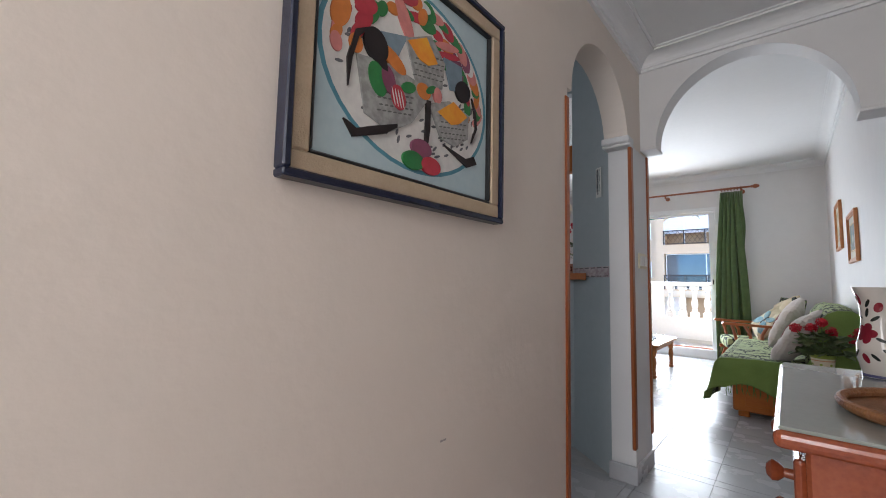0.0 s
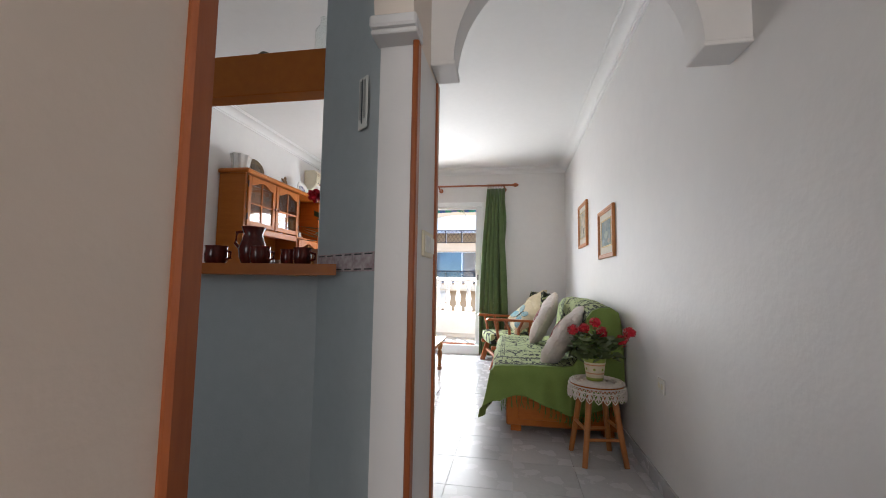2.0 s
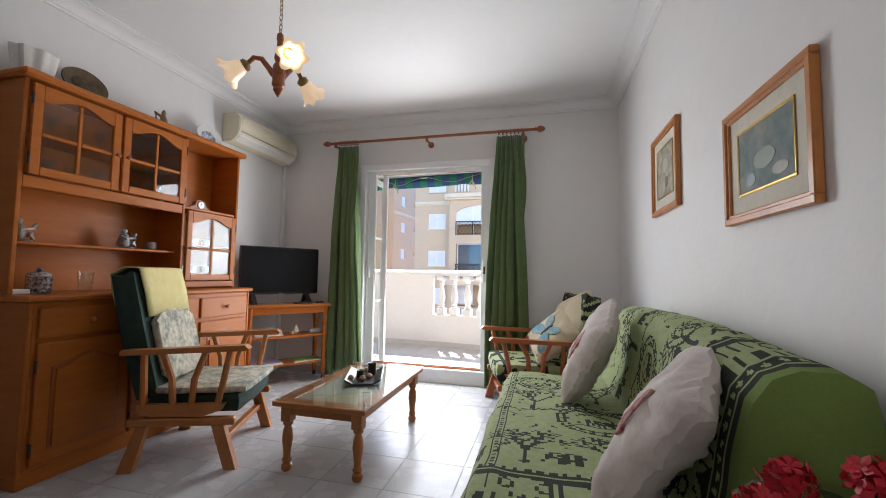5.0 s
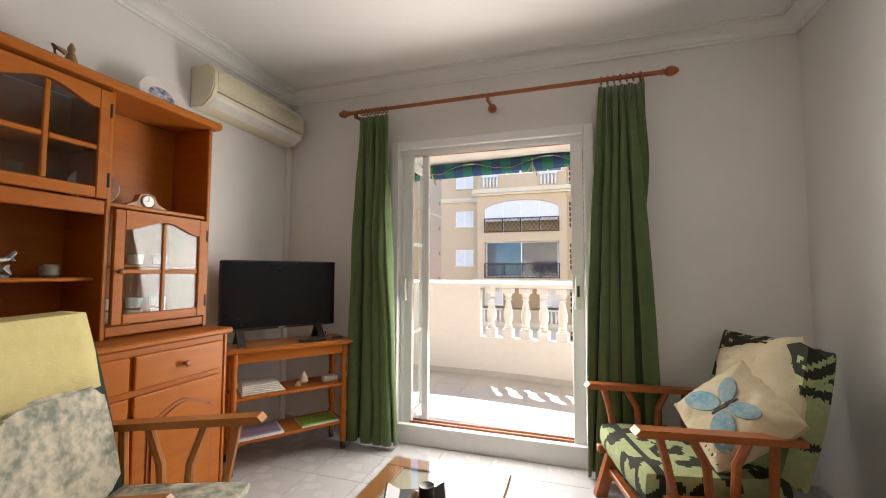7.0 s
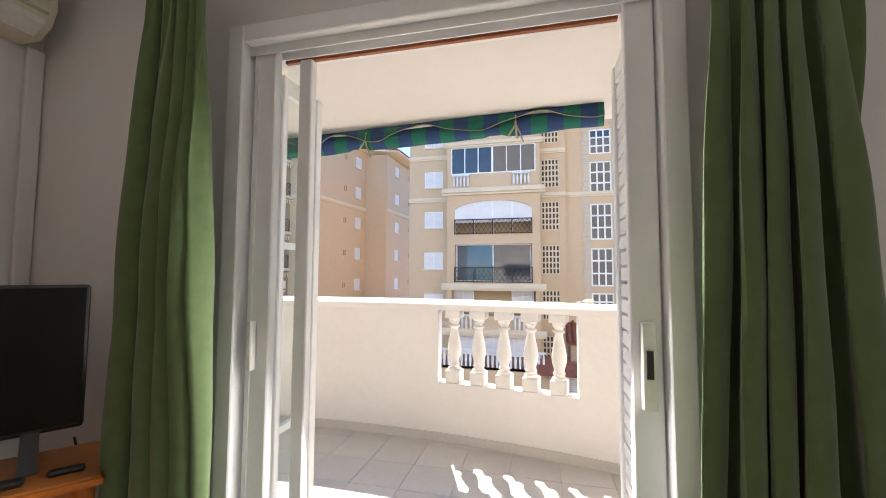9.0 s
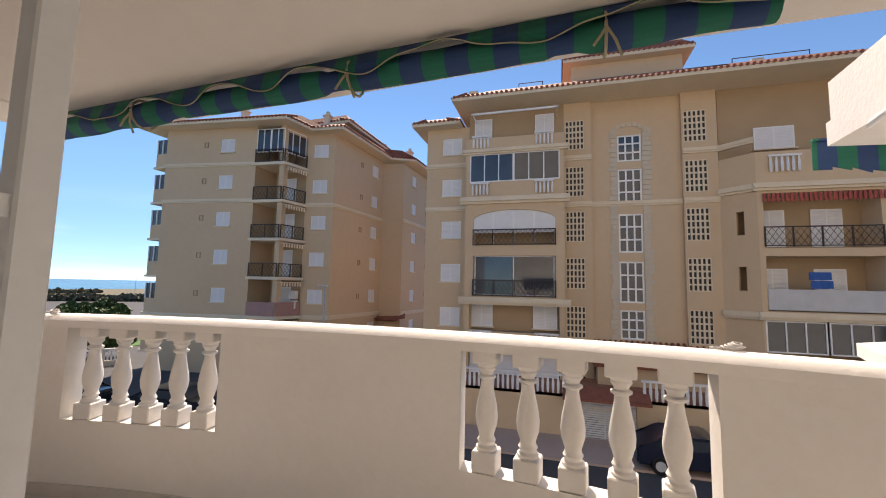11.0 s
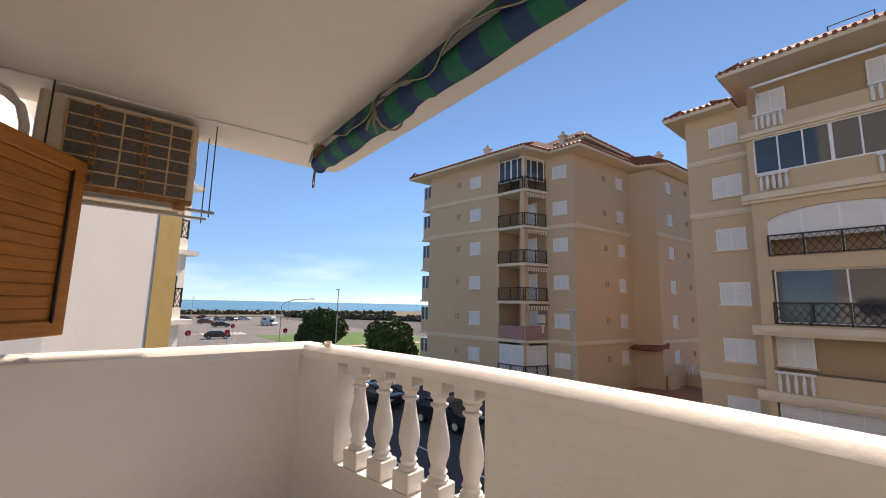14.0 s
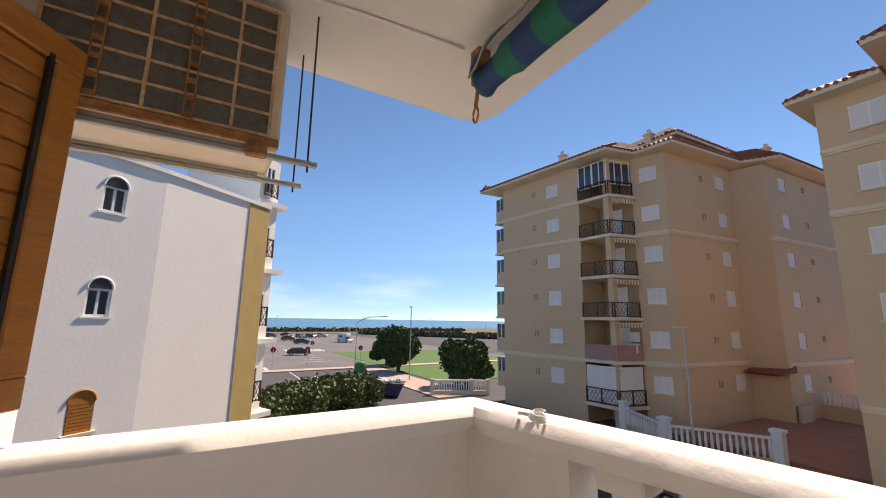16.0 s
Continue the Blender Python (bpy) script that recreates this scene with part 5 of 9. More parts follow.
def lamp_post(at, h, arm=0.0, ang=0.0, label="slim grey street lamp post"):
    t = thing("street_lamp", label, "street lamp", at, ang)
    bm = B(); rod(bm, (0, 0, 0), (0, 0, h), 0.075, 0.045, 10); part("pole", bm, mat("grey_paint", (0.45, 0.46, 0.47), rough=0.5, metal=0.3), t)
    if arm:
        bm = B(); tube(bm, [(0, 0, h), (0.15 * arm, 0, h + 0.5), (0.5 * arm, 0, h + 0.9), (arm, 0, h + 1.0)], 0.05, 8); part("arm", bm, M_FROST, t)
        bm = B(); bx(bm, arm, arm + 0.7, -0.13, 0.13, h + 0.95, h + 1.08, 0.03); part("lamp_head", bm, M_FROST, t)
    else:
        bm = B(); bx(bm, -0.45, 0.15, -0.12, 0.12, h, h + 0.09, 0.02); part("lamp_head", bm, M_FROST, t)


lamp_post((-13.7, 26.6, -5.6), 6.75)
lamp_post((-47.0, 29.5, -5.5), 8.3)
lamp_post((-60.5, 27.5, -5.5), 6.2, 4.5, 35, "grey street lamp with a curved arm")
for k, (x, y) in enumerate(((-150, 30), (-150, 60), (-150, 90), (-165, 20), (-140, 110))):
    lamp_post((x, y, -5.55), 6.5, 1.5, 90 * k, "distant car park lamp")


def road_sign(at):
    t = thing("road_sign", "round red and white road sign on a pole", "road sign", at, -75, "car park signs")
    bm = B(); rod(bm, (0, 0, 0), (0, 0, 2.6), 0.035, seg=8); part("pole", bm, M_FROST, t)
    bm = B(); rod(bm, (0, -0.06, 2.5), (0, -0.03, 2.5), 0.38, seg=16); part("disc", bm, mat("sign_red", (0.45, 0.02, 0.03), rough=0.4), t)
    bm = B(); bx(bm, -0.25, 0.25, -0.075, -0.06, 2.43, 2.57); part("bar", bm, M_MARK, t)


for p in ((-64, 17.0), (-63.5, 21.5), (-78, 25.5), (-64, 29.5), (-90, 17)):
    road_sign((p[0], p[1], -5.55))


def car(at, rz, paint, label, van=False):
    c = thing("camper_van" if van else "car", label, "van" if van else "car", (at[0], at[1], -5.58), rz)
    h = 2.6 if van else 1.45
    L = 2.8 if van else 2.1
    prof = [(-L, 0.3), (L, 0.3), (L, 0.75), (L - 0.15, 0.9), (1.2, 0.95)] + ([(1.0, 1.6), (1.9, 2.0), (1.6, h), (-L, h)] if van else [(0.55, h), (-1.1, h), (-1.75, 1.0), (-L, 0.92)])
    bm = B(); prism(bm, prof, "y", -0.85, 0.85)
    bmesh.ops.bevel(bm, geom=bm.edges[:], offset=0.07, segments=2, affect='EDGES')
    part("body", bm, paint, c, smooth=True)
    bm = B()
    if van:
        bx(bm, -1.8, -0.2, -0.87, 0.87, 1.5, 2.0); prism(bm, [(1.25, 1.0), (1.05, 1.55), (1.15, 1.55), (1.35, 1.0)], "y", -0.75, 0.75)
    else:
        prism(bm, [(1.05, 0.98), (0.52, 1.38), (-1.05, 1.38), (-1.55, 1.0)], "y", -0.862, 0.862)
        prism(bm, [(1.2, 0.98), (0.62, 1.40), (0.57, 1.38), (1.1, 0.95)], "y", -0.7, 0.7)
    part("window_glass", bm, M_GLASSD, c)
    for x in (-L * 0.62, L * 0.62):
        for y in (-0.8, 0.8):
            bm = B(); rod(bm, (x, y - 0.1, 0.32), (x, y + 0.1, 0.32), 0.32, seg=16); wh = part("wheel", bm, M_BLACK, c)
            bm = B(); rod(bm, (x, y - 0.108, 0.32), (x, y + 0.108, 0.32), 0.19, seg=12); part("rim", bm, M_FROST, wh)
    for y in (-0.6, 0.6):
        bm = B(); bx(bm, L - 0.06, L + 0.02, y - 0.16, y + 0.16, 0.62, 0.76, 0.02); part("headlight", bm, M_FROST, c)
    return c


P_DARK = mat("dark_car_paint", (0.02, 0.022, 0.026), rough=0.25, coat=0.6)
P_GREY = mat("grey_car_paint", (0.12, 0.125, 0.13), rough=0.3, coat=0.6)
P_WHITE = mat("white_car_paint", (0.72, 0.72, 0.72), rough=0.3, coat=0.6)
P_RED = mat("red_car_paint", (0.30, 0.03, 0.03), rough=0.3, coat=0.6)
car((-84, 24.5), 75, P_DARK, "dark hatchback parked in the car park")
car((-118, 32.0), 70, P_DARK, "black car parked in the car park")
car((-122, 45.0), 20, P_WHITE, "white camper van parked in the car park", True)
car((-135, 31.5), 70, P_RED, "dark red car parked in the car park")
for i, (x, y, pt) in enumerate(((-146, 34, P_WHITE), (-150, 38, P_GREY), (-152, 42, P_DARK), (-156, 47, P_WHITE), (-160, 30, P_GREY), (-165, 36, P_RED))):
    car((x, y), 15 * i, pt, "small parked car at the far side of the car park")
car((-20.5, 24.0), 8, P_DARK, "black car parked along the street below")
car((-14.8, 24.6), 8, P_GREY, "grey car parked along the street below")
car((-27.0, 23.2), 8, P_DARK, "dark car parked along the street below")
car((3.6, 25.4), 0, mat("blue_car_paint", (0.01, 0.016, 0.04), rough=0.3, coat=0.6), "dark blue car parked by the garage")
# bottle bank, planter and garden wall by the corner
bk = thing("recycling_bin", "green dome bottle bank on the pavement", "recycling bin", (-52.0, 25.3, -5.5))
bm = B(); lathe(bm, [(0.7, 0), (0.75, 0.3), (0.75, 1.2), (0.6, 1.6), (0.3, 1.75), (0.0001, 1.78)], 18); part("body", bm, mat("bin_green", (0.03, 0.20, 0.05), rough=0.5), bk, smooth=True)
bm = B(); rod(bm, (-0.8, 0, 1.25), (0.8, 0, 1.25), 0.1); part("opening", bm, M_BLACK, bk)
sk_ = thing("skip", "blue steel skip filled with pale rubble", "skip", (-39.3, 23.6, -5.58), 60)
bm = B(); prism(bm, [(-1.0, 0.1), (1.0, 0.1), (1.45, 1.15), (-1.45, 1.15)], "y", -0.8, 0.8); part("body", bm, mat("skip_blue", (0.03, 0.04, 0.14), (0.05, 0.05, 0.12), rough=0.6, scale=4), sk_)
for y in (-0.82, 0.78):
    bm = B(); bx(bm, -1.5, 1.5, y, y + 0.05, 1.08, 1.17); part("rim", bm, M_IRON, sk_)
for k in range(14):
    rr = random.Random(60 + k)
    bm = B(); bmesh.ops.create_icosphere(bm, subdivisions=1, radius=rr.uniform(0.16, 0.32), matrix=pose(rr.uniform(-1.0, 1.0), rr.uniform(-0.5, 0.5), 1.18 + rr.uniform(0, 0.18), 0, 0, 30 * k)); part("rubble", bm, M_ROPE, sk_)
wg = thing("garden_wall", "white rendered garden wall beside the shrubs", "garden wall")
bm = B(); bx(bm, -37.0, -31.2, 11.0, 11.25, ZG, -3.05); bx(bm, -31.45, -31.2, 7.0, 11.0, ZG, -3.05); part("wall", bm, M_WHITEW, wg)
bm = B(); bx(bm, -37.05, -31.12, 10.94, 11.31, -3.05, -2.95); bx(bm, -31.5, -31.12, 7.0, 10.94, -3.05, -2.95); part("coping", bm, M_WHITEW, wg)
gw = thing("garden_wall", "low white balustrade wall round the corner garden", "garden wall")
gw.matrix_world = pose(-38.1, 27.4, 0, 0, 0, 64)
bm = B(); bx(bm, 0, 5.6, -0.15, 0.15, -5.6, -5.2); part("plinth", bm, M_TANC, gw)
for x in (0.1, 3.9, 5.5):
    bm = B(); bx(bm, x - 0.15, x + 0.15, -0.17, 0.17, -5.2, -4.15, 0.02); part("post", bm, M_TANC, gw)
bm = B()
bx(bm, 0, 5.6, -0.13, 0.13, -4.38, -4.24)
for i in range(24):
    rod(bm, (0.1 + 0.235 * i, 0, -5.2), (0.1 + 0.235 * i, 0, -4.38), 0.065, 0.05, 6)
part("balustrade", bm, M_SHUT, gw)
far = House("apartment_building", "distant tan block of flats")
far.wall((-14, 92), (8, 92), ZG, 10.5, [(0.8 + 3 * i, 2.0 + 3 * i, z - 0.5, z + 0.5) for i in range(7) for z in ZA[1:]])
for i in range(7):
    for z in ZA[1:]:
        far.window((-14, 92), (8, 92), 1.4 + 3 * i, z, 1.2, 1.0)
far.wall((-14, 104), (-14, 92), ZG, 10.5)
far.eave([(-15, 91), (9, 91), (9, 105), (-15, 105)], 10.5)
far.cornice((-14, 92), (8, 92), 6.0)

# ---------------- balcony door and curtains ----------------
dr = tagged(new("door_1"), "white aluminium balcony door standing open", "door", "", "structure")
bm = B()
bx(bm, -2.06, -2.00, 7.055, 7.20, 0, 2.12, 0.004); bx(bm, -0.74, -0.68, 7.055, 7.20, 0, 2.12, 0.004); bx(bm, -2.00, -0.74, 7.055, 7.20, 2.06, 2.12, 0.004); bx(bm, -2.00, -0.74, 7.055, 7.20, 0.0, 0.13, 0.004)
bx(bm, -2.00, -0.74, 7.09, 7.095, 2.03, 2.06); bx(bm, -2.00, -0.74, 7.14, 7.145, 2.03, 2.06)
part("frame", bm, M_ALU, dr)
bm = B(); bx(bm, -1.99, -1.905, 7.10, 7.135, 0.13, 2.05, 0.004); bx(bm, -1.975, -1.968, 7.095, 7.1, 0.1, 2.0)
st = part("stile", bm, M_ALU, dr)
bm = B(); bx(bm, -1.965, -1.945, 7.07, 7.10, 0.98, 1.14, 0.004); part("handle", bm, M_WHITEPL, st)
bm = B(); bx(bm, -1.85, -1.802, 7.15, 7.185, 0.142, 2.03, 0.004)
part("stile", bm, M_ALU, dr)
bm = B(); bx(bm, -1.904, -1.85, 7.164, 7.170, 0.142, 2.03); part("pane", bm, M_GLASS, dr).visible_shadow = False
bm = B(); bx(bm, -0.82, -0.745, 7.10, 7.135, 0.13, 2.05, 0.004)
st = part("stile", bm, M_ALU, dr)
bm = B(); bx(bm, -0.80, -0.765, 7.075, 7.10, 0.95, 1.17, 0.003); part("handle", bm, M_WHITEPL, st)
bm = B(); bx(bm, -0.79, -0.775, 7.07, 7.076, 1.03, 1.10); part("latch", bm, M_BLACK, st)
bm = B(); bx(bm, -1.92, -0.82, 7.10, 7.112, 0.13, 0.142); bx(bm, -1.92, -0.82, 7.15, 7.162, 0.13, 0.142); part("track", bm, M_STRIP, dr)
bm = B(); bx(bm, -1.92, -0.82, 7.17, 7.185, 2.035, 2.055); part("head_track", bm, M_STRIP, dr)
# folded outside shutters, white inside and stained outside
for sgn, x in ((1, -1.965), (-1, -0.775)):
    sl = thing("folding_shutter", "white and brown louvred shutter folded back in the door reveal", "shutter", (x, 7.21, 0.10), 0, "door shutters")
    bm = B()
    for z0, z1 in ((0, 0.06), (0.62, 0.645), (1.28, 1.305), (1.86, 1.92)):
        bx(bm, -0.010, 0.010, 0.03, 0.22, z0, z1)
    bx(bm, -0.014, 0.014, 0, 0.03, 0, 1.92, 0.003); bx(bm, -0.016, 0.016, 0.22, 0.26, 0, 1.92, 0.003)
    part("frame", bm, M_ALU, sl)
    bm = B(); bx(bm, -0.014 * sgn - 0.012 * sgn, -0.0145 * sgn, 0.0, 0.03, 0, 1.92); part("stained_edge", bm, M_STRIP, sl)
    if sgn < 0:
        for j in range(34):
            bm = B(); bx(bm, -0.006, 0.006, 0.03, 0.22, 0.07 + 0.0525 * j, 0.07 + 0.0525 * j + 0.04); part("slat", bm, M_ALU, sl)
bm = B(); bx(bm, -2.06, -0.68, 7.20, 7.345, -0.002, 0.10, 0.004)
setting("trim_threshold", bm, M_STUCCO, "pale door threshold", "threshold")

M_RODW = mat("stained_curtain_rod", (0.33, 0.10, 0.035), (0.24, 0.065, 0.02), rough=0.35, scale=5, detail=30)
cr = thing("curtain_rod", "reddish wooden curtain rod with turned ends", "curtain rod", (0, 6.93, 2.325))
bm = B(); rod(bm, (-2.33, 0, 0), (-0.32, 0, 0), 0.013, seg=14); part("pole", bm, M_RODW, cr, smooth=True)
FIN = [(0.012, 0), (0.02, 0.008), (0.012, 0.016), (0.024, 0.03), (0.029, 0.05), (0.02, 0.075), (0.008, 0.09)]
for x, s in ((-2.33, -1), (-0.32, 1)):
    bm = B(); lathe(bm, FIN, 14, (x, 0, 0), Euler((0, radians(90 * s), 0)).to_matrix().to_4x4()); part("finial", bm, M_RODW, cr, smooth=True)
for x in (-2.28, -1.32, -0.42):
    bm = B(); rod(bm, (x, 0.0, -0.03), (x, 0.155, -0.03), 0.011); lathe(bm, [(0.03, 0), (0.03, 0.012), (0.02, 0.018)], 14, (x, 0.155, -0.03), Euler((radians(90), 0, 0)).to_matrix().to_4x4())
    bx(bm, x - 0.01, x + 0.01, -0.016, 0.016, -0.045, -0.012, 0.003)
    part("bracket", bm, M_RODW, cr, smooth=True)


def curtain(x0, x1, b0, b1, seed):
    c = thing("curtain", "green woven curtain gathered beside the balcony door", "curtain", (0, 6.93, 0), 0, "balcony door curtains")
    bm = B()
    nx, nz = 110, 34
    vs = []
    for j in range(nz + 1):
        v = j / nz
        z = 2.28 - (2.28 - 0.035) * v
        row = []
        for i in range(nx + 1):
            u = i / nx
            x = (x0 + (x1 - x0) * u) * (1 - v) + (b0 + (b1 - b0) * u) * v
            amp = (0.016 + 0.042 * min(1, v * 2.2)) * (0.75 + 0.45 * noise.noise(Vector((u * 4.0 + seed * 3, v * 1.3, 0))))
            ph = u * 2 * math.pi * (4.3 + 0.6 * (1 - v) ** 3) + 1.6 * math.sin(u * 6 + seed) + 0.8 * math.sin(v * 2.6 + u * 5 + seed)
            pl = math.exp(-v * 14) * 0.012 * math.sin(u * 2 * math.pi * 13)
            row.append(bm.verts.new((x + 0.02 * math.cos(ph * 2 + v) * min(1, v * 3), amp * math.sin(ph) + 0.012 * noise.noise(Vector((u * 9 + seed, v * 7, 2))) + pl, z)))
        vs.append(row)
    for j in range(nz):
        for i in range(nx):
            bm.faces.new((vs[j][i], vs[j][i + 1], vs[j + 1][i + 1], vs[j + 1][i]))
    ob = part("cloth", bm, M_GREEN, c, smooth=True)
    sm = ob.modifiers.new("thickness", 'SOLIDIFY'); sm.thickness = 0.003
    for k in range(7):
        x = x0 + (x1 - x0) * (k + 0.5) / 7
        bm = B(); tube(bm, [(x + 0.004 * math.sin(a), 0.021 * math.cos(a * math.pi / 8), 2.32 + 0.021 * math.sin(a * math.pi / 8)) for a in range(17)], 0.0045, 6); part("ring", bm, M_RODW, c, smooth=True)


curtain(-2.245, -2.03, -2.33, -1.95, 1)
curtain(-0.655, -0.41, -0.76, -0.37, 4)

# ---------------- hutch ----------------
hu = thing("hutch_cabinet", "honey pine hutch with glazed doors and open shelves", "cabinet", (XL, 4.69, 0))
LY = 1.43
UX, LX = 0.28, 0.44


def hbox(name, *a, bevel=0.004, parent=None, material=None):
    b = B(); bx(b, *a, bevel); return part(name, b, material or M_PINE, parent or hu)


hbox("base_side", 0.004, LX - 0.02, 0, 0.02, 0.06, 0.86); hbox("base_side", 0.004, LX - 0.02, LY - 0.02, LY, 0.06, 0.86)
hbox("plinth", 0.004, LX - 0.04, 0.01, LY - 0.01, 0, 0.08); hbox("base_back", 0.004, 0.02, 0.02, LY - 0.02, 0.08, 0.86)
hbox("base_front", LX - 0.06, LX - 0.025, 0.02, LY - 0.02, 0.08, 0.86)
hbox("worktop", 0.004, LX, -0.02, LY + 0.02, 0.86, 0.89, bevel=0.008)


def arch_panel(bm, x, y0, y1, z0, z1, rise, d=0.012):
    cy, hw = (y0 + y1) / 2, (y1 - y0) / 2
    pts = [(y0, z0), (y1, z0), (y1, z1 - rise)]
    n = 14
    for i in range(1, n):
        s = 1 - 2 * i / n
        pts.append((cy + hw * s, z1 - rise * (0.5 - 0.5 * math.cos(math.pi * min(1, (1 - abs(s)) * 1.5)) if False else 1) + rise * (0.5 + 0.5 * math.cos(math.pi * s))))
    pts.append((y0, z1 - rise))
    prism(bm, pts, "x", x, x + d)


for k in range(3):
    y0, y1 = 0.03 + k * (LY - 0.06) / 3 + 0.01, 0.03 + (k + 1) * (LY - 0.06) / 3 - 0.01
    b = B(); bx(b, LX - 0.025, LX - 0.005, y0, y1, 0.69, 0.83, 0.006, 2); dw = part("drawer", b, M_PINEY, hu)
    b = B(); lathe(b, [(0.008, 0), (0.007, 0.012), (0.014, 0.018), (0.016, 0.026), (0.009, 0.032)], 12, (LX - 0.005, (y0 + y1) / 2, 0.76), Euler((0, radians(90), 0)).to_matrix().to_4x4()); part("knob", b, M_RODW, dw, smooth=True)
    b = B(); bx(b, LX - 0.025, LX - 0.005, y0, y1, 0.10, 0.665, 0.006, 2); d = part("cabinet_door", b, M_PINE, hu)
    b = B(); arch_panel(b, LX - 0.006, y0 + 0.06, y1 - 0.06, 0.16, 0.60, 0.05, 0.006); part("panel_recess", b, M_STRIP, d)
    b = B(); arch_panel(b, LX - 0.004, y0 + 0.075, y1 - 0.075, 0.175, 0.585, 0.05, 0.012); part("panel", b, M_PINE, d)
    for z in (0.18, 0.56):
        b = B(); rod(b, (LX - 0.005, y0 - 0.004, z - 0.03), (LX - 0.005, y0 - 0.004, z + 0.03), 0.006, seg=8); part("hinge", b, M_IRON, d)
# upper half
for y0, y1, n in ((0, 0.022, "side"), (LY - 0.022, LY, "side"), (0.915, 0.937, "divider")):
    hbox(n, 0.004, UX - 0.01, y0, y1, 0.89, 1.96)
hbox("upper_back", 0.004, 0.016, 0.022, LY - 0.022, 0.89, 1.96)
hbox("cornice", 0.004, UX + 0.035, -0.03, LY + 0.03, 1.96, 2.0, bevel=0.012)
hbox("shelf_board", 0.016, UX - 0.02, 0.022, 0.915, 1.45, 1.47); hbox("shelf_board", 0.016, UX - 0.06, 0.022, 0.915, 1.14, 1.155); hbox("shelf_board", 0.016, UX - 0.02, 0.937, LY - 0.022, 1.46, 1.48)
hbox("shelf_board", 0.016, UX - 0.05, 0.022, 0.915, 1.70, 1.71); hbox("shelf_board", 0.016, UX - 0.05, 0.937, LY - 0.022, 1.2, 1.212)
hbox("front_rail", UX - 0.03, UX - 0.012, 0.022, 0.915, 1.42, 1.48); hbox("front_rail", UX - 0.03, UX - 0.012, 0.937, LY - 0.022, 0.9, 0.945)


def glazed_door(y0, y1, z0, z1, knob_low):
    w = 0.045
    d = hbox("glazed_door", UX - 0.012, UX + 0.008, y0, y0 + w, z0, z1)
    hbox("stile", UX - 0.012, UX + 0.008, y1 - w, y1, z0, z1, parent=d); hbox("rail", UX - 0.012, UX + 0.008, y0 + w, y1 - w, z0, z0 + w, parent=d)
    b = B()
    n, a, c = 16, y0 + w, y1 - w
    pts = [(c, z1), (a, z1)] + [(a + (c - a) * i / n, z1 - 0.085 + 0.05 * (0.5 - 0.5 * math.cos(2 * math.pi * i / n))) for i in range(n + 1)]
    prism(b, pts, "x", UX - 0.012, UX + 0.008); part("arched_rail", b, M_PINE, d)
    m = (y0 + y1) / 2
    hbox("glazing_bar", UX - 0.01, UX + 0.004, m - 0.01, m + 0.01, z0 + w, z1 - 0.04, parent=d); zz = (z0 + z1) / 2 - 0.02
    hbox("glazing_bar", UX - 0.01, UX + 0.004, y0 + w, m - 0.01, zz - 0.01, zz + 0.01, parent=d); hbox("glazing_bar", UX - 0.01, UX + 0.004, m + 0.01, y1 - w, zz - 0.01, zz + 0.01, parent=d)
    b = B(); bx(b, UX - 0.006, UX - 0.003, y0 + w, y1 - w, z0 + w, z1 - 0.04); part("pane", b, M_GLASS, d)
    ky = y1 - 0.022 if knob_low else y0 + 0.022
    b = B(); lathe(b, [(0.007, 0), (0.006, 0.01), (0.013, 0.016), (0.013, 0.024), (0.006, 0.028)], 12, (UX + 0.008, ky, zz), Euler((0, radians(90), 0)).to_matrix().to_4x4()); part("knob", b, M_RODW, d, smooth=True)
    hy = y0 + 0.0 if knob_low else y1
    for z in (z0 + 0.08, z1 - 0.08):
        b = B(); rod(b, (UX + 0.006, hy, z - 0.03), (UX + 0.006, hy, z + 0.03), 0.006, seg=8); part("hinge", b, M_IRON, d)


glazed_door(0.03, 0.46, 1.485, 1.945, True)
glazed_door(0.475, 0.91, 1.485, 1.945, False)
glazed_door(0.945, LY - 0.03, 0.95, 1.45, False)

M_PORC = mat("white_porcelain", (0.80, 0.79, 0.76), rough=0.15, scale=5)
M_BLUEP = mat("blue_white_porcelain", (0.72, 0.73, 0.75), (0.10, 0.13, 0.30), rough=0.2, scale=30, detail=70, wear=0.5)
M_TANC2 = mat("brown_ceramic", (0.42, 0.27, 0.15), (0.30, 0.18, 0.09), rough=0.5, scale=20)
M_GLAZ = mat("dark_red_glaze", (0.13, 0.02, 0.015), (0.08, 0.012, 0.01), rough=0.12, scale=8)


def figure(name, label, at, material, prof, cat="ornament", squash=1.0, seg=14, extra=None):
    b = B(); lathe(b, prof, seg, at, squash=squash)
    if extra:
        extra(b)
    return tagged(part(name, b, material, None, "", True), label, cat)


def plate(at, rz, tilt, r, label, rim, centre, squash=0.75):
    p = thing("plate", label, "plate", at, 0)
    p.matrix_world = pose(*at, 0, 0, rz) @ pose(0, 0, 0, tilt, 0, 0)
    b = B(); lathe(b, [(r * 0.6, 0), (r, 0.018), (r * 0.98, 0.024), (r * 0.62, 0.008), (0.0001, 0.007)], 36, squash=squash); part("dish", b, rim, p, smooth=True)
    b = B(); lathe(b, [(r * 0.55, 0.0085), (r * 0.5, 0.011), (0.0001, 0.011)], 30, squash=squash); part("centre", b, centre, p)
    b = B(); lathe(b, [(r * 0.24, 0.0112), (r * 0.22, 0.0125), (0.0001, 0.0125)], 6, squash=squash); part("crest", b, M_BLUEP if rim is M_PORC else rim, p)
    return p


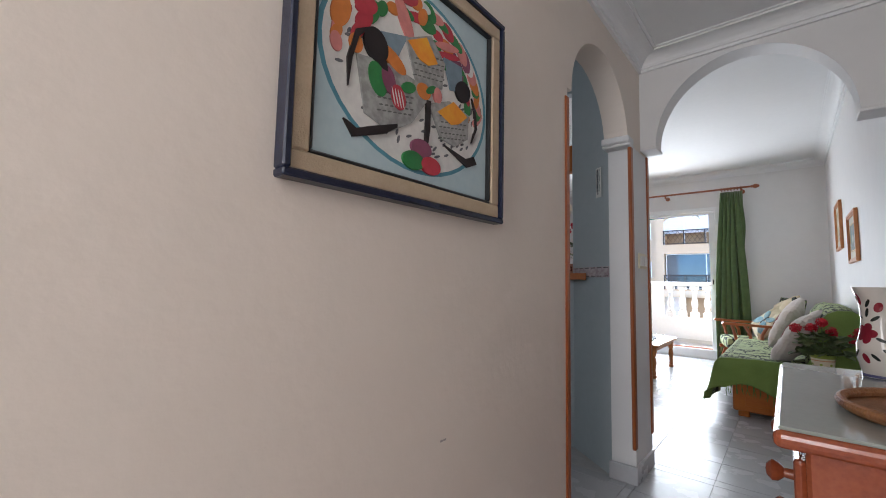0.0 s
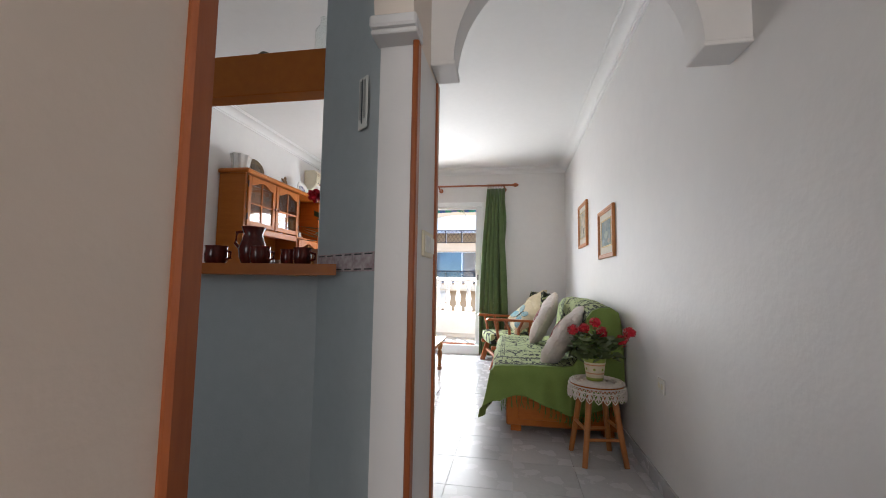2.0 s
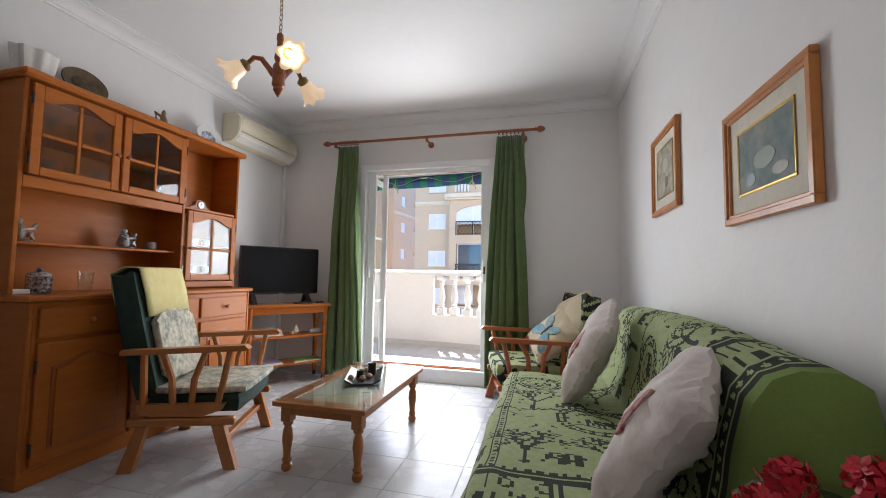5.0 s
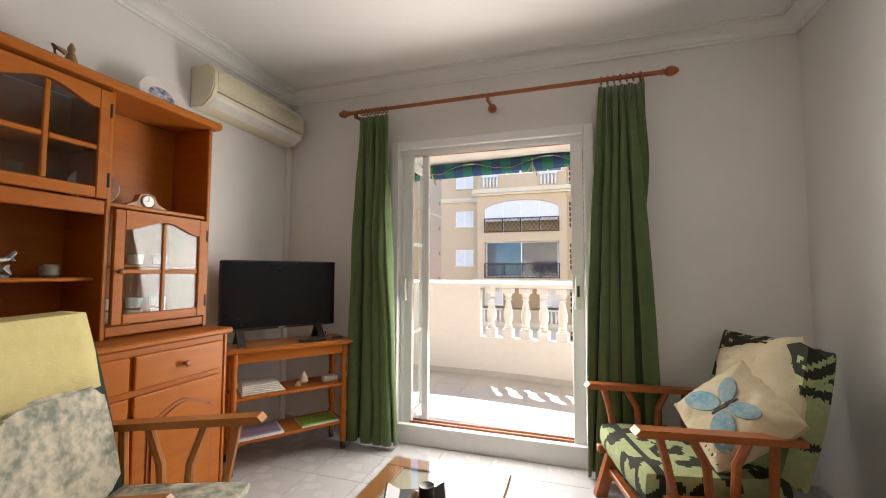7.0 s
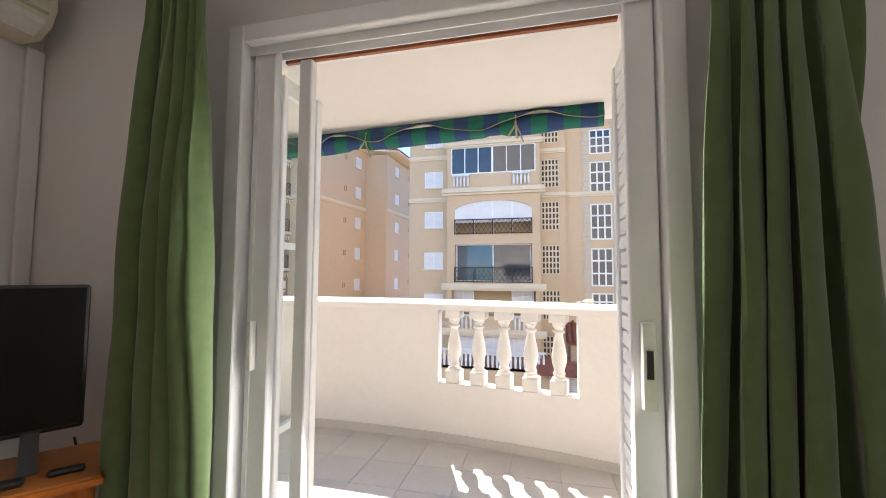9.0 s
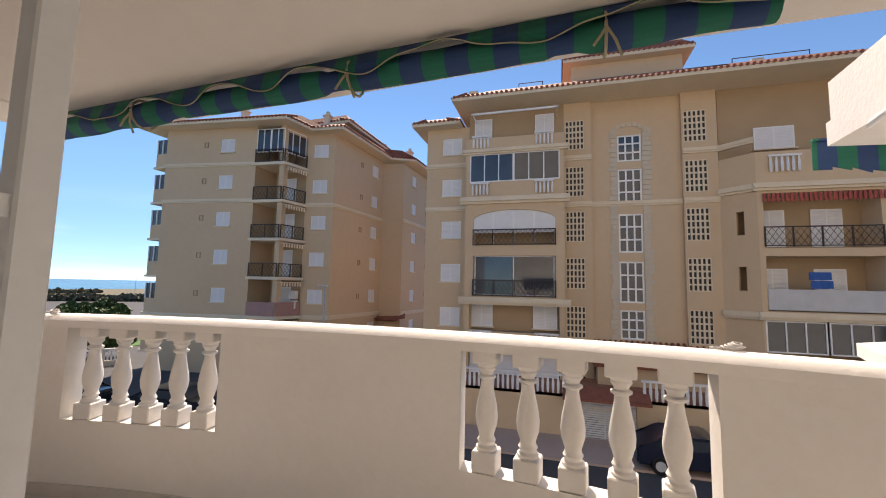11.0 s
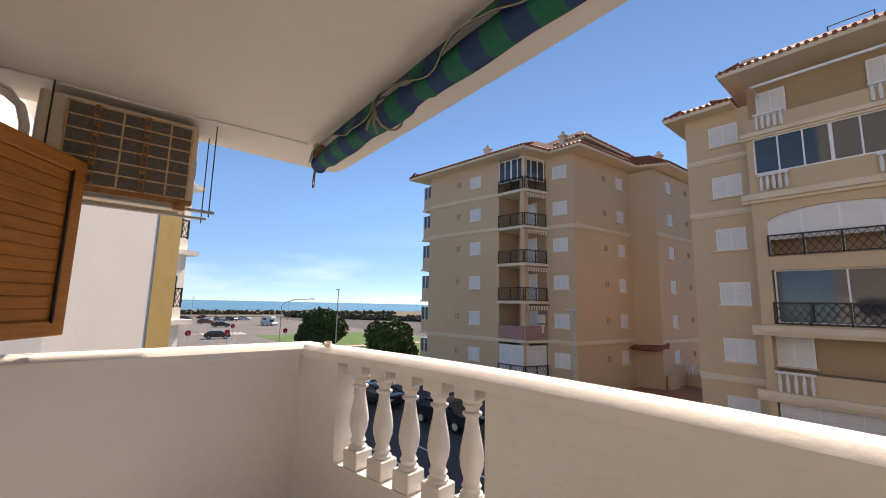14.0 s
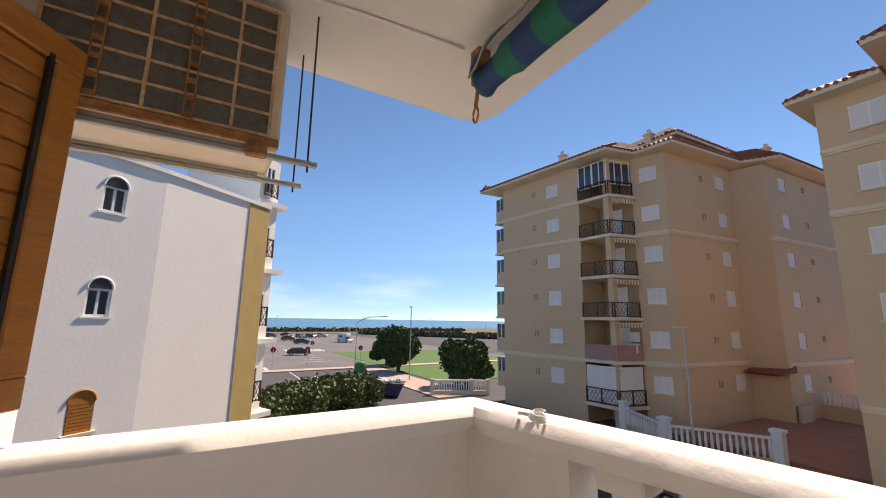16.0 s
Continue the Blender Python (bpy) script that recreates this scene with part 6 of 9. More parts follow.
HZ = 2.0
plate((XL + 0.10, 5.05, HZ + 0.10), 90, 76, 0.125, "dark metal oval plate leaning on the hutch", mat("dark_brass", (0.07, 0.05, 0.035), (0.16, 0.11, 0.06), rough=0.35, metal=0.7, scale=12), mat("engraved_dark", (0.03, 0.025, 0.02), (0.12, 0.09, 0.05), rough=0.4, metal=0.5, scale=25))
plate((XL + 0.12, 5.93, HZ + 0.085), 90, 78, 0.125, "white oval plate with a crest leaning on the hutch", M_PORC, M_BLUEP)
plate((XL + 0.10, 5.66, 1.48 + 0.075), 60, 74, 0.09, "cream plate leaning in the hutch niche", M_PORC, M_CREAM, 1.0)
figure("figurine", "tan ceramic figurine on top of the hutch", (XL + 0.15, 5.52, HZ), M_TANC2, [(0.035, 0), (0.036, 0.015), (0.024, 0.03), (0.030, 0.06), (0.02, 0.09), (0.014, 0.10), (0.018, 0.12), (0.006, 0.14)], squash=0.7, extra=lambda b: tube(b, [(XL + 0.15, 5.50, HZ + 0.09), (XL + 0.15, 5.46, HZ + 0.10), (XL + 0.15, 5.47, HZ + 0.05)], 0.012, 7))
b = B()
ring0, ring1 = [], []
for i in range(48):
    a = 2 * math.pi * i / 48
    f = 1 + 0.09 * math.cos(8 * a)
    ring0.append((0.055 * f * math.cos(a), 0.075 * f * math.sin(a))); ring1.append((0.075 * f * math.cos(a), 0.10 * f * math.sin(a)))
v0 = [b.verts.new((XL + 0.14 + p[0], 4.79 + p[1], HZ)) for p in ring0]; v1 = [b.verts.new((XL + 0.14 + p[0], 4.79 + p[1], HZ + 0.15)) for p in ring1]
v2 = [b.verts.new((XL + 0.14 + 0.94 * p[0], 4.79 + 0.94 * p[1], HZ + 0.15)) for p in ring1]; v3 = [b.verts.new((XL + 0.14 + 0.9 * p[0], 4.79 + 0.9 * p[1], HZ + 0.02)) for p in ring0]
for u, w in ((v0, v1), (v1, v2), (v2, v3)):
    for i in range(48):
        b.faces.new((u[i], u[(i + 1) % 48], w[(i + 1) % 48], w[i]))
b.faces.new(v0[::-1]); b.faces.new(v3)
tagged(part("fluted_pot", b, M_PORC, None, "", True), "white fluted ceramic pot on top of the hutch", "pot")
M_STONEW = mat("grey_brown_stoneware", (0.20, 0.16, 0.13), (0.34, 0.30, 0.26), rough=0.35, scale=28, wear=0.5)
M_SLIP = mat("blue_grey_slip", (0.10, 0.13, 0.17), (0.45, 0.44, 0.42), rough=0.3, scale=34, wear=0.4)
M_NAVYW = mat("navy_white_pattern", (0.03, 0.035, 0.10), (0.50, 0.48, 0.46), rough=0.25, scale=70, detail=20, wear=0.25)
for y, mt, lb in ((4.80, M_STONEW, "grey-brown seated ceramic figurine on the hutch shelf"), (5.33, M_SLIP, "grey-blue ceramic figurine group on the hutch shelf")):
    fx = XL + 0.13
    b = B()
    lathe(b, [(0.052, 0), (0.054, 0.010), (0.046, 0.014), (0.0001, 0.014)], 18, (fx, y, 1.155), squash=0.8)
    lathe(b, [(0.030, 0.0), (0.040, 0.02), (0.034, 0.05), (0.024, 0.075), (0.012, 0.085)], 14, (fx, y - 0.012, 1.167), squash=0.85)
    bmesh.ops.create_icosphere(b, subdivisions=2, radius=0.017, matrix=Matrix.Translation((fx + 0.004, y - 0.014, 1.265)))
    tube(b, [(fx + 0.01, y - 0.035, 1.235), (fx + 0.03, y - 0.02, 1.215), (fx + 0.025, y + 0.03, 1.225), (fx + 0.01, y + 0.055, 1.25), (fx + 0.01, y + 0.052, 1.22)], 0.009, 7)
    tube(b, [(fx + 0.015, y + 0.01, 1.185), (fx + 0.045, y + 0.02, 1.195), (fx + 0.042, y + 0.024, 1.168)], 0.012, 7)
    tagged(part("figurine", b, mt, None, "", True), lb, "ornament")
figure("cup", "small patterned cup on the hutch shelf", (XL + 0.13, 5.50, 1.155), M_STONEW, [(0.02, 0), (0.032, 0.01), (0.034, 0.04), (0.028, 0.05), (0.03, 0.055), (0.02, 0.05), (0.0001, 0.015)], "cup")
figure("lidded_jar", "dark blue and white lidded jar", (XL + 0.15, 4.88, 0.89), M_NAVYW, [(0.045, 0), (0.052, 0.01), (0.052, 0.085), (0.056, 0.09), (0.045, 0.105), (0.015, 0.115), (0.012, 0.13), (0.0001, 0.135)], "jar")
figure("drinking_glass", "clear glass tumbler with dark contents", (XL + 0.15, 5.10, 0.89), M_GLASS, [(0.03, 0), (0.04, 0.115), (0.038, 0.115), (0.028, 0.006), (0.0001, 0.005)], "glass")
b = B(); bx(b, XL + 0.10, XL + 0.2, 4.73, 4.82, 0.89, 0.915, 0.004); tagged(part("box", b, M_PORC), "small white box on the hutch worktop", "box")
# mantel clock in the niche
ck = thing("mantel_clock", "small wooden mantel clock with a round dial", "clock", (XL + 0.14, 5.86, 1.48), 90)
b = B(); prism(b, [(-0.10, 0), (0.10, 0), (0.095, 0.018), (0.05, 0.04), (0.035, 0.075), (0, 0.085), (-0.035, 0.075), (-0.05, 0.04), (-0.095, 0.018)], "y", -0.02, 0.02); part("case", b, M_CHWOOD, ck)
b = B(); rod(b, (0, -0.02, 0.045), (0, -0.025, 0.045), 0.034, seg=24); part("bezel", b, M_BLACK, ck)
b = B(); rod(b, (0, -0.025, 0.045), (0, -0.027, 0.045), 0.027, seg=24); part("dial", b, M_PORC, ck)
b = B(); bx(b, -0.001, 0.001, -0.0285, -0.027, 0.045, 0.066); bx(b, -0.014, 0.0, -0.0285, -0.027, 0.044, 0.046); part("hand_pointer", b, M_BLACK, ck)
# glasses and cups behind the panes
for i in range(7):
    y = 4.76 + i * 0.12
    for z in (1.47, 1.71):
        figure("wine_glass", "clear stemmed glass behind the hutch pane", (XL + 0.12 + 0.03 * (i % 2), y, z), M_GLASS, [(0.026, 0), (0.004, 0.006), (0.004, 0.06), (0.028, 0.085), (0.03, 0.13), (0.027, 0.13), (0.004, 0.07)], "glass", seg=10)
for i in range(3):
    for k in range(3 if i else 2):
        figure("coffee_cup", "white coffee cup stacked in the hutch", (XL + 0.15, 5.70 + 0.12 * i, (0.945 if k < 2 else 1.212) + 0.06 * (k % 2)), M_PORC, [(0.02, 0), (0.03, 0.005), (0.036, 0.05), (0.033, 0.05), (0.02, 0.01)], "cup", seg=12)

# ---------------- television and its stand ----------------
ts = thing("television_stand", "pine side table with turned legs and two shelves", "side table", (-2.70, 6.28, 0), 52.6)
TW, TD = 0.73, 0.29
LEG = [(0.018, 0), (0.022, 0.02), (0.016, 0.04), (0.024, 0.07), (0.024, 0.10), (0.016, 0.12), (0.022, 0.16), (0.024, 0.2), (0.016, 0.22)]
for x in (0.03, TW - 0.03):
    for y in (0.03, TD - 0.03):
        b = B(); lathe(b, [(0.014, 0.05), (0.02, 0.08), (0.024, 0.12), (0.024, 0.20), (0.017, 0.215), (0.022, 0.25), (0.024, 0.33), (0.018, 0.37), (0.024, 0.40), (0.024, 0.46), (0.017, 0.48), (0.023, 0.53), (0.018, 0.60), (0.026, 0.62), (0.026, 0.70)], 14, (x, y, 0)); lg = part("leg", b, M_PINE, ts, smooth=True)
        b = B(); rod(b, (x - 0.01, y, 0.024), (x + 0.01, y, 0.024), 0.024, seg=12); rod(b, (x, y, 0.024), (x, y, 0.06), 0.008); part("castor", b, M_BLACK, lg)
b = B(); bx(b, -0.015, TW + 0.015, -0.015, TD + 0.015, 0.70, 0.722, 0.008, 2); part("tabletop", b, M_PINE, ts)
b = B(); bx(b, -0.005, TW + 0.005, -0.005, TD + 0.005, 0.722, 0.728); part("glass_plate", b, M_GLASSD if False else M_CHWOOD, ts)
for y in (0.012, TD - 0.03):
    b = B(); bx(b, 0.05, TW - 0.05, y, y + 0.018, 0.64, 0.70); part("apron", b, M_PINE, ts)
for z in (0.17, 0.42):
    b = B(); bx(b, 0.02, TW - 0.02, 0.02, TD - 0.02, z, z + 0.02, 0.004); part("shelf", b, M_PINE, ts)
tv = thing("television", "black flat-screen television on the pine stand", "television", (-2.63, 6.63, 0.728), 57.5)
b = B(); bx(b, -0.367, 0.367, 0.005, 0.05, 0.085, 0.525, 0.01, 2); part("casing", b, M_BLACK, tv)
b = B(); bx(b, -0.356, 0.356, 0.001, 0.006, 0.102, 0.516); part("screen", b, M_SCREEN, tv)
for x in (-0.25, 0.25):
    b = B(); prism(b, [(-0.075, 0), (-0.055, 0), (0.02, 0.085), (0.075, 0.0), (0.09, 0.0), (0.03, 0.1), (0.01, 0.1)], "x", x - 0.02, x + 0.02); part("foot", b, M_BLACK, tv)
b = B(); bx(b, -0.02, 0.02, -0.001, 0.003, 0.09, 0.096); part("badge", b, M_FROST, tv)
SM = pose(-2.70, 6.28, 0, 0, 0, 52.6)


def on_stand(name, label, cat, make, material, smooth=False):
    b = B(); make(b)
    ob = part(name, b, material, None, "", smooth)
    ob.matrix_world = SM
    return tagged(ob, label, cat)


on_stand("remote_control", "black remote control on the television stand", "remote control", lambda b: bx(b, 0.40, 0.58, 0.03, 0.07, 0.728, 0.745, 0.006), M_BLACK)
on_stand("remote_control", "small black remote on the television stand", "remote control", lambda b: bx(b, 0.62, 0.70, 0.05, 0.08, 0.728, 0.742, 0.005), M_BLACK)
on_stand("folded_cloth", "folded white cloth on the stand's shelf", "cloth", lambda b: [bx(b, 0.08, 0.33 - 0.01 * i, 0.05, 0.23, 0.44 + 0.012 * i, 0.451 + 0.012 * i, 0.004) for i in range(5)], M_PORC)
on_stand("seashell", "cream seashell on the stand's shelf", "shell", lambda b: lathe(b, [(0.005, 0), (0.03, 0.02), (0.022, 0.045), (0.012, 0.07), (0.002, 0.085)], 10, (0.46, 0.12, 0.44), squash=0.8), M_CREAM, True)
on_stand("seashell", "small pinkish seashell on the stand's shelf", "shell", lambda b: lathe(b, [(0.005, 0), (0.022, 0.012), (0.014, 0.03), (0.002, 0.04)], 10, (0.41, 0.07, 0.44), squash=0.7), M_TANC2, True)
on_stand("power_strip", "white power adapter on the stand's shelf", "adapter", lambda b: bx(b, 0.58, 0.68, 0.08, 0.14, 0.44, 0.48, 0.006), M_WHITEPL)
on_stand("magazine", "green-covered magazine on the lower shelf", "magazine", lambda b: bx(b, 0.44, 0.66, 0.04, 0.20, 0.197, 0.204), mat("green_cover", (0.22, 0.42, 0.05), (0.15, 0.3, 0.03), rough=0.3, scale=6))
on_stand("magazine", "white magazine under the green one", "magazine", lambda b: bx(b, 0.43, 0.68, 0.03, 0.22, 0.19, 0.197), M_PORC)
on_stand("magazine", "blue illustrated magazine on the lower shelf", "magazine", lambda b: bx(b, 0.06, 0.30, 0.03, 0.21, 0.205, 0.214), mat("blue_cover", (0.10, 0.22, 0.38), (0.45, 0.12, 0.12), rough=0.3, scale=9))
on_stand("book", "pale book under the blue magazine", "book", lambda b: bx(b, 0.05, 0.32, 0.02, 0.22, 0.19, 0.205), M_PORC)
on_stand("cable", "black cable hanging behind the television stand", "cable", lambda b: tube(b, [(0.66, 0.31, 0.75), (0.69, 0.31, 0.6), (0.70, 0.31, 0.5), (0.66, 0.2, 0.45)], 0.004, 6), M_BLACK)

# indoor air conditioner
ai = thing("air_conditioner", "cream split air conditioner on the wall", "air conditioner", (XL, 6.19, 2.155))
b = B()
prism(b, [(0.002, 0), (0.10, 0), (0.16, 0.045), (0.185, 0.11), (0.18, 0.2), (0.14, 0.25), (0.002, 0.25)], "y", 0, 0.83)
bmesh.ops.bevel(b, geom=[e for e in b.edges if abs(e.verts[0].co.y - e.verts[1].co.y) < 1e-4], offset=0.008, segments=2, affect='EDGES')
part("casing", b, M_CREAM, ai, smooth=True)
b = B(); prism(b, [(0.113, 0.006), (0.162, 0.043), (0.168, 0.062), (0.10, 0.01)], "y", 0.03, 0.80); part("louvre", b, M_WHITEPL, ai)
b = B(); bx(b, 0.166, 0.184, 0.03, 0.80, 0.078, 0.086); part("chrome_line", b, mat("chrome", (0.7, 0.7, 0.7), rough=0.15, metal=1.0), ai)
b = B()
for j in range(12):
    bx(b, 0.178, 0.187, 0.03, 0.80, 0.10 + 0.009 * j, 0.104 + 0.009 * j)
part("intake_grille", b, M_CREAM, ai)
b = B(); bx(b, XL + 0.002, XL + 0.022, 7.03, 7.085, 0.02, 2.16, 0.004)
tagged(part("cable_trunking", b, M_WALL), "white cable trunking running down the room's corner", "trunking")

# ---------------- chandelier ----------------
CX, CY, CZ = -1.60, 5.13, 0.06
ro = thing("ceiling_rose", "white moulded plaster ceiling rose", "ceiling rose", (CX, CY, ZC))
b = B(); lathe(b, [(0.165, 0), (0.165, -0.006), (0.15, -0.014), (0.14, -0.008), (0.11, -0.010), (0.085, -0.02), (0.07, -0.012), (0.045, -0.016), (0.03, -0.026), (0.0001, -0.026)], 40); part("disc", b, M_CEIL, ro, smooth=True)
b = B()
for k in range(18):
    a = k * math.pi / 9
    lathe(b, [(0.018, -0.006), (0.014, -0.014), (0.0001, -0.018)], 8, (0.128 * math.cos(a), 0.128 * math.sin(a), 0))
tagged(part("relief", b, M_CEIL, ro, "", True), kind="stuff")
ch = thing("chandelier", "carved wooden chandelier with three frosted glass tulip shades, lit", "chandelier", (CX, CY, CZ))
M_BRASS = mat("aged_brass", (0.30, 0.20, 0.08), rough=0.35, metal=0.9, scale=10)
b = B(); lathe(b, [(0.03, ZC - CZ - 0.026), (0.03, ZC - CZ - 0.045), (0.012, ZC - CZ - 0.06), (0.004, ZC - CZ - 0.075)], 16); part("canopy", b, M_BRASS, ch, smooth=True)
for k in range(9):
    z = ZC - CZ - 0.085 - 0.027 * k
    b = B(); tube(b, [((0.009 * math.cos(a * math.pi / 5)) * (k % 2), (0.009 * math.cos(a * math.pi / 5)) * ((k + 1) % 2), z + 0.018 * math.sin(a * math.pi / 5)) for a in range(11)], 0.0022, 5); part("chain_link", b, M_BRASS, ch)
b = B(); lathe(b, [(0.006, 2.235), (0.016, 2.225), (0.018, 2.20), (0.014, 2.18), (0.016, 2.14), (0.024, 2.11), (0.026, 2.09), (0.018, 2.07), (0.03, 2.05), (0.034, 2.01), (0.03, 1.97), (0.033, 1.955), (0.033, 1.945), (0.024, 1.935), (0.026, 1.92), (0.014, 1.90), (0.004, 1.885), (0.0001, 1.88)], 18); part("turned_stem", b, M_STRIP, ch, smooth=True)
M_SHADE = mat("frosted_glass_shade", (0.95, 0.80, 0.62), (0.9, 0.75, 0.55), rough=0.4, scale=8, trans=0.0, emit=(1.0, 0.70, 0.42), estr=0.08)
M_BULB = mat("lit_bulb", (1, 0.8, 0.5), rough=0.4, emit=(1.0, 0.66, 0.32), estr=4.5)
for k, a in enumerate((200, 320, 80)):
    c, s = math.cos(radians(a)), math.sin(radians(a))
    b = B(); tube(b, [(r * c, r * s, z) for r, z in ((0.025, 2.0), (0.05, 2.035), (0.09, 2.085), (0.13, 2.09), (0.165, 2.05))], 0.017, 9, 0.011); part("arm", b, M_STRIP, ch, smooth=True)
    M = Matrix.Translation((0.165 * c, 0.165 * s, 2.05)) @ Vector((c * 0.85, s * 0.85, -0.5)).to_track_quat('Z', 'Y').to_matrix().to_4x4() @ Matrix.Scale(1.22, 4)
    b = B(); lathe(b, [(0.012, -0.01), (0.026, 0.0), (0.026, 0.012), (0.02, 0.02)], 14, (0, 0, 0), M); part("socket_cup", b, M_BRASS, ch, smooth=True)
    b = B()
    rings = []
    for r, z, wv in ((0.022, 0.012, 0), (0.032, 0.03, 0), (0.037, 0.055, 0.03), (0.042, 0.075, 0.08), (0.058, 0.095, 0.16)):
        rings.append([b.verts.new(M @ Vector((r * (1 + wv * math.cos(6 * t)) * math.cos(t), r * (1 + wv * math.cos(6 * t)) * math.sin(t), z + 0.06 * wv * math.sin(6 * t)))) for t in [2 * math.pi * i / 48 for i in range(48)]])
    for p, q in zip(rings, rings[1:]):
        for i in range(48):
            b.faces.new((p[i], p[(i + 1) % 48], q[(i + 1) % 48], q[i]))
    so = part("shade", b, M_SHADE, ch, "ruffled frosted glass shade", True)
    sm = so.modifiers.new("thickness", 'SOLIDIFY'); sm.thickness = 0.003
    b = B(); lathe(b, [(0.008, 0.015), (0.014, 0.035), (0.014, 0.055), (0.004, 0.072)], 12, (0, 0, 0), M); part("bulb", b, M_BULB, ch, smooth=True)

# ---------------- coffee table ----------------
ct = thing("coffee_table", "low pine coffee table with glass inset and turned legs", "coffee table", (-1.33, 5.65, 0))
CL = [(0.02, 0), (0.027, 0.012), (0.027, 0.03), (0.018, 0.04), (0.026, 0.055), (0.018, 0.07), (0.02, 0.10), (0.028, 0.16), (0.024, 0.20), (0.016, 0.225), (0.026, 0.235), (0.026, 0.245), (0.02, 0.25)]
for x in (-0.2, 0.2):
    for y in (-0.42, 0.42):
        b = B(); lathe(b, CL, 16, (x, y, 0)); bx(b, x - 0.028, x + 0.028, y - 0.028, y + 0.028, 0.25, 0.335, 0.003); part("leg", b, M_CHWOOD, ct, smooth=True)
for x in (-0.215, 0.195):
    b = B(); bx(b, x, x + 0.02, -0.39, 0.39, 0.285, 0.335); part("apron", b, M_CHWOOD, ct)
for y in (-0.435, 0.415):
    b = B(); bx(b, -0.17, 0.17, y, y + 0.02, 0.285, 0.335); part("apron", b, M_CHWOOD, ct)
b = B()
for a in ((-0.26, 0.26, -0.48, -0.40), (-0.26, 0.26, 0.40, 0.48), (-0.26, -0.18, -0.40, 0.40), (0.18, 0.26, -0.40, 0.40)):
    bx(b, *a, 0.335, 0.36, 0.004)
part("top_frame", b, M_CHWOOD, ct)
b = B(); bx(b, -0.18, 0.18, -0.40, 0.40, 0.338, 0.352); part("inset", b, mat("pale_inset", (0.52, 0.44, 0.30), (0.44, 0.36, 0.24), rough=0.4, scale=12, detail=60), ct)
b = B(); bx(b, -0.258, 0.258, -0.478, 0.478, 0.361, 0.366, 0.001); part("glass_top", b, M_GLASS, ct).visible_shadow = False
b = B(); prism(b, [(-1.45, 5.33), (-1.16, 5.5), (-1.22, 6.0), (-1.52, 5.85)], "z", 0.3525, 0.3545); tagged(part("table_runner", b, mat("pale_lace", (0.52, 0.52, 0.46), (0.44, 0.44, 0.38), rough=0.9, scale=50, detail=200)), "pale lace runner under the coffee table's glass", "runner")
tr = thing("serving_tray", "black curved tray on the coffee table", "tray", (-1.33, 5.72, 0.368), 20)
b = B()
pts = [(-0.11, 0.028), (-0.095, 0.012), (-0.06, 0.0), (0.06, 0.0), (0.095, 0.012), (0.11, 0.028), (0.105, 0.03), (0.06, 0.006), (-0.06, 0.006), (-0.105, 0.03)]
prism(b, pts, "y", -0.17, 0.17); part("dish", b, M_BLACK, tr)
for x, y, r, h in ((-0.02, -0.03, 0.022, 0.045), (0.02, 0.06, 0.026, 0.075)):
    figure("candle", "dark candle standing on the black tray", (-1.33 + x, 5.72 + y, 0.374), mat("dark_wax", (0.02, 0.018, 0.016), rough=0.4), [(r, 0), (r, h), (r * 0.6, h - 0.004), (0.0001, h - 0.006)], "candle", seg=18)
for x, y in ((0.03, -0.1), (-0.04, -0.11), (0.045, -0.04), (-0.03, 0.09)):
    figure("pebble", "brown decorative ball on the tray", (-1.33 + x, 5.72 + y, 0.374), M_TANC2, [(0.004, 0), (0.018, 0.008), (0.02, 0.018), (0.012, 0.03), (0.0001, 0.034)], "ornament")
figure("ashtray", "clear glass ashtray on the coffee table", (-1.22, 5.98, 0.367), M_GLASS, [(0.035, 0), (0.048, 0.03), (0.042, 0.03), (0.03, 0.01), (0.0001, 0.009)], "ashtray", seg=24)

# ---------------- wooden armchairs ----------------
M_DGREEN = mat("dark_green_fabric", (0.018, 0.045, 0.035), (0.012, 0.03, 0.024), rough=0.9, scale=20, detail=200, bump=0.1, bscale=300)
M_YELLOW2 = mat("pale_yellow_cloth", (0.66, 0.58, 0.28), (0.60, 0.52, 0.24), rough=0.95, scale=30, detail=300, bump=0.3, bscale=220)
M_PATCH = mat("printed_cushion", (0.62, 0.57, 0.46), (0.22, 0.24, 0.20), rough=0.9, scale=14, detail=40, wear=0.35)


# woven throw: green ground with black figures and a black border
M_THROW = mat("woven_throw", (0.40, 0.46, 0.24), (0.30, 0.36, 0.17), rough=0.95, scale=40, detail=300, bump=0.25, bscale=400)
M_THROWK = mat("woven_throw_black", (0.016, 0.02, 0.014), (0.03, 0.035, 0.022), rough=0.95, scale=60, detail=300, bump=0.25, bscale=400)
M_THROWP = mat("woven_throw_plain", (0.19, 0.27, 0.065), (0.145, 0.215, 0.05), rough=0.95, scale=7, detail=160, bump=0.25, bscale=400)



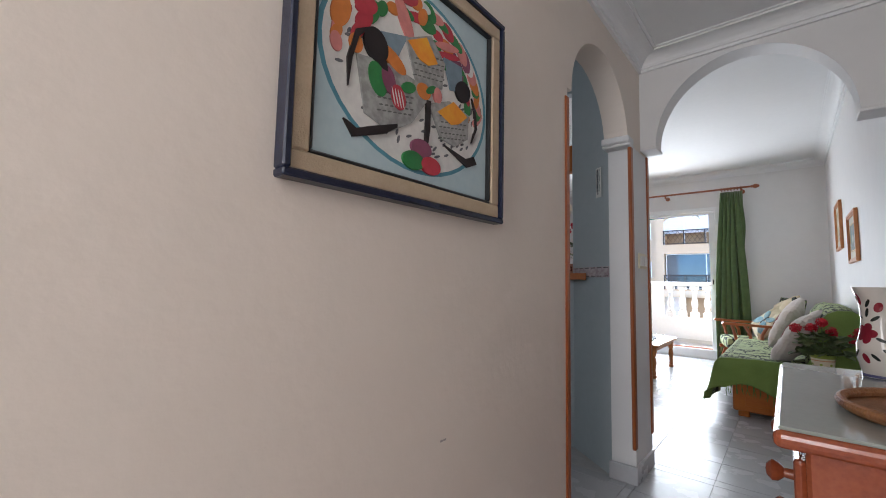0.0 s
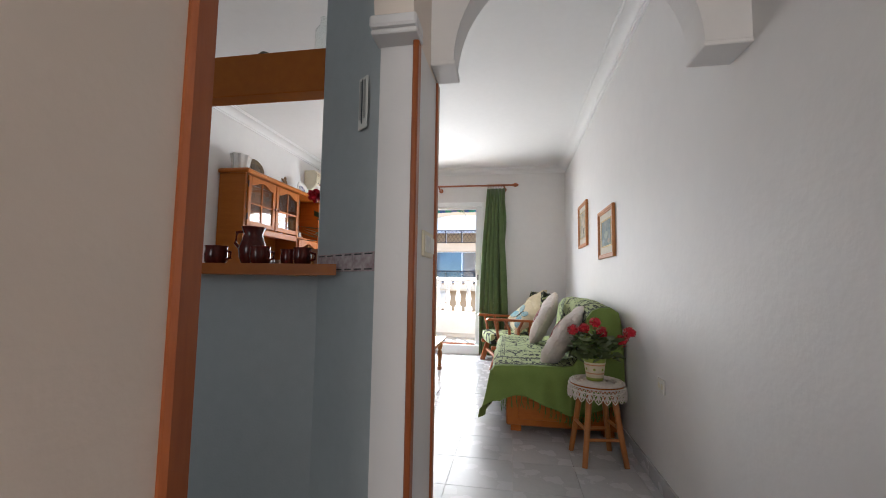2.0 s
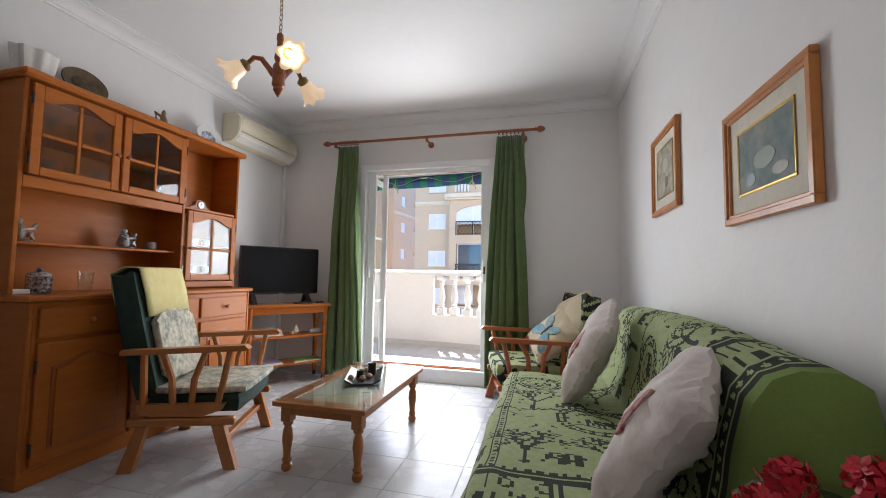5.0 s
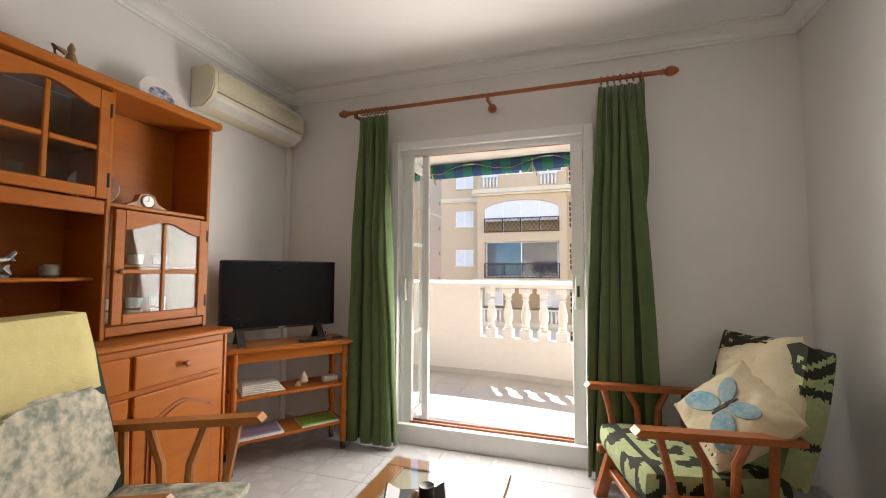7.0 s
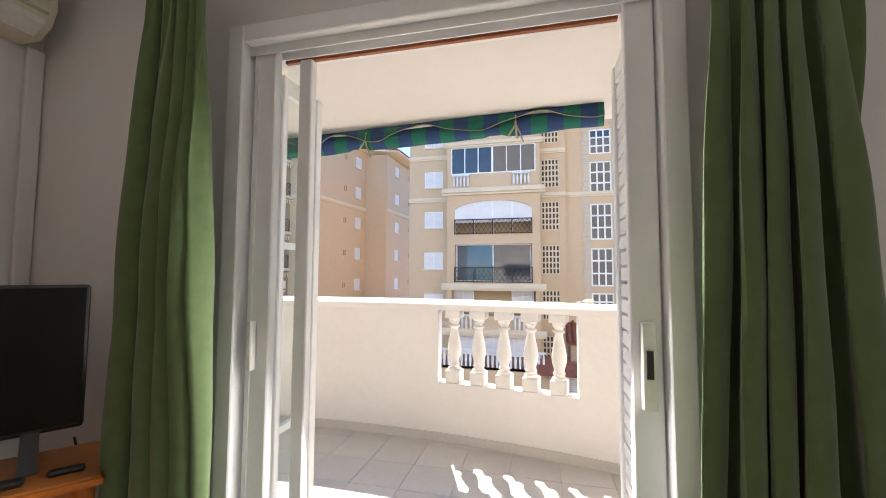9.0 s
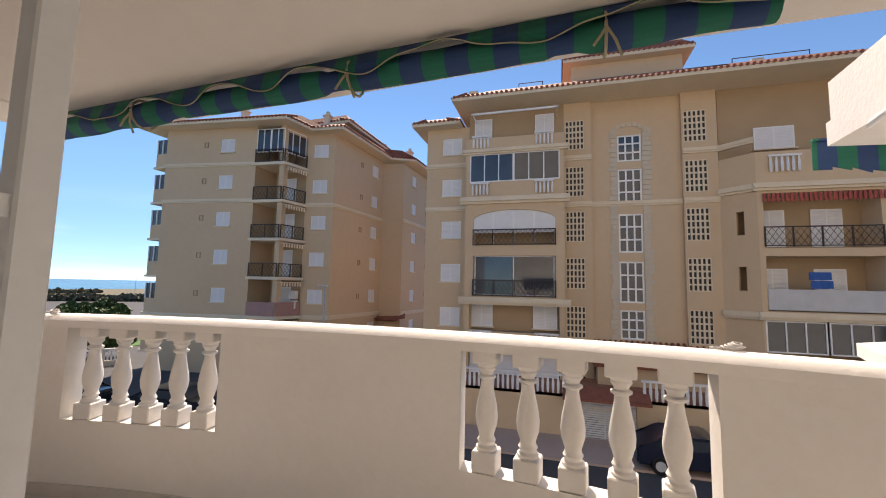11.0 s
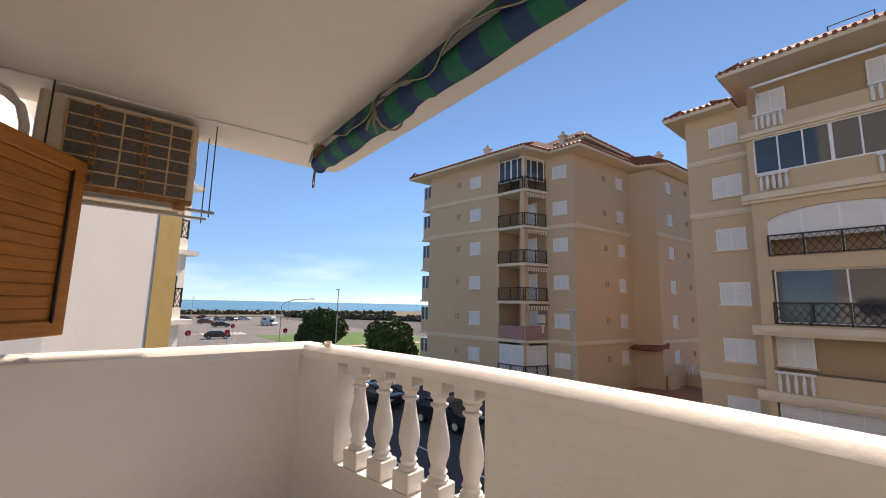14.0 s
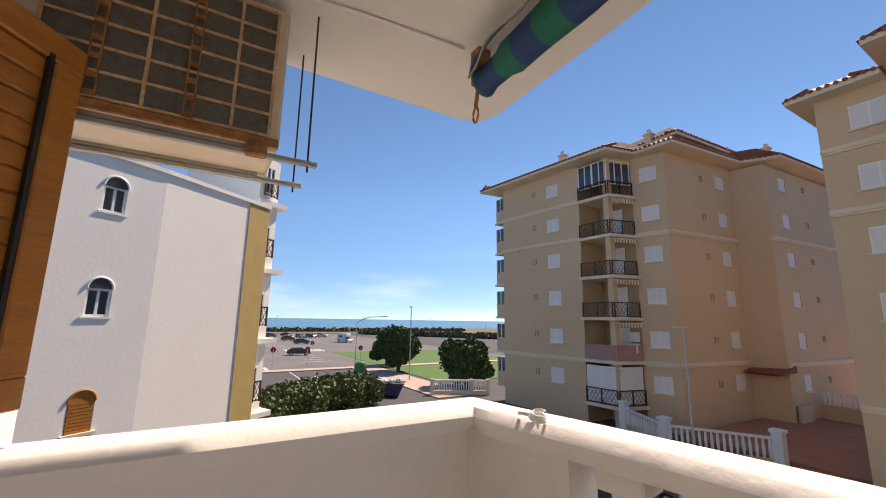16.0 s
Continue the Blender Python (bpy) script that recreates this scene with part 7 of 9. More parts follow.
def soft_box(bm, x0, x1, y0, y1, z0, z1, n=10, puff=0.25, seed=0):
    """A cushion: a box grid pulled in at its rim and crumpled a little."""
    r = bmesh.ops.create_cube(bm, size=1.0)
    es = list({e for v in r["verts"] for e in v.link_edges})
    bmesh.ops.subdivide_edges(bm, edges=es, cuts=n, use_grid_fill=True)
    for v in bm.verts:
        if v.tag:
            continue
        c = v.co * 2
        rim = max(abs(c.x), abs(c.y)) ** 4
        c.z *= 1 - puff * rim
        k = 1 - 0.06 * (c.z ** 2)
        p = Vector((c.x * k * (1 - 0.04 * c.y ** 2), c.y * k * (1 - 0.04 * c.x ** 2), c.z))
        w = noise.noise(Vector((c.x * 1.7 + seed, c.y * 1.7, c.z))) * 0.07 + abs(noise.noise(Vector((c.x * 3.5 + seed, c.y * 3.5, 9)))) * 0.06 * (1 if puff > 0.6 else 0) - (1 - abs(noise.noise(Vector((c.x * 2.6 + c.y * 1.2 + seed, c.y * 2.2 - c.x, seed)))) * 2.5) ** 3 * 0.07 * (1 if puff > 0.6 else 0)
        v.co = Vector(((x0 + x1) / 2 + p.x * (x1 - x0) / 2, (y0 + y1) / 2 + p.y * (y1 - y0) / 2, (z0 + z1) / 2 + (p.z + w * 2) * (z1 - z0) / 2))
        v.tag = True


def wooden_armchair(at, rz, wood, label, full, back=-0.2):
    t = thing("armchair", label, "armchair", at, rz)
    W = 0.29 if full else 0.315
    for s in (-1, 1):
        y = s * W
        dz = 0.0 if full else -0.045
        b = B(); prism(b, [(-0.29, 0.0), (-0.22, 0.0), (-0.16, 0.225), (-0.21, 0.225)], "y", y - 0.02, y + 0.02); part("leg", b, wood, t)
        b = B(); prism(b, [(0.22, 0.0), (0.28, 0.0), (0.21, 0.225), (0.15, 0.225)], "y", y - 0.02, y + 0.02); part("leg", b, wood, t)
        b = B(); bx(b, -0.26, 0.26, y - 0.02, y + 0.02, 0.225, 0.265, 0.006); part("runner", b, wood, t)
        b = B(); prism(b, [(-0.22, 0.335), (-0.21, 0.30), (-0.15, 0.275), (0.1, 0.27), (0.19, 0.30), (0.21, 0.335)], "y", y - 0.014, y + 0.014); part("rocker_block", b, wood, t)
        b = B(); prism(b, [(-0.30, 0.585 + dz), (0.30, 0.605 + dz), (0.32, 0.615 + dz), (0.30, 0.635 + dz), (-0.30, 0.61 + dz)], "y", y - 0.03, y + 0.03); part("armrest", b, wood, t)
        for x0, x1, bow in ((-0.19, -0.20, 0.0), (-0.05, -0.11, 0.02), (0.04, 0.10, -0.02), (0.17, 0.22, 0.0)):
            b = B(); tube(b, [(x0, y, 0.33), ((x0 + x1) / 2 + bow, y, 0.46), (x1, y, 0.60 + dz)], 0.017, 8); part("spindle", b, wood, t, smooth=True)
    for x in (-0.19, 0.19):
        b = B(); bx(b, x - 0.02, x + 0.02, -W + 0.02, W - 0.02, 0.12 if x > 0 else 0.23, 0.15 if x > 0 else 0.26, 0.004); part("stretcher", b, wood, t)
    b = B(); soft_box(b, back, 0.27, -W + 0.03, W - 0.03, 0.27, 0.37 if full else 0.40, puff=0.15)
    if not full:
        bmesh.ops.subdivide_edges(b, edges=b.edges[:], cuts=3, use_grid_fill=True)
        for f in b.faces:
            c = f.calc_center_median()
            f.material_index = 1 if noise.noise(Vector((c.x * 16, c.y * 16, c.z * 9))) > 0.1 or 0.18 < c.x < 0.21 else 0
    part("seat_cushion", b, M_DGREEN if full else M_THROW, t, smooth=True).data.materials.append(M_THROWK)
    b = B(); soft_box(b, -0.06, 0.06, -W + 0.03, W - 0.03, 0.0, 0.68 if full else 0.55, n=8, puff=0.05)
    if not full:
        bmesh.ops.subdivide_edges(b, edges=b.edges[:], cuts=3, use_grid_fill=True)
        for f in b.faces:
            c = f.calc_center_median()
            if (c.z > 0.43 and math.sin(c.y * 75) * math.sin(c.z * 90 + c.x * 60) < 0.45) or noise.noise(Vector((c.y * 14, c.z * 14, 4))) > 0.22:
                f.material_index = 1
    bc = part("back_cushion", b, M_DGREEN if full else M_THROW, t, smooth=True); bc.matrix_local = pose(back, 0, 0.345, 0, -14, 0)
    bc.data.materials.append(M_THROWK)
    if full:
        b = B(); soft_box(b, -0.17, 0.30, -W + 0.035, W - 0.035, 0.36, 0.42, puff=0.5, seed=3); part("seat_pad", b, M_PATCH, t, "cream seat pad with a dark print", True)
        b = B()
        L = [(-0.075, 0.42), (-0.085, 0.60), (-0.075, 0.69), (0.0, 0.715), (0.075, 0.69), (0.08, 0.55), (0.074, 0.42)]
        for (x0, z0), (x1, z1) in zip(L, L[1:]):
            for i in range(8):
                ya, yb = -0.21 + 0.42 * i / 8, -0.21 + 0.42 * (i + 1) / 8
                b.faces.new([b.verts.new(v) for v in ((x0, ya, z0), (x0, yb, z0), (x1, yb, z1), (x1, ya, z1))])
        bmesh.ops.remove_doubles(b, verts=b.verts[:], dist=0.001)
        ob = part("head_cloth", b, M_YELLOW2, t, "pale yellow cloth over the backrest", True); ob.matrix_local = pose(-0.2, 0, 0.345, 0, -14, 0)
        sm = ob.modifiers.new("thickness", 'SOLIDIFY'); sm.thickness = 0.006
        b = B(); soft_box(b, 0.06, 0.10, -0.2, 0.2, 0.05, 0.44, n=8, puff=0.3); ob = part("back_pad", b, M_PATCH, t, "patterned back pad", True); ob.matrix_local = pose(-0.2, 0, 0.345, 0, -14, 0)
    return t


class Drawing:
    """Black figures woven into the throw: a raster over its width s and its length y."""

    def __init__(self, s1, y0, y1, ns, ny):
        self.S, self.Y = np.meshgrid(np.linspace(0, s1, ns), np.linspace(y0, y1, ny))
        self.ink = np.zeros(self.S.shape, bool)

    def bar(self, a, c, w0, w1, on=True):
        ax, ay, cx, cy = *a, *c
        dx, dy = cx - ax, cy - ay
        k = np.clip(((self.S - ax) * dx + (self.Y - ay) * dy) / (dx * dx + dy * dy + 1e-9), 0, 1)
        self.ink[np.hypot(self.S - ax - dx * k, self.Y - ay - dy * k) < w0 + (w1 - w0) * k] = on

    def ellipse(self, s, y, rs, ry, on=True, hollow=0.0):
        q = np.hypot((self.S - s) / rs, (self.Y - y) / ry)
        self.ink[(q < 1) & (q > hollow)] = on

    def box(self, s0, s1, y0, y1, on=True):
        self.ink[(self.S > s0) & (self.S < s1) & (self.Y > y0) & (self.Y < y1)] = on

    def tree(self, s, y, h, rng, a=math.pi / 2, w=0.011, depth=5):
        c = (s + h * 0.36 * math.cos(a), y + h * 0.36 * math.sin(a))
        self.bar((s, y), c, w, w * 0.72)
        if depth > 0:
            for k in range(3 if depth in (4, 5) else 2):
                self.tree(*c, h * rng.uniform(0.62, 0.8), rng, a + rng.uniform(0.25, 0.85) * (-1, 1, 0.2)[k], w * 0.7, depth - 1)

    def elephant(self, s, y, k, on, d=1):
        for args in ((0, 0.085, 0.085, 0.05), (d * 0.085, 0.10, 0.045, 0.042)):
            self.ellipse(s + args[0] * k, y + args[1] * k, args[2] * k, args[3] * k, on)
        for q in (-0.06, -0.025, 0.025, 0.06):
            self.bar((s + q * k, y + 0.07 * k), (s + q * k, y), 0.014 * k, 0.013 * k, on)
        self.bar((s + d * 0.12 * k, y + 0.09 * k), (s + d * 0.15 * k, y + 0.02 * k), 0.014 * k, 0.008 * k, on)
        self.ellipse(s + d * 0.065 * k, y + 0.10 * k, 0.022 * k, 0.03 * k, not on, 0.6)
        for q in (-0.05, -0.02, 0.01):
            self.bar((s + q * k, y + 0.06 * k), (s + q * k, y + 0.125 * k), 0.004 * k, 0.004 * k, not on)


wooden_armchair((-2.15, 5.345, 0), 21, M_CHWOOD, "wooden armchair with dark green cushions and a yellow cloth", True)

# ---------------- sofa with its throw ----------------
so = thing("sofa", "pine-based sofa along the wall under a throw", "sofa", (0, 0, 0))
b = B(); bx(b, -0.36, 0.36, 4.31, 5.82, 0.045, 0.26, 0.01); part("base", b, M_PINEY, so)
for y in (4.34, 5.72):
    for x in (-0.33, 0.27):
        b = B(); bx(b, x, x + 0.07, y, y + 0.07, 0, 0.05, 0.004); part("foot", b, M_PINE, so)
b = B(); bx(b, -0.28, 0.25, 4.302, 4.312, 0.09, 0.22, 0.004); part("end_panel", b, M_PINE, so)
b = B(); soft_box(b, -0.43, 0.16, 4.325, 5.83, 0.25, 0.41, puff=0.1); part("seat_cushion", b, M_DGREEN, so, smooth=True)
b = B(); soft_box(b, 0.20, 0.355, 4.40, 5.80, 0.35, 0.74, puff=0.05); part("back_cushion", b, M_DGREEN, so, smooth=True)
b = B(); bx(b, 0.352, 0.392, 4.42, 5.83, 0.2, 0.69, 0.01); part("back_frame", b, M_PINE, so)

th = thing("sofa_throw", "green throw with black tree and elephant figures over the sofa", "throw")
SEC = [(-0.485, 0.12), (-0.48, 0.20), (-0.475, 0.30), (-0.465, 0.39), (-0.435, 0.435), (-0.38, 0.447), (-0.25, 0.447), (-0.1, 0.445), (0.02, 0.446), (0.08, 0.46), (0.115, 0.52), (0.135, 0.60), (0.15, 0.70), (0.165, 0.79), (0.20, 0.845), (0.25, 0.865), (0.32, 0.86), (0.365, 0.83), (0.385, 0.74)]


def sec_at(u):
    f = u * (len(SEC) - 1)
    i = min(int(f), len(SEC) - 2)
    k = f - i
    return SEC[i][0] * (1 - k) + SEC[i + 1][0] * k, SEC[i][1] * (1 - k) + SEC[i + 1][1] * k


b = B()
NU, NV, NE = 210, 210, 16
rows_ = []
for j in range(-NE, NV + 1):
    row = []
    for i in range(NU + 1):
        u = i / NU
        x, z = sec_at(u)
        y = 4.30 + 1.54 * max(j, 0) / NV
        if z > 0.5:
            z -= 0.02 * math.exp(-(y - 4.30) * 1.6) * (z - 0.45) / 0.42 - 0.02 * math.sin((y - 4.3) * 2.2)
        w = noise.noise(Vector((x * 5, y * 3.2, z * 5)))
        z += 0.012 * w + 0.006 * noise.noise(Vector((x * 11 + y * 9, y * 4, 5)))
        x += 0.010 * noise.noise(Vector((y * 4, z * 6, 3)))
        if u < 0.2:
            x += 0.018 * math.sin(y * 17 + 2 * noise.noise(Vector((y * 2, 0, 0)))) * (0.2 - u) / 0.2
            if u < 0.04:
                z += 0.03 * noise.noise(Vector((y * 3, 7, 0)))
        if j < 0:
            k = -j / NE
            low = 0.21 - 0.05 * math.sin(x * 9 + 1) - 0.12 * max(0.0, -x - 0.3)
            z = z + (min(low, z) - z) * k
            y = 4.30 - 0.02 * math.sin(min(1, k * 3) * math.pi / 2) - 0.022 * k * (1 + math.sin(x * 26 + 1.5 * math.sin(x * 9))) * 0.8 - 0.03 * k
            if x < -0.4:
                x -= 0.04 * k
        row.append(b.verts.new((x, y, z)))
    rows_.append(row)
# arc length over the section, so that the figures keep their shape
arc = [0.0]
for i in range(NU):
    (xa, za), (xb, zb) = sec_at(i / NU), sec_at((i + 1) / NU)
    arc.append(arc[-1] + math.hypot(xb - xa, zb - za))
NS = 360
dr = Drawing(arc[-1], 4.30, 5.84, NS, NV)
rng = random.Random(11)
edge0 = 0.34
for s0, y0, h in ((edge0 + 0.12, 4.66, 0.26), (edge0 + 0.40, 4.68, 0.22), (1.02, 4.70, 0.26), (1.24, 4.66, 0.24), (edge0 + 0.14, 5.20, 0.28), (edge0 + 0.42, 5.34, 0.24), (1.10, 5.26, 0.28), (0.14, 4.7, 0.26), (0.14, 5.25, 0.26), (1.40, 5.1, 0.24)):
    dr.tree(s0, y0, h, rng)
    dr.elephant(s0 + 0.14, y0 + 0.01, 0.55, True, rng.choice((-1, 1)))
for s0, y0, r in ((0.72, 5.08, 0.15), (1.06, 5.06, 0.12), (0.5, 5.62, 0.12), (1.2, 5.62, 0.12)):
    dr.ellipse(s0, y0, r, r, False)
    for q in (1.0, 0.82, 0.5):
        dr.ellipse(s0, y0, r * q, r * q, True, 0.9 if q < 1 else 0.93)
    for q in range(18):
        c, d = math.cos(q * math.pi / 9), math.sin(q * math.pi / 9)
        dr.bar((s0 + c * r * 0.85, y0 + d * r * 0.85), (s0 + c * r * 0.95, y0 + d * r * 0.95), 0.006, 0.006)
    dr.elephant(s0, y0 - r * 0.35, r * 3.2, True)
for k in range(420):
    s0, y0, a = rng.uniform(0.02, 1.5), rng.uniform(4.64, 5.8), rng.uniform(0, 3.14)
    if noise.noise(Vector((s0 * 5, y0 * 5, 8))) > -0.05:
        h = rng.uniform(0.012, 0.035)
        dr.bar((s0, y0), (s0 + h * math.cos(a), y0 + h * math.sin(a)), 0.005, 0.003)
for y0 in (5.18, 5.56):
    for k in range(40):
        s0 = k * 0.04
        dr.bar((s0, y0), (s0 + 0.03, y0 + 0.022 * math.sin(k * 1.7)), 0.007, 0.005)
# near border: black ground with green elephants, dotted lines either side
dr.box(0, 9, 4.335, 4.60)
dr.box(0, 9, 4.355, 4.362, False); dr.box(0, 9, 4.40, 4.405, False); dr.box(0, 9, 4.578, 4.584, False)
for i in range(46):
    dr.ellipse(0.02 + i * 0.036, 4.38, 0.009, 0.009, False)
    dr.box(i * 0.036, i * 0.036 + 0.016, 4.60, 4.612)
for i in range(7):
    dr.elephant(0.12 + i * 0.235, 4.415, 1.0, False, 1 if i % 2 else -1)
    dr.ellipse(0.235 + i * 0.235, 4.55, 0.02, 0.012, False)
# border along the front edge and the top of the back
for s0 in (0.02, edge0 + 0.005, arc[-1] - 0.10):
    dr.box(s0, s0 + 0.006, 4.6, 9); dr.box(s0 + 0.03, s0 + 0.035, 4.6, 9)
    for i in range(50):
        dr.box(s0 + 0.01, s0 + 0.026, 4.61 + i * 0.025, 4.622 + i * 0.025)
for j, (p, q) in enumerate(zip(rows_, rows_[1:])):
    for i in range(NU):
        f = b.faces.new((p[i], p[i + 1], q[i + 1], q[i]))
        v = j - NE
        if v < 0 or 4.30 + 1.54 * v / NV < 4.335:
            f.material_index = 2
        elif dr.ink[min(v, NV - 1), min(NS - 1, int((arc[i] + arc[i + 1]) / 2 / arc[-1] * NS))]:
            f.material_index = 1
ob = part("cloth", b, M_THROW, th, smooth=True)
ob.data.materials.append(M_THROWK); ob.data.materials.append(M_THROWP)
sm = ob.modifiers.new("thickness", 'SOLIDIFY'); sm.thickness = 0.005
b = B()
for i in range(0, NU + 1):
    v0 = (sec_at(i / NU)[0], 0, 0)
    x = v0[0]
    if -0.40 < x < 0.30 and i % 3 == 0:
        low = 0.21 - 0.05 * math.sin(x * 9 + 1) - 0.12 * max(0.0, -x - 0.3)
        for d in (0.0, 0.006):
            tube(b, [(x + d, 4.235, low + 0.005), (x + d + random.uniform(-0.008, 0.008), 4.23, low - 0.03), (x + d + random.uniform(-0.012, 0.012), 4.235, low - random.uniform(0.05, 0.075))], 0.0025, 4)
tagged(part("fringe", b, mat("green_fringe", (0.10, 0.19, 0.035), rough=0.95), th), kind="stuff")


FACE = {}


def swell(x, y):
    """Height of the cushion's upper face."""
    cx, cy = x / FACE["size"][0] * 2.13, y / FACE["size"][1] * 2.13
    w = noise.noise(Vector((cx * 1.7 + FACE["seed"], cy * 1.7, 1))) * 0.07 + abs(noise.noise(Vector((cx * 3.5 + FACE["seed"], cy * 3.5, 9)))) * 0.06
    return (1 - 0.85 * max(abs(cx), abs(cy)) ** 4 + w * 2) * FACE["thick"] / 2


def cushion(at, m, size, thick, material, label, motif=None):
    t = thing("cushion", label, "cushion", at)
    FACE.update(size=size, thick=thick, seed=at[1] * 7)
    t.matrix_world = Matrix.Translation(at) @ m
    b = B(); soft_box(b, -size[0] / 2, size[0] / 2, -size[1] / 2, size[1] / 2, -thick / 2, thick / 2, n=26, puff=0.85, seed=at[1] * 7); part("cover", b, material, t, smooth=True)
    if motif:
        motif(t)
    return t


M_CUSH = mat("greyish_white_cotton", (0.66, 0.60, 0.56), (0.54, 0.48, 0.45), rough=0.95, scale=9, detail=60, bump=0.55, bscale=14)
M_CUSHC = mat("cream_cotton", (0.60, 0.52, 0.36), (0.54, 0.46, 0.31), rough=0.95, scale=8, detail=80, bump=0.2, bscale=30)
M_REDP = mat("red_print", (0.30, 0.06, 0.06), (0.45, 0.30, 0.27), rough=0.95, scale=35, wear=0.4)
M_BFLY = mat("blue_print", (0.13, 0.30, 0.38), (0.34, 0.42, 0.40), rough=0.95, scale=14)
M_INK = mat("ink_print", (0.08, 0.07, 0.07), rough=0.95)


def patch(t, outline, z, material, name):
    b = B()
    cx, cy = sum(p[0] for p in outline) / len(outline), sum(p[1] for p in outline) / len(outline)
    mid = b.verts.new((cx, cy, swell(cx, cy) + 0.004))
    rings = []
    for f in (0.35, 0.7, 1.0):
        rings.append([b.verts.new((cx + (x - cx) * f, cy + (y - cy) * f, swell(cx + (x - cx) * f, cy + (y - cy) * f) + 0.004)) for x, y in outline])
    rings.append([b.verts.new((x, y, swell(x, y) - 0.004)) for x, y in outline])
    n = len(outline)
    for i in range(n):
        b.faces.new((mid, rings[0][i], rings[0][(i + 1) % n]))
        for p, q in zip(rings, rings[1:]):
            b.faces.new((p[i], q[i], q[(i + 1) % n], p[(i + 1) % n]))
    part(name, b, material, t)


def oval(cx, cy, rx, ry, n=18, rot=0.0):
    return [(cx + rx * math.cos(a) * math.cos(rot) - ry * math.sin(a) * math.sin(rot), cy + rx * math.cos(a) * math.sin(rot) + ry * math.sin(a) * math.cos(rot)) for a in [2 * math.pi * i / n for i in range(n)]]


def rose(t):
    patch(t, oval(0.02, -0.06, 0.085, 0.035), 0.088, M_REDP, "red_motif")


for at, tilt, turn, spin in (((0.06, 4.53, 0.635), -57, -16, -14), ((-0.02, 5.40, 0.675), -64, -4, -20)):
    m = Euler((0, radians(tilt), radians(turn))).to_matrix().to_4x4() @ Euler((0, 0, radians(spin))).to_matrix().to_4x4()
    cushion(at, m, (0.43, 0.41), 0.15, M_CUSH, "greyish white cushion with a red motif on the sofa", rose)

# armchair beyond the sofa with cushions
fa2 = wooden_armchair((-0.375, 6.545, 0), 194, mat("reddish_beech", (0.42, 0.13, 0.04), (0.32, 0.09, 0.03), rough=0.3, scale=5, detail=30, stretch=(1, 6, 6)), "wooden armchair under a green patterned throw", False, -0.30)


def butterfly(t):
    for s in (-1, 1):
        patch(t, oval(0.082 * s, 0.062, 0.085, 0.046, 18, 0.65 * s), 0.055, M_BFLY, "upper_wing")
        patch(t, oval(0.058 * s, -0.052, 0.06, 0.034, 18, -0.7 * s), 0.055, M_BFLY, "lower_wing")
    patch(t, oval(0, 0.0, 0.008, 0.06), 0.06, M_INK, "insect_body")
    for k in range(5):
        patch(t, [(-0.17 + 0.02 * k, 0.155 + 0.01 * (k % 2)), (-0.16 + 0.02 * k, 0.17), (-0.158 + 0.02 * k, 0.168), (-0.165 + 0.02 * k, 0.15)], 0.045, M_INK, "script_mark")


cushion((-0.18, 6.46, 0.585), Euler((0, radians(-52), radians(38))).to_matrix().to_4x4() @ Euler((0, 0, radians(55))).to_matrix().to_4x4(), (0.38, 0.38), 0.13, M_CUSHC, "cream cushion with a blue butterfly print", butterfly)
cushion((-0.06, 6.56, 0.69), Euler((0, radians(-62), radians(22))).to_matrix().to_4x4() @ Euler((0, 0, radians(20))).to_matrix().to_4x4(), (0.42, 0.42), 0.13, M_CUSHC, "cream cushion behind the butterfly cushion")

# ---------------- stool and geranium ----------------
SX, SY = 0.165, 4.00
stl = thing("stool", "round wooden stool with splayed legs", "stool", (SX, SY, 0), 10)
b = B(); lathe(b, [(0.13, 0.405), (0.145, 0.41), (0.148, 0.425), (0.14, 0.435), (0.0001, 0.437)], 28); part("seat", b, M_PINE, stl, smooth=True)
for k in range(4):
    a = radians(45 + 90 * k)
    b = B(); tube(b, [(0.165 * math.cos(a), 0.165 * math.sin(a), 0), (0.135 * math.cos(a), 0.135 * math.sin(a), 0.16), (0.095 * math.cos(a), 0.095 * math.sin(a), 0.41)], 0.015, 10, 0.018); part("leg", b, M_CHWOOD, stl, smooth=True)
    a2 = a + radians(90)
    b = B(); rod(b, (0.138 * math.cos(a), 0.138 * math.sin(a), 0.14 + 0.05 * (k % 2)), (0.138 * math.cos(a2), 0.138 * math.sin(a2), 0.14 + 0.05 * (k % 2)), 0.009); part("stretcher", b, M_CHWOOD, stl)
M_LACE = mat("crochet_cotton", (0.70, 0.64, 0.57), (0.62, 0.55, 0.48), rough=0.95, scale=60, detail=200, bump=0.5, bscale=250)
dl = thing("crochet_cover", "cream crochet doily draped over the stool", "doily", (SX, SY, 0.437))
for r in (0.03, 0.055, 0.085, 0.105, 0.125, 0.145):
    b = B(); tube(b, [(r * math.cos(a), r * math.sin(a), 0.004) for a in [2 * math.pi * i / 40 for i in range(41)]], 0.0042, 6); part("crochet_ring", b, M_LACE, dl, smooth=True)
b = B()
for k in range(24):
    a = 2 * math.pi * k / 24
    tube(b, [(0.03 * math.cos(a), 0.03 * math.sin(a), 0.003), (0.145 * math.cos(a), 0.145 * math.sin(a), 0.003)], 0.0022, 5)
    tube(b, [(0.105 * math.cos(a), 0.105 * math.sin(a), 0.004), (0.125 * math.cos(a + 0.13), 0.125 * math.sin(a + 0.13), 0.004), (0.147 * math.cos(a), 0.147 * math.sin(a), 0.002)], 0.003, 5)
tagged(part("crochet_mesh", b, M_LACE, dl), kind="stuff")
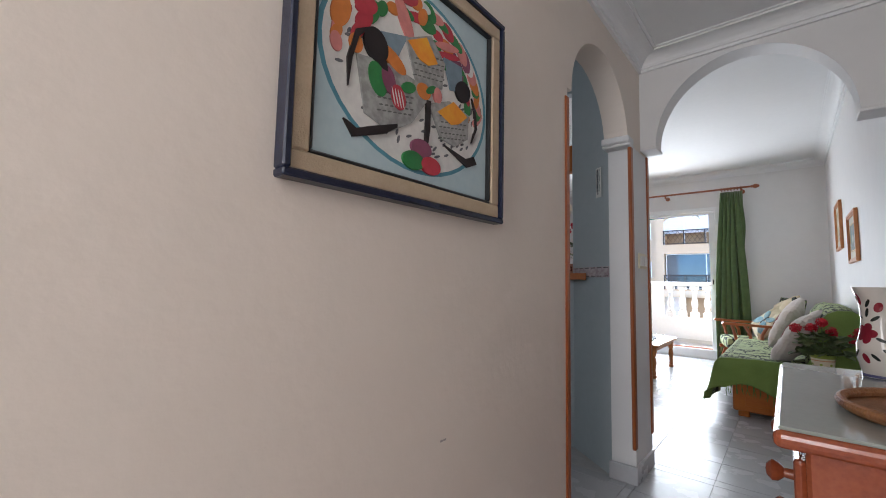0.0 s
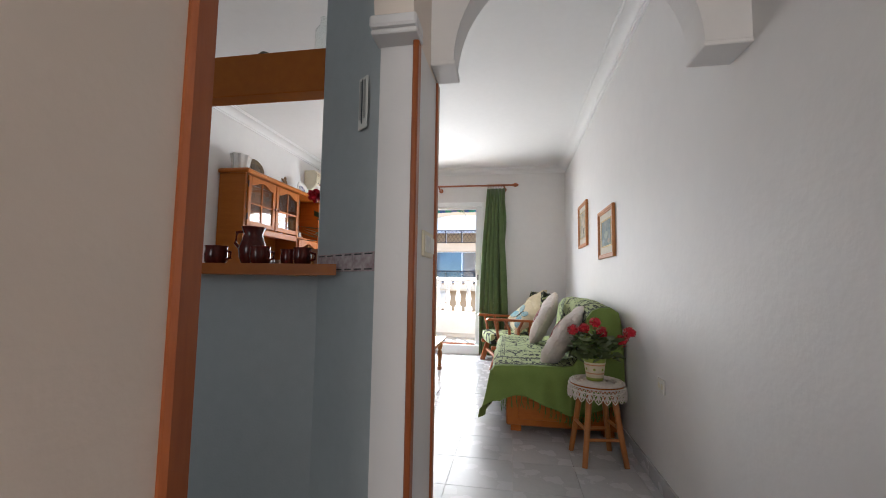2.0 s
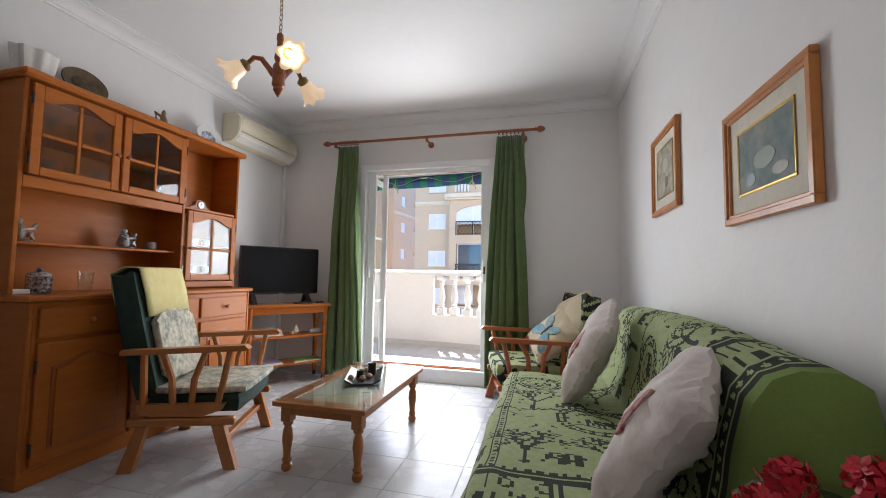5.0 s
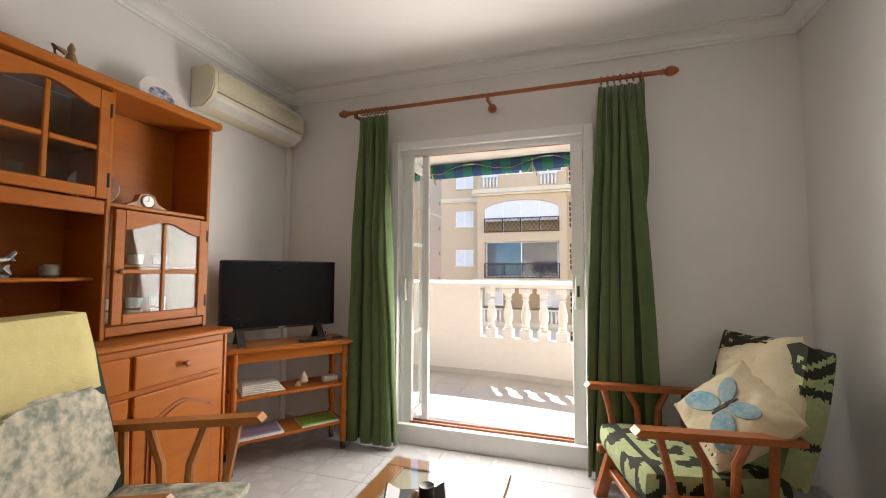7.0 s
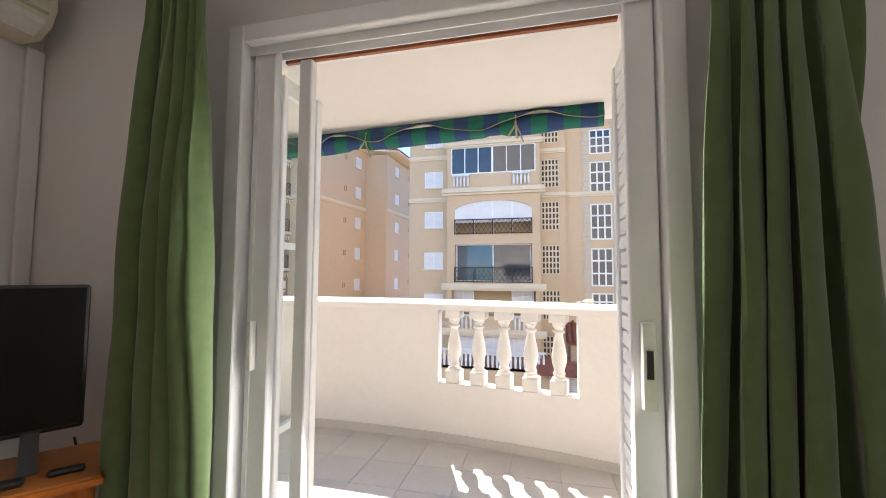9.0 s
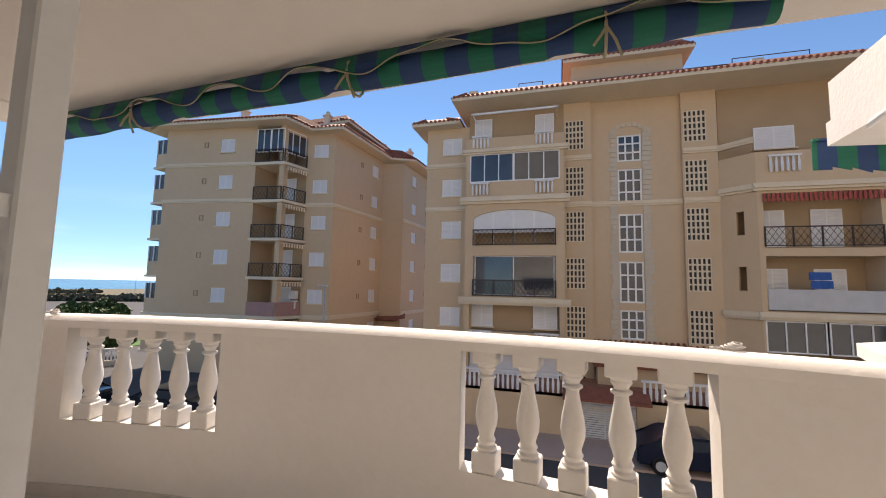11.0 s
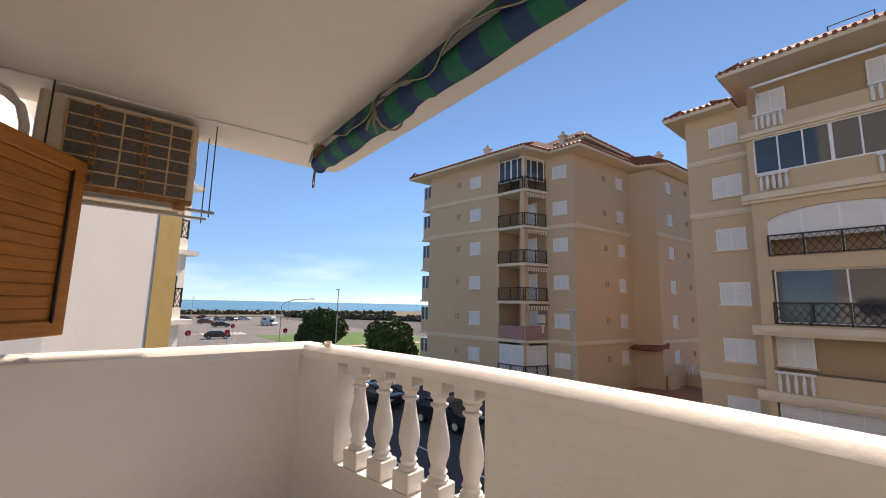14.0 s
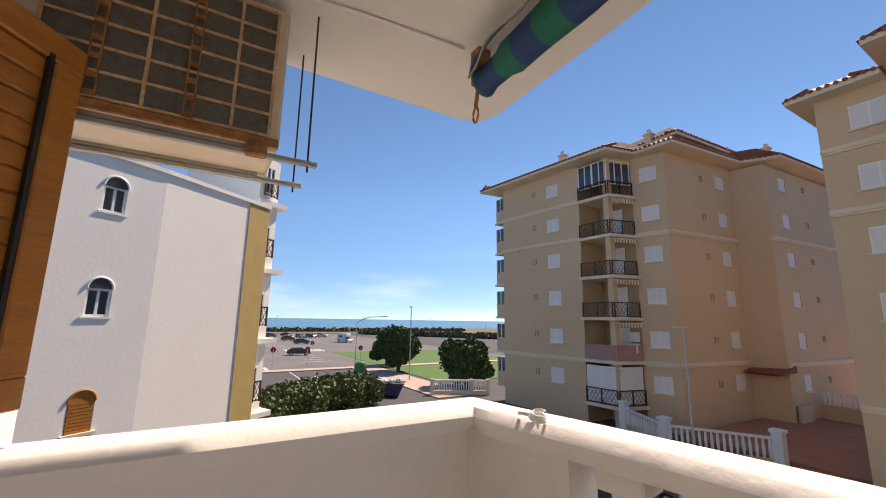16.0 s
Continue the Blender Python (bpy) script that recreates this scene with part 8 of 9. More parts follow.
for r, z in ((0.151, 0.0), (0.157, -0.014), (0.159, -0.036)):
    b = B(); tube(b, [(r * math.cos(t), r * math.sin(t), z) for t in [2 * math.pi * i / 44 for i in range(45)]], 0.0038, 6); part("edge_cord", b, M_LACE, dl, smooth=True)
b = B()
for k in range(44):
    t0, t1 = 2 * math.pi * k / 44, 2 * math.pi * (k + 0.5) / 44
    tube(b, [(0.157 * math.cos(t0), 0.157 * math.sin(t0), -0.014), (0.1595 * math.cos(t1), 0.1595 * math.sin(t1), -0.036)], 0.0024, 4)
    tube(b, [(0.157 * math.cos(t0), 0.157 * math.sin(t0), -0.014), (0.1595 * math.cos(2 * t0 - t1), 0.1595 * math.sin(2 * t0 - t1), -0.036)], 0.0024, 4)
tagged(part("crochet_zigzag", b, M_LACE, dl), kind="stuff")
for k in range(22):
    a = 2 * math.pi * k / 22
    c, sn = math.cos(a), math.sin(a)
    fan = [(0.0, -0.036), (0.019, -0.046), (0.021, -0.060), (0.012, -0.078), (0.0, -0.090), (-0.012, -0.078), (-0.021, -0.060), (-0.019, -0.046), (0.0, -0.036)]
    b = B()
    tube(b, [(0.161 * c - p * sn, 0.161 * sn + p * c, q) for p, q in fan], 0.0032, 5)
    for p, q in ((0.011, -0.068), (-0.011, -0.068), (0.0, -0.076)):
        tube(b, [(0.161 * c, 0.161 * sn, -0.040), (0.161 * c - p * sn, 0.161 * sn + p * c, q)], 0.0042, 5)
    part("petal", b, M_LACE, dl)
gp = thing("potted_geranium", "red geranium in a cream and green striped pot", "potted plant", (SX - 0.01, SY, 0.446))
b = B(); lathe(b, [(0.045, 0), (0.048, 0.004), (0.0485, 0.018)], 26); part("pot_foot", b, mat("lime_glaze", (0.30, 0.38, 0.06), rough=0.35), gp, smooth=True)
b = B(); lathe(b, [(0.0485, 0.018), (0.060, 0.10), (0.0605, 0.105)], 26); part("pot", b, mat("cream_glaze", (0.66, 0.58, 0.42), rough=0.4), gp, smooth=True)
b = B(); lathe(b, [(0.0605, 0.105), (0.064, 0.12), (0.064, 0.128), (0.058, 0.128), (0.055, 0.115), (0.0001, 0.112)], 26); part("rim", b, mat("lime_glaze_rim", (0.26, 0.34, 0.05), rough=0.35), gp, smooth=True)
for z in (0.04, 0.088):
    b = B(); lathe(b, [(0.0517 + (z - 0.04) * 0.14, z), (0.0522 + (z - 0.04) * 0.14, z + 0.001), (0.0526 + (z - 0.04) * 0.14, z + 0.006)], 26); part("stripe", b, mat("orange_glaze", (0.55, 0.25, 0.12), rough=0.4), gp)
for k in range(7):
    a = 2 * math.pi * k / 7
    b = B(); lathe(b, [(0.008, 0), (0.006, 0.002), (0.0001, 0.0025)], 10, (0, 0, 0), Matrix.Translation((0.0558 * math.cos(a), 0.0558 * math.sin(a), 0.066)) @ Vector((math.cos(a), math.sin(a), -0.12)).to_track_quat('Z', 'Y').to_matrix().to_4x4()); part("dot", b, mat("lime_dot", (0.30, 0.38, 0.06), rough=0.4), gp)
M_GLEAF = mat("geranium_leaf", (0.075, 0.115, 0.038), (0.13, 0.165, 0.07), rough=0.6, scale=12, detail=40, var=0.2)
M_PETAL = mat("red_petal", (0.58, 0.010, 0.03), (0.42, 0.006, 0.018), rough=0.6, scale=30, var=0.15)
rnd = random.Random(11)
for k in range(64):
    a, r, z = rnd.uniform(0, 6.28), rnd.uniform(0.02, 0.14), rnd.uniform(0.13, 0.26)
    c = Vector((r * math.cos(a), r * math.sin(a), z - 0.25 * max(0, r - 0.08)))
    q = Euler((rnd.uniform(-0.6, 0.6), rnd.uniform(-0.6, 0.6), rnd.uniform(0, 6.28))).to_matrix()
    R = rnd.uniform(0.026, 0.048)
    b = B()
    cv = b.verts.new(c - q @ Vector((0, 0, R * 0.25)))
    rim = [b.verts.new(c + q @ Vector((R * (1 + 0.1 * math.cos(5 * t)) * math.cos(t), R * (1 + 0.1 * math.cos(5 * t)) * math.sin(t), R * 0.12 * math.sin(3 * t)))) for t in [0.35 + (2 * math.pi - 0.7) * i / 13 for i in range(14)]]
    for i in range(13):
        b.faces.new((cv, rim[i], rim[i + 1]))
    part("leaf", b, M_GLEAF, gp, smooth=True)
heads = [(-0.13, -0.05, 0.29), (0.0, -0.03, 0.33), (0.05, 0.03, 0.27), (0.14, -0.06, 0.24), (0.17, -0.10, 0.285), (-0.05, 0.06, 0.29)]
M_STEM = mat("green_stem", (0.10, 0.16, 0.05), rough=0.6)
for h in heads:
    b = B(); tube(b, [(0, 0, 0.12), (h[0] * 0.5, h[1] * 0.5, 0.2), h], 0.003, 5); part("stem", b, M_STEM, gp)
for h in heads:
    b = B()
    for k in range(26):
        d = Vector((rnd.gauss(0, 1), rnd.gauss(0, 1), rnd.gauss(0.2, 0.8))).normalized()
        p = Vector(h) + d * rnd.uniform(0.012, 0.032)
        q = d.to_track_quat('Z', 'Y').to_matrix()
        for t in range(5):
            aa = t * 1.257 + rnd.uniform(0, 0.4)
            b.faces.new([b.verts.new(p + q @ Vector((s * (0.004 * math.cos(aa) - w * math.sin(aa)) + e * math.cos(aa), s * (0.004 * math.sin(aa) + w * math.cos(aa)) + e * math.sin(aa), 0.003 * e / 0.01))) for s, w, e in ((0, 0, 0), (1, 0.006, 0.008), (1, 0.0, 0.014), (1, -0.006, 0.008))])
    part("flower_head", b, M_PETAL, gp)

# ---------------- pictures on the right wall ----------------
M_FRAMEW = mat("picture_frame_wood", (0.56, 0.22, 0.055), (0.42, 0.145, 0.032), rough=0.35, scale=8, detail=40)
M_MOUNT = mat("cream_mount", (0.66, 0.62, 0.52), rough=0.8)
M_GILT = mat("gilt", (0.55, 0.38, 0.12), rough=0.3, metal=0.8)
M_SEAPIC = mat("seascape_print", (0.07, 0.13, 0.14), (0.24, 0.25, 0.22), rough=0.7, scale=9, detail=30, wear=0.5)
M_FLOWPIC = mat("flower_print", (0.58, 0.50, 0.34), (0.20, 0.22, 0.18), rough=0.35, scale=16, detail=40, wear=0.4)


def ring_frame(b, y0, y1, z0, z1, w, x0, x1):
    bx(b, x0, x1, y0, y1, z0, z0 + w, 0.003); bx(b, x0, x1, y0, y1, z1 - w, z1, 0.003)
    bx(b, x0, x1, y0, y0 + w, z0 + w, z1 - w, 0.003); bx(b, x0, x1, y1 - w, y1, z0 + w, z1 - w, 0.003)


def wall_picture(y0, y1, z0, z1, img, label, strokes):
    p = thing("framed_picture", label, "picture", (XR, 0, 0))
    b = B(); ring_frame(b, y0, y1, z0, z1, 0.022, -0.024, -0.001); ring_frame(b, y0 + 0.012, y1 - 0.012, z0 + 0.012, z1 - 0.012, 0.022, -0.018, -0.002); part("frame", b, M_FRAMEW, p)
    b = B(); bx(b, -0.010, -0.003, y0 + 0.02, y1 - 0.02, z0 + 0.02, z1 - 0.02); part("mount", b, M_MOUNT, p)
    b = B(); ring_frame(b, y0 + 0.085, y1 - 0.085, z0 + 0.085, z1 - 0.085, 0.009, -0.013, -0.010); part("gilt_fillet", b, M_GILT, p)
    b = B(); bx(b, -0.0115, -0.0100, y0 + 0.094, y1 - 0.094, z0 + 0.094, z1 - 0.094); part("print", b, img, p)
    for yy, zz, ry, rz_, c in strokes:
        b = B(); prism(b, oval(yy, zz, ry, rz_, 12), "x", -0.0125, -0.0115); part("painted_shape", b, mat("paint_" + p.name, c, rough=0.4, scale=30), p)


wall_picture(4.46, 4.945, 1.203, 1.585, M_SEAPIC, "framed coastal print with a cream mount on the wall", ((4.70, 1.38, 0.06, 0.03, (0.12, 0.16, 0.10)), (4.62, 1.33, 0.04, 0.018, (0.14, 0.11, 0.06)), (4.78, 1.33, 0.03, 0.02, (0.10, 0.16, 0.17))))
wall_picture(5.46, 5.92, 1.37, 1.815, M_FLOWPIC, "framed flower print with a cream mount on the wall", ((5.68, 1.62, 0.05, 0.04, (0.55, 0.5, 0.42)), (5.66, 1.53, 0.03, 0.03, (0.16, 0.16, 0.13))))

# socket, switch, wall marks
sk = thing("wall_socket", "white double wall socket", "socket", (XR, 3.64, 0.513))
b = B(); bx(b, -0.010, -0.001, -0.04, 0.04, -0.035, 0.035, 0.003, 2); part("plate", b, M_WHITEPL, sk)
for y in (-0.019, 0.019):
    b = B(); rod(b, (-0.0105, y, 0), (-0.007, y, 0), 0.014, seg=16); part("outlet", b, M_CREAM, sk)
sw = thing("light_switch", "cream double light switch on the pillar", "switch", (HX, 2.78, 1.127))
b = B(); bx(b, 0.001, 0.010, -0.075, 0.075, -0.042, 0.042, 0.004, 2); part("plate", b, M_CREAM, sw)
for y in (-0.036, 0.036):
    b = B(); bx(b, 0.010, 0.0155, y - 0.03, y + 0.03, -0.027, 0.027, 0.003, 2); part("rocker", b, M_WHITEPL, sw)
M_SCUFF = mat("grey_scuff", (0.42, 0.38, 0.35), rough=0.8)
for y, z, w in ((0.62, 0.55, 0.06), (1.05, 0.50, 0.006), (0.96, 0.46, 0.006), (1.1, 0.63, 0.02), (0.93, 0.40, 0.004)):
    b = B(); bx(b, HX, HX + 0.0006, y, y + w, z, z + 0.004); tagged(part("wall_scuff", b, M_SCUFF), "faint grey scuff on the hall wall", "scuff")

# stained corner trims
for n, a in (("kitchen_doorway", (HX - 0.012, HX + 0.006, 2.594, 2.634, 0.17, 1.74)), ("living_room_corner", (HX - 0.02, HX + 0.008, 2.906, 2.944, 0.17, 1.75)), ("near_jamb", (HX - 0.02, HX + 0.007, 1.776, 1.806, 0.0, 1.70)), ("hatch_inner", (HX - 0.13, HX - 0.1, 1.795, 1.812, 0.0, 1.7))):
    b = B(); bx(b, *a, 0.004)
    setting("trim_" + n, b, M_STRIP, "reddish stained wooden corner trim", "trim")
# little capitals under the two arches
b = B(); bx(b, HX - 0.13, HX + 0.012, 2.535, 2.63, 1.74, 1.775, 0.006); bx(b, HX - 0.13, HX + 0.012, 2.55, 2.63, 1.725, 1.74, 0.004)
bx(b, HX + 0.001, -0.522, 2.79, 2.928, 1.752, 1.768, 0.004); bx(b, 0.257, XR - 0.001, 2.79, 2.928, 1.752, 1.768, 0.004)
setting("trim_capitals", b, M_WALL, "white plaster arch capitals", "moulding")
# skirting
b = B()
bx(b, XR - 0.012, XR, -1.7, YF, 0, 0.075); bx(b, HX, HX + 0.012, -1.7, 1.776, 0, 0.075); bx(b, HX - 0.13, HX + 0.012, 2.60, 2.925, 0, 0.085, 0.003)
bx(b, XL, XL + 0.012, 3.95, YF, 0, 0.075); bx(b, XL + 0.012, -2.07, YF - 0.012, YF, 0, 0.075); bx(b, -0.67, XR - 0.012, YF - 0.012, YF, 0, 0.075); bx(b, XL, HX - 0.13, 2.92, 2.932, 0, 0.075)
setting("baseboard_room", b, M_TILE, "pale tile skirting", "skirting")
# doorway in the left wall: arched top and trims
b = B(); prism(b, arch_outline(3.18, 3.88, 1.5, 1.76, n=18, flat=0.62), "x", XL - 0.2, XL - 0.002)
setting("wall_left_arch", b, M_WALL, "white plaster arch over a side doorway", "arch")
for y in (3.15, 3.885):
    b = B(); bx(b, XL - 0.01, XL + 0.012, y, y + 0.035, 0, 1.72, 0.003)
    setting("trim_side_doorway", b, M_PINE, "pine trim beside the side doorway", "trim")

# ---------------- serving hatch ----------------
b = B(); prism(b, [(-2.42, 2.74), (-0.905, 2.74), (-1.04, 2.858), (-1.04, 3.08), (-2.42, 3.08)], "z", 1.022, 1.06)
tagged(part("hatch_ledge", b, M_PINEY), "pine ledge board of the serving hatch", "ledge")
b = B(); bx(b, -2.42, -1.036, 2.865, 2.945, 1.73, 1.90, 0.004)
tagged(part("hatch_beam", b, M_PINEY), "pine shelf beam across the serving hatch", "shelf")
tb = thing("tile_border", "patterned border tile beside the hatch", "tile", (-0.731, 2.63, 0), -37.5)
for i in range(3):
    b = B(); bx(b, -0.37 + 0.123 * i, -0.25 + 0.123 * i, -0.005, -0.001, 1.035, 1.095); part("tile", b, mat("pink_border", (0.62, 0.55, 0.55), (0.42, 0.31, 0.32), rough=0.2, scale=30), tb)
for z in (1.04, 1.087):
    for i in range(6):
        b = B(); bx(b, -0.36 + 0.0615 * i, -0.318 + 0.0615 * i, -0.006, -0.004, z, z + 0.004); part("dash", b, M_BLACK, tb)
tm = thing("thermometer", "white wall thermometer by the hatch", "thermometer", (-0.80, 2.676, 1.49), -37.5)
tm.scale = (1.5, 1.0, 1.12)
b = B(); bx(b, -0.018, 0.018, -0.007, -0.001, 0, 0.155, 0.003); part("plate", b, M_WHITEPL, tm)
b = B(); rod(b, (0, -0.009, 0.015), (0, -0.009, 0.145), 0.0018, seg=6); part("tube", b, M_GLASSD, tm)
b = B()
for i in range(20):
    for s in (-1, 1):
        bx(b, s * 0.008 - 0.004, s * 0.008 + 0.004, -0.008, -0.007, 0.03 + 0.0058 * i, 0.032 + 0.0058 * i)
part("scale_marks", b, M_BLACK, tm)


def mug(x, y, r, h, label="dark red glazed mug on the hatch ledge"):
    t = thing("mug", label, "mug", (x, y, 1.06), 0, "dark red mugs")
    b = B(); lathe(b, [(r * 0.75, 0), (r * 0.95, h * 0.15), (r, h * 0.5), (r * 0.92, h * 0.85), (r, h), (r * 0.9, h), (r * 0.8, h * 0.1), (0.0001, h * 0.08)], 20); part("bowl", b, M_GLAZ, t, smooth=True)
    b = B(); tube(b, [(r * 0.9, 0, h * 0.75), (r * 1.5, 0, h * 0.65), (r * 1.5, 0, h * 0.35), (r * 0.9, 0, h * 0.25)], 0.005, 6); part("handle", b, M_GLAZ, t, smooth=True)


for x, y, r, h in ((-1.47, 2.88, 0.042, 0.072), (-1.28, 2.88, 0.038, 0.07), (-1.20, 2.95, 0.034, 0.064), (-1.10, 2.87, 0.034, 0.064)):
    mug(x, y, r, h)
jg = thing("jug", "dark red glazed jug on the hatch ledge", "jug", (-1.37, 2.96, 1.06))
b = B(); lathe(b, [(0.038, 0), (0.05, 0.03), (0.054, 0.065), (0.042, 0.105), (0.036, 0.125), (0.046, 0.155), (0.042, 0.155), (0.032, 0.125), (0.0001, 0.11)], 24); part("body", b, M_GLAZ, jg, smooth=True)
b = B(); tube(b, [(-0.036, 0, 0.14), (-0.075, 0, 0.135), (-0.08, 0, 0.09), (-0.05, 0, 0.06)], 0.007, 7); part("handle", b, M_GLAZ, jg, smooth=True)
cj = thing("candle_jug", "white jug with dark painted rings and a candle cup", "jug", (-1.74, 2.93, 1.06))
b = B(); lathe(b, [(0.075, 0), (0.078, 0.012), (0.06, 0.045), (0.03, 0.075), (0.022, 0.09), (0.03, 0.11), (0.02, 0.125)], 26); part("body", b, M_PORC, cj, smooth=True)
for z, r in ((0.012, 0.079), (0.045, 0.061), (0.11, 0.0305)):
    b = B(); lathe(b, [(r, z), (r + 0.001, z + 0.004), (r - 0.002, z + 0.009)], 26); part("painted_ring", b, M_INK, cj)
b = B(); lathe(b, [(0.038, 0.128), (0.04, 0.132), (0.015, 0.135), (0.013, 0.15), (0.022, 0.155), (0.02, 0.185), (0.015, 0.185)], 20); part("candle_cup", b, M_INK, cj, smooth=True)
b = B(); tube(b, [(-0.025, 0, 0.105), (-0.055, 0, 0.10), (-0.055, 0, 0.07), (-0.04, 0, 0.06)], 0.006, 7); part("handle", b, M_PORC, cj, smooth=True)
fb = thing("fruit_plate", "white plate with oranges and grey-green sprigs", "fruit plate", (-2.12, 2.93, 1.06))
b = B(); lathe(b, [(0.06, 0), (0.12, 0.02), (0.118, 0.025), (0.0001, 0.008)], 26); part("plate", b, M_PORC, fb, smooth=True)
for x, y, z in ((-0.03, -0.02, 0.045), (0.05, 0.0, 0.045), (0.0, 0.04, 0.05), (0.01, 0.0, 0.1)):
    b = B(); bmesh.ops.create_icosphere(b, subdivisions=2, radius=0.038, matrix=Matrix.Translation((x, y, z))); part("orange", b, mat("orange_peel", (0.50, 0.17, 0.02), rough=0.45, scale=40, bump=0.1), fb, smooth=True)
b = B()
for k in range(60):
    rr = random.Random(k)
    a = rr.uniform(0, 6.28); d = Vector((math.cos(a) * 0.7, math.sin(a) * 0.7, rr.uniform(0.3, 1))).normalized()
    p0 = Vector((0.02, 0, 0.1)); tube(b, [p0, p0 + d * rr.uniform(0.05, 0.11)], 0.003, 4, 0.001)
tagged(part("sprigs", b, mat("grey_green_sprig", (0.20, 0.24, 0.17), rough=0.8), fb), kind="stuff")
# bottle and small things on the beam
figure("bottle", "clear glass bottle on the hatch beam", (-1.07, 2.905, 1.90), M_GLASS, [(0.03, 0), (0.032, 0.01), (0.032, 0.09), (0.014, 0.12), (0.013, 0.15), (0.0001, 0.15)], "bottle")
figure("salt_shaker", "red and yellow shaker on the hatch beam", (-1.70, 2.905, 1.90), mat("red_yellow", (0.45, 0.05, 0.03), (0.5, 0.35, 0.08), rough=0.3, scale=12), [(0.024, 0), (0.02, 0.05), (0.012, 0.07), (0.0001, 0.075)], "shaker")
figure("pebble", "dark stone on the hatch beam", (-1.32, 2.905, 1.90), M_BLACK, [(0.01, 0), (0.03, 0.008), (0.02, 0.02), (0.0001, 0.024)], "stone")
# dark plant with red flowers beyond the hatch
hp = thing("potted_plant", "dark-leaved plant with red flowers on the hatch ledge", "potted plant", (-1.10, 3.03, 1.06))
b = B(); lathe(b, [(0.03, 0), (0.045, 0.07), (0.042, 0.07), (0.0001, 0.06)], 18); part("pot", b, M_TERRA, hp, smooth=True)
rnd = random.Random(21)
for k in range(16):
    a, z = rnd.uniform(0, 6.28), rnd.uniform(0.10, 0.26)
    d = Vector((math.cos(a), math.sin(a), rnd.uniform(-0.2, 0.4)))
    p0 = Vector((0, 0, z)); u = Vector((-d.y, d.x, 0)) * 0.022
    b = B(); b.faces.new([b.verts.new(v) for v in (p0, p0 + d * 0.05 + u, p0 + d * 0.10, p0 + d * 0.05 - u)]); part("leaf", b, M_GLEAF, hp)
b = B(); tube(b, [(0, 0, 0.05), (0.01, 0, 0.2), (0.0, 0.01, 0.32)], 0.004, 5); part("stem", b, M_GLEAF, hp)
for p in ((0.01, 0.0, 0.33), (-0.05, 0.01, 0.30), (0.05, -0.02, 0.27)):
    b = B(); leaf_mass(b, p, (0.028, 0.028, 0.026), 60, 0.012, 7); part("flower_head", b, M_PETAL, hp)


def wall_butterfly(y, z, colour, label, tilt):
    t = thing("wall_butterfly", label, "ornament", (XL, y, z))
    t.matrix_world = pose(XL, y, z, tilt, 0, 0)
    mt = mat("wing_" + t.name, colour, (0.015, 0.015, 0.02), rough=0.3, scale=22, detail=9, wear=0.35)
    for s in (-1, 1):
        for nm, pts in (("upper_wing", [(0.01, 0.0), (0.03, 0.05), (0.09, 0.10), (0.13, 0.10), (0.12, 0.04), (0.06, 0.0)]), ("lower_wing", [(0.01, 0.0), (0.06, -0.005), (0.085, -0.05), (0.075, -0.09), (0.06, -0.06), (0.03, -0.05)])):
            b = B(); f = [b.verts.new((0.006 + 0.25 * p[0], s * p[0], p[1])) for p in pts]; g = [b.verts.new((0.012 + 0.25 * p[0], s * p[0], p[1])) for p in pts]
            b.faces.new(f); b.faces.new(g[::-1])
            for i in range(6):
                b.faces.new((f[i], f[(i + 1) % 6], g[(i + 1) % 6], g[i]))
            part(nm, b, mt, t)
    b = B(); lathe(b, [(0.002, -0.05), (0.008, -0.03), (0.009, 0.02), (0.006, 0.045), (0.002, 0.05)], 10, (0.012, 0, 0)); part("body", b, M_GILT, t, smooth=True)


wall_butterfly(4.09, 1.72, (0.03, 0.16, 0.45), "blue ceramic butterfly on the wall", 0)
wall_butterfly(4.40, 1.39, (0.10, 0.11, 0.13), "dark ceramic butterfly on the wall", 20)

# ---------------- dining chairs and table ----------------
POST = [(0.018, 0), (0.020, 0.10), (0.020, 0.40), (0.016, 0.41), (0.022, 0.425), (0.016, 0.44), (0.021, 0.46), (0.021, 0.58), (0.016, 0.59), (0.022, 0.605), (0.016, 0.62), (0.021, 0.64), (0.021, 0.79), (0.016, 0.80), (0.022, 0.81), (0.014, 0.83), (0.024, 0.865), (0.026, 0.885), (0.016, 0.925), (0.014, 0.935), (0.022, 0.95), (0.021, 0.965), (0.010, 0.975), (0.0001, 0.977)]


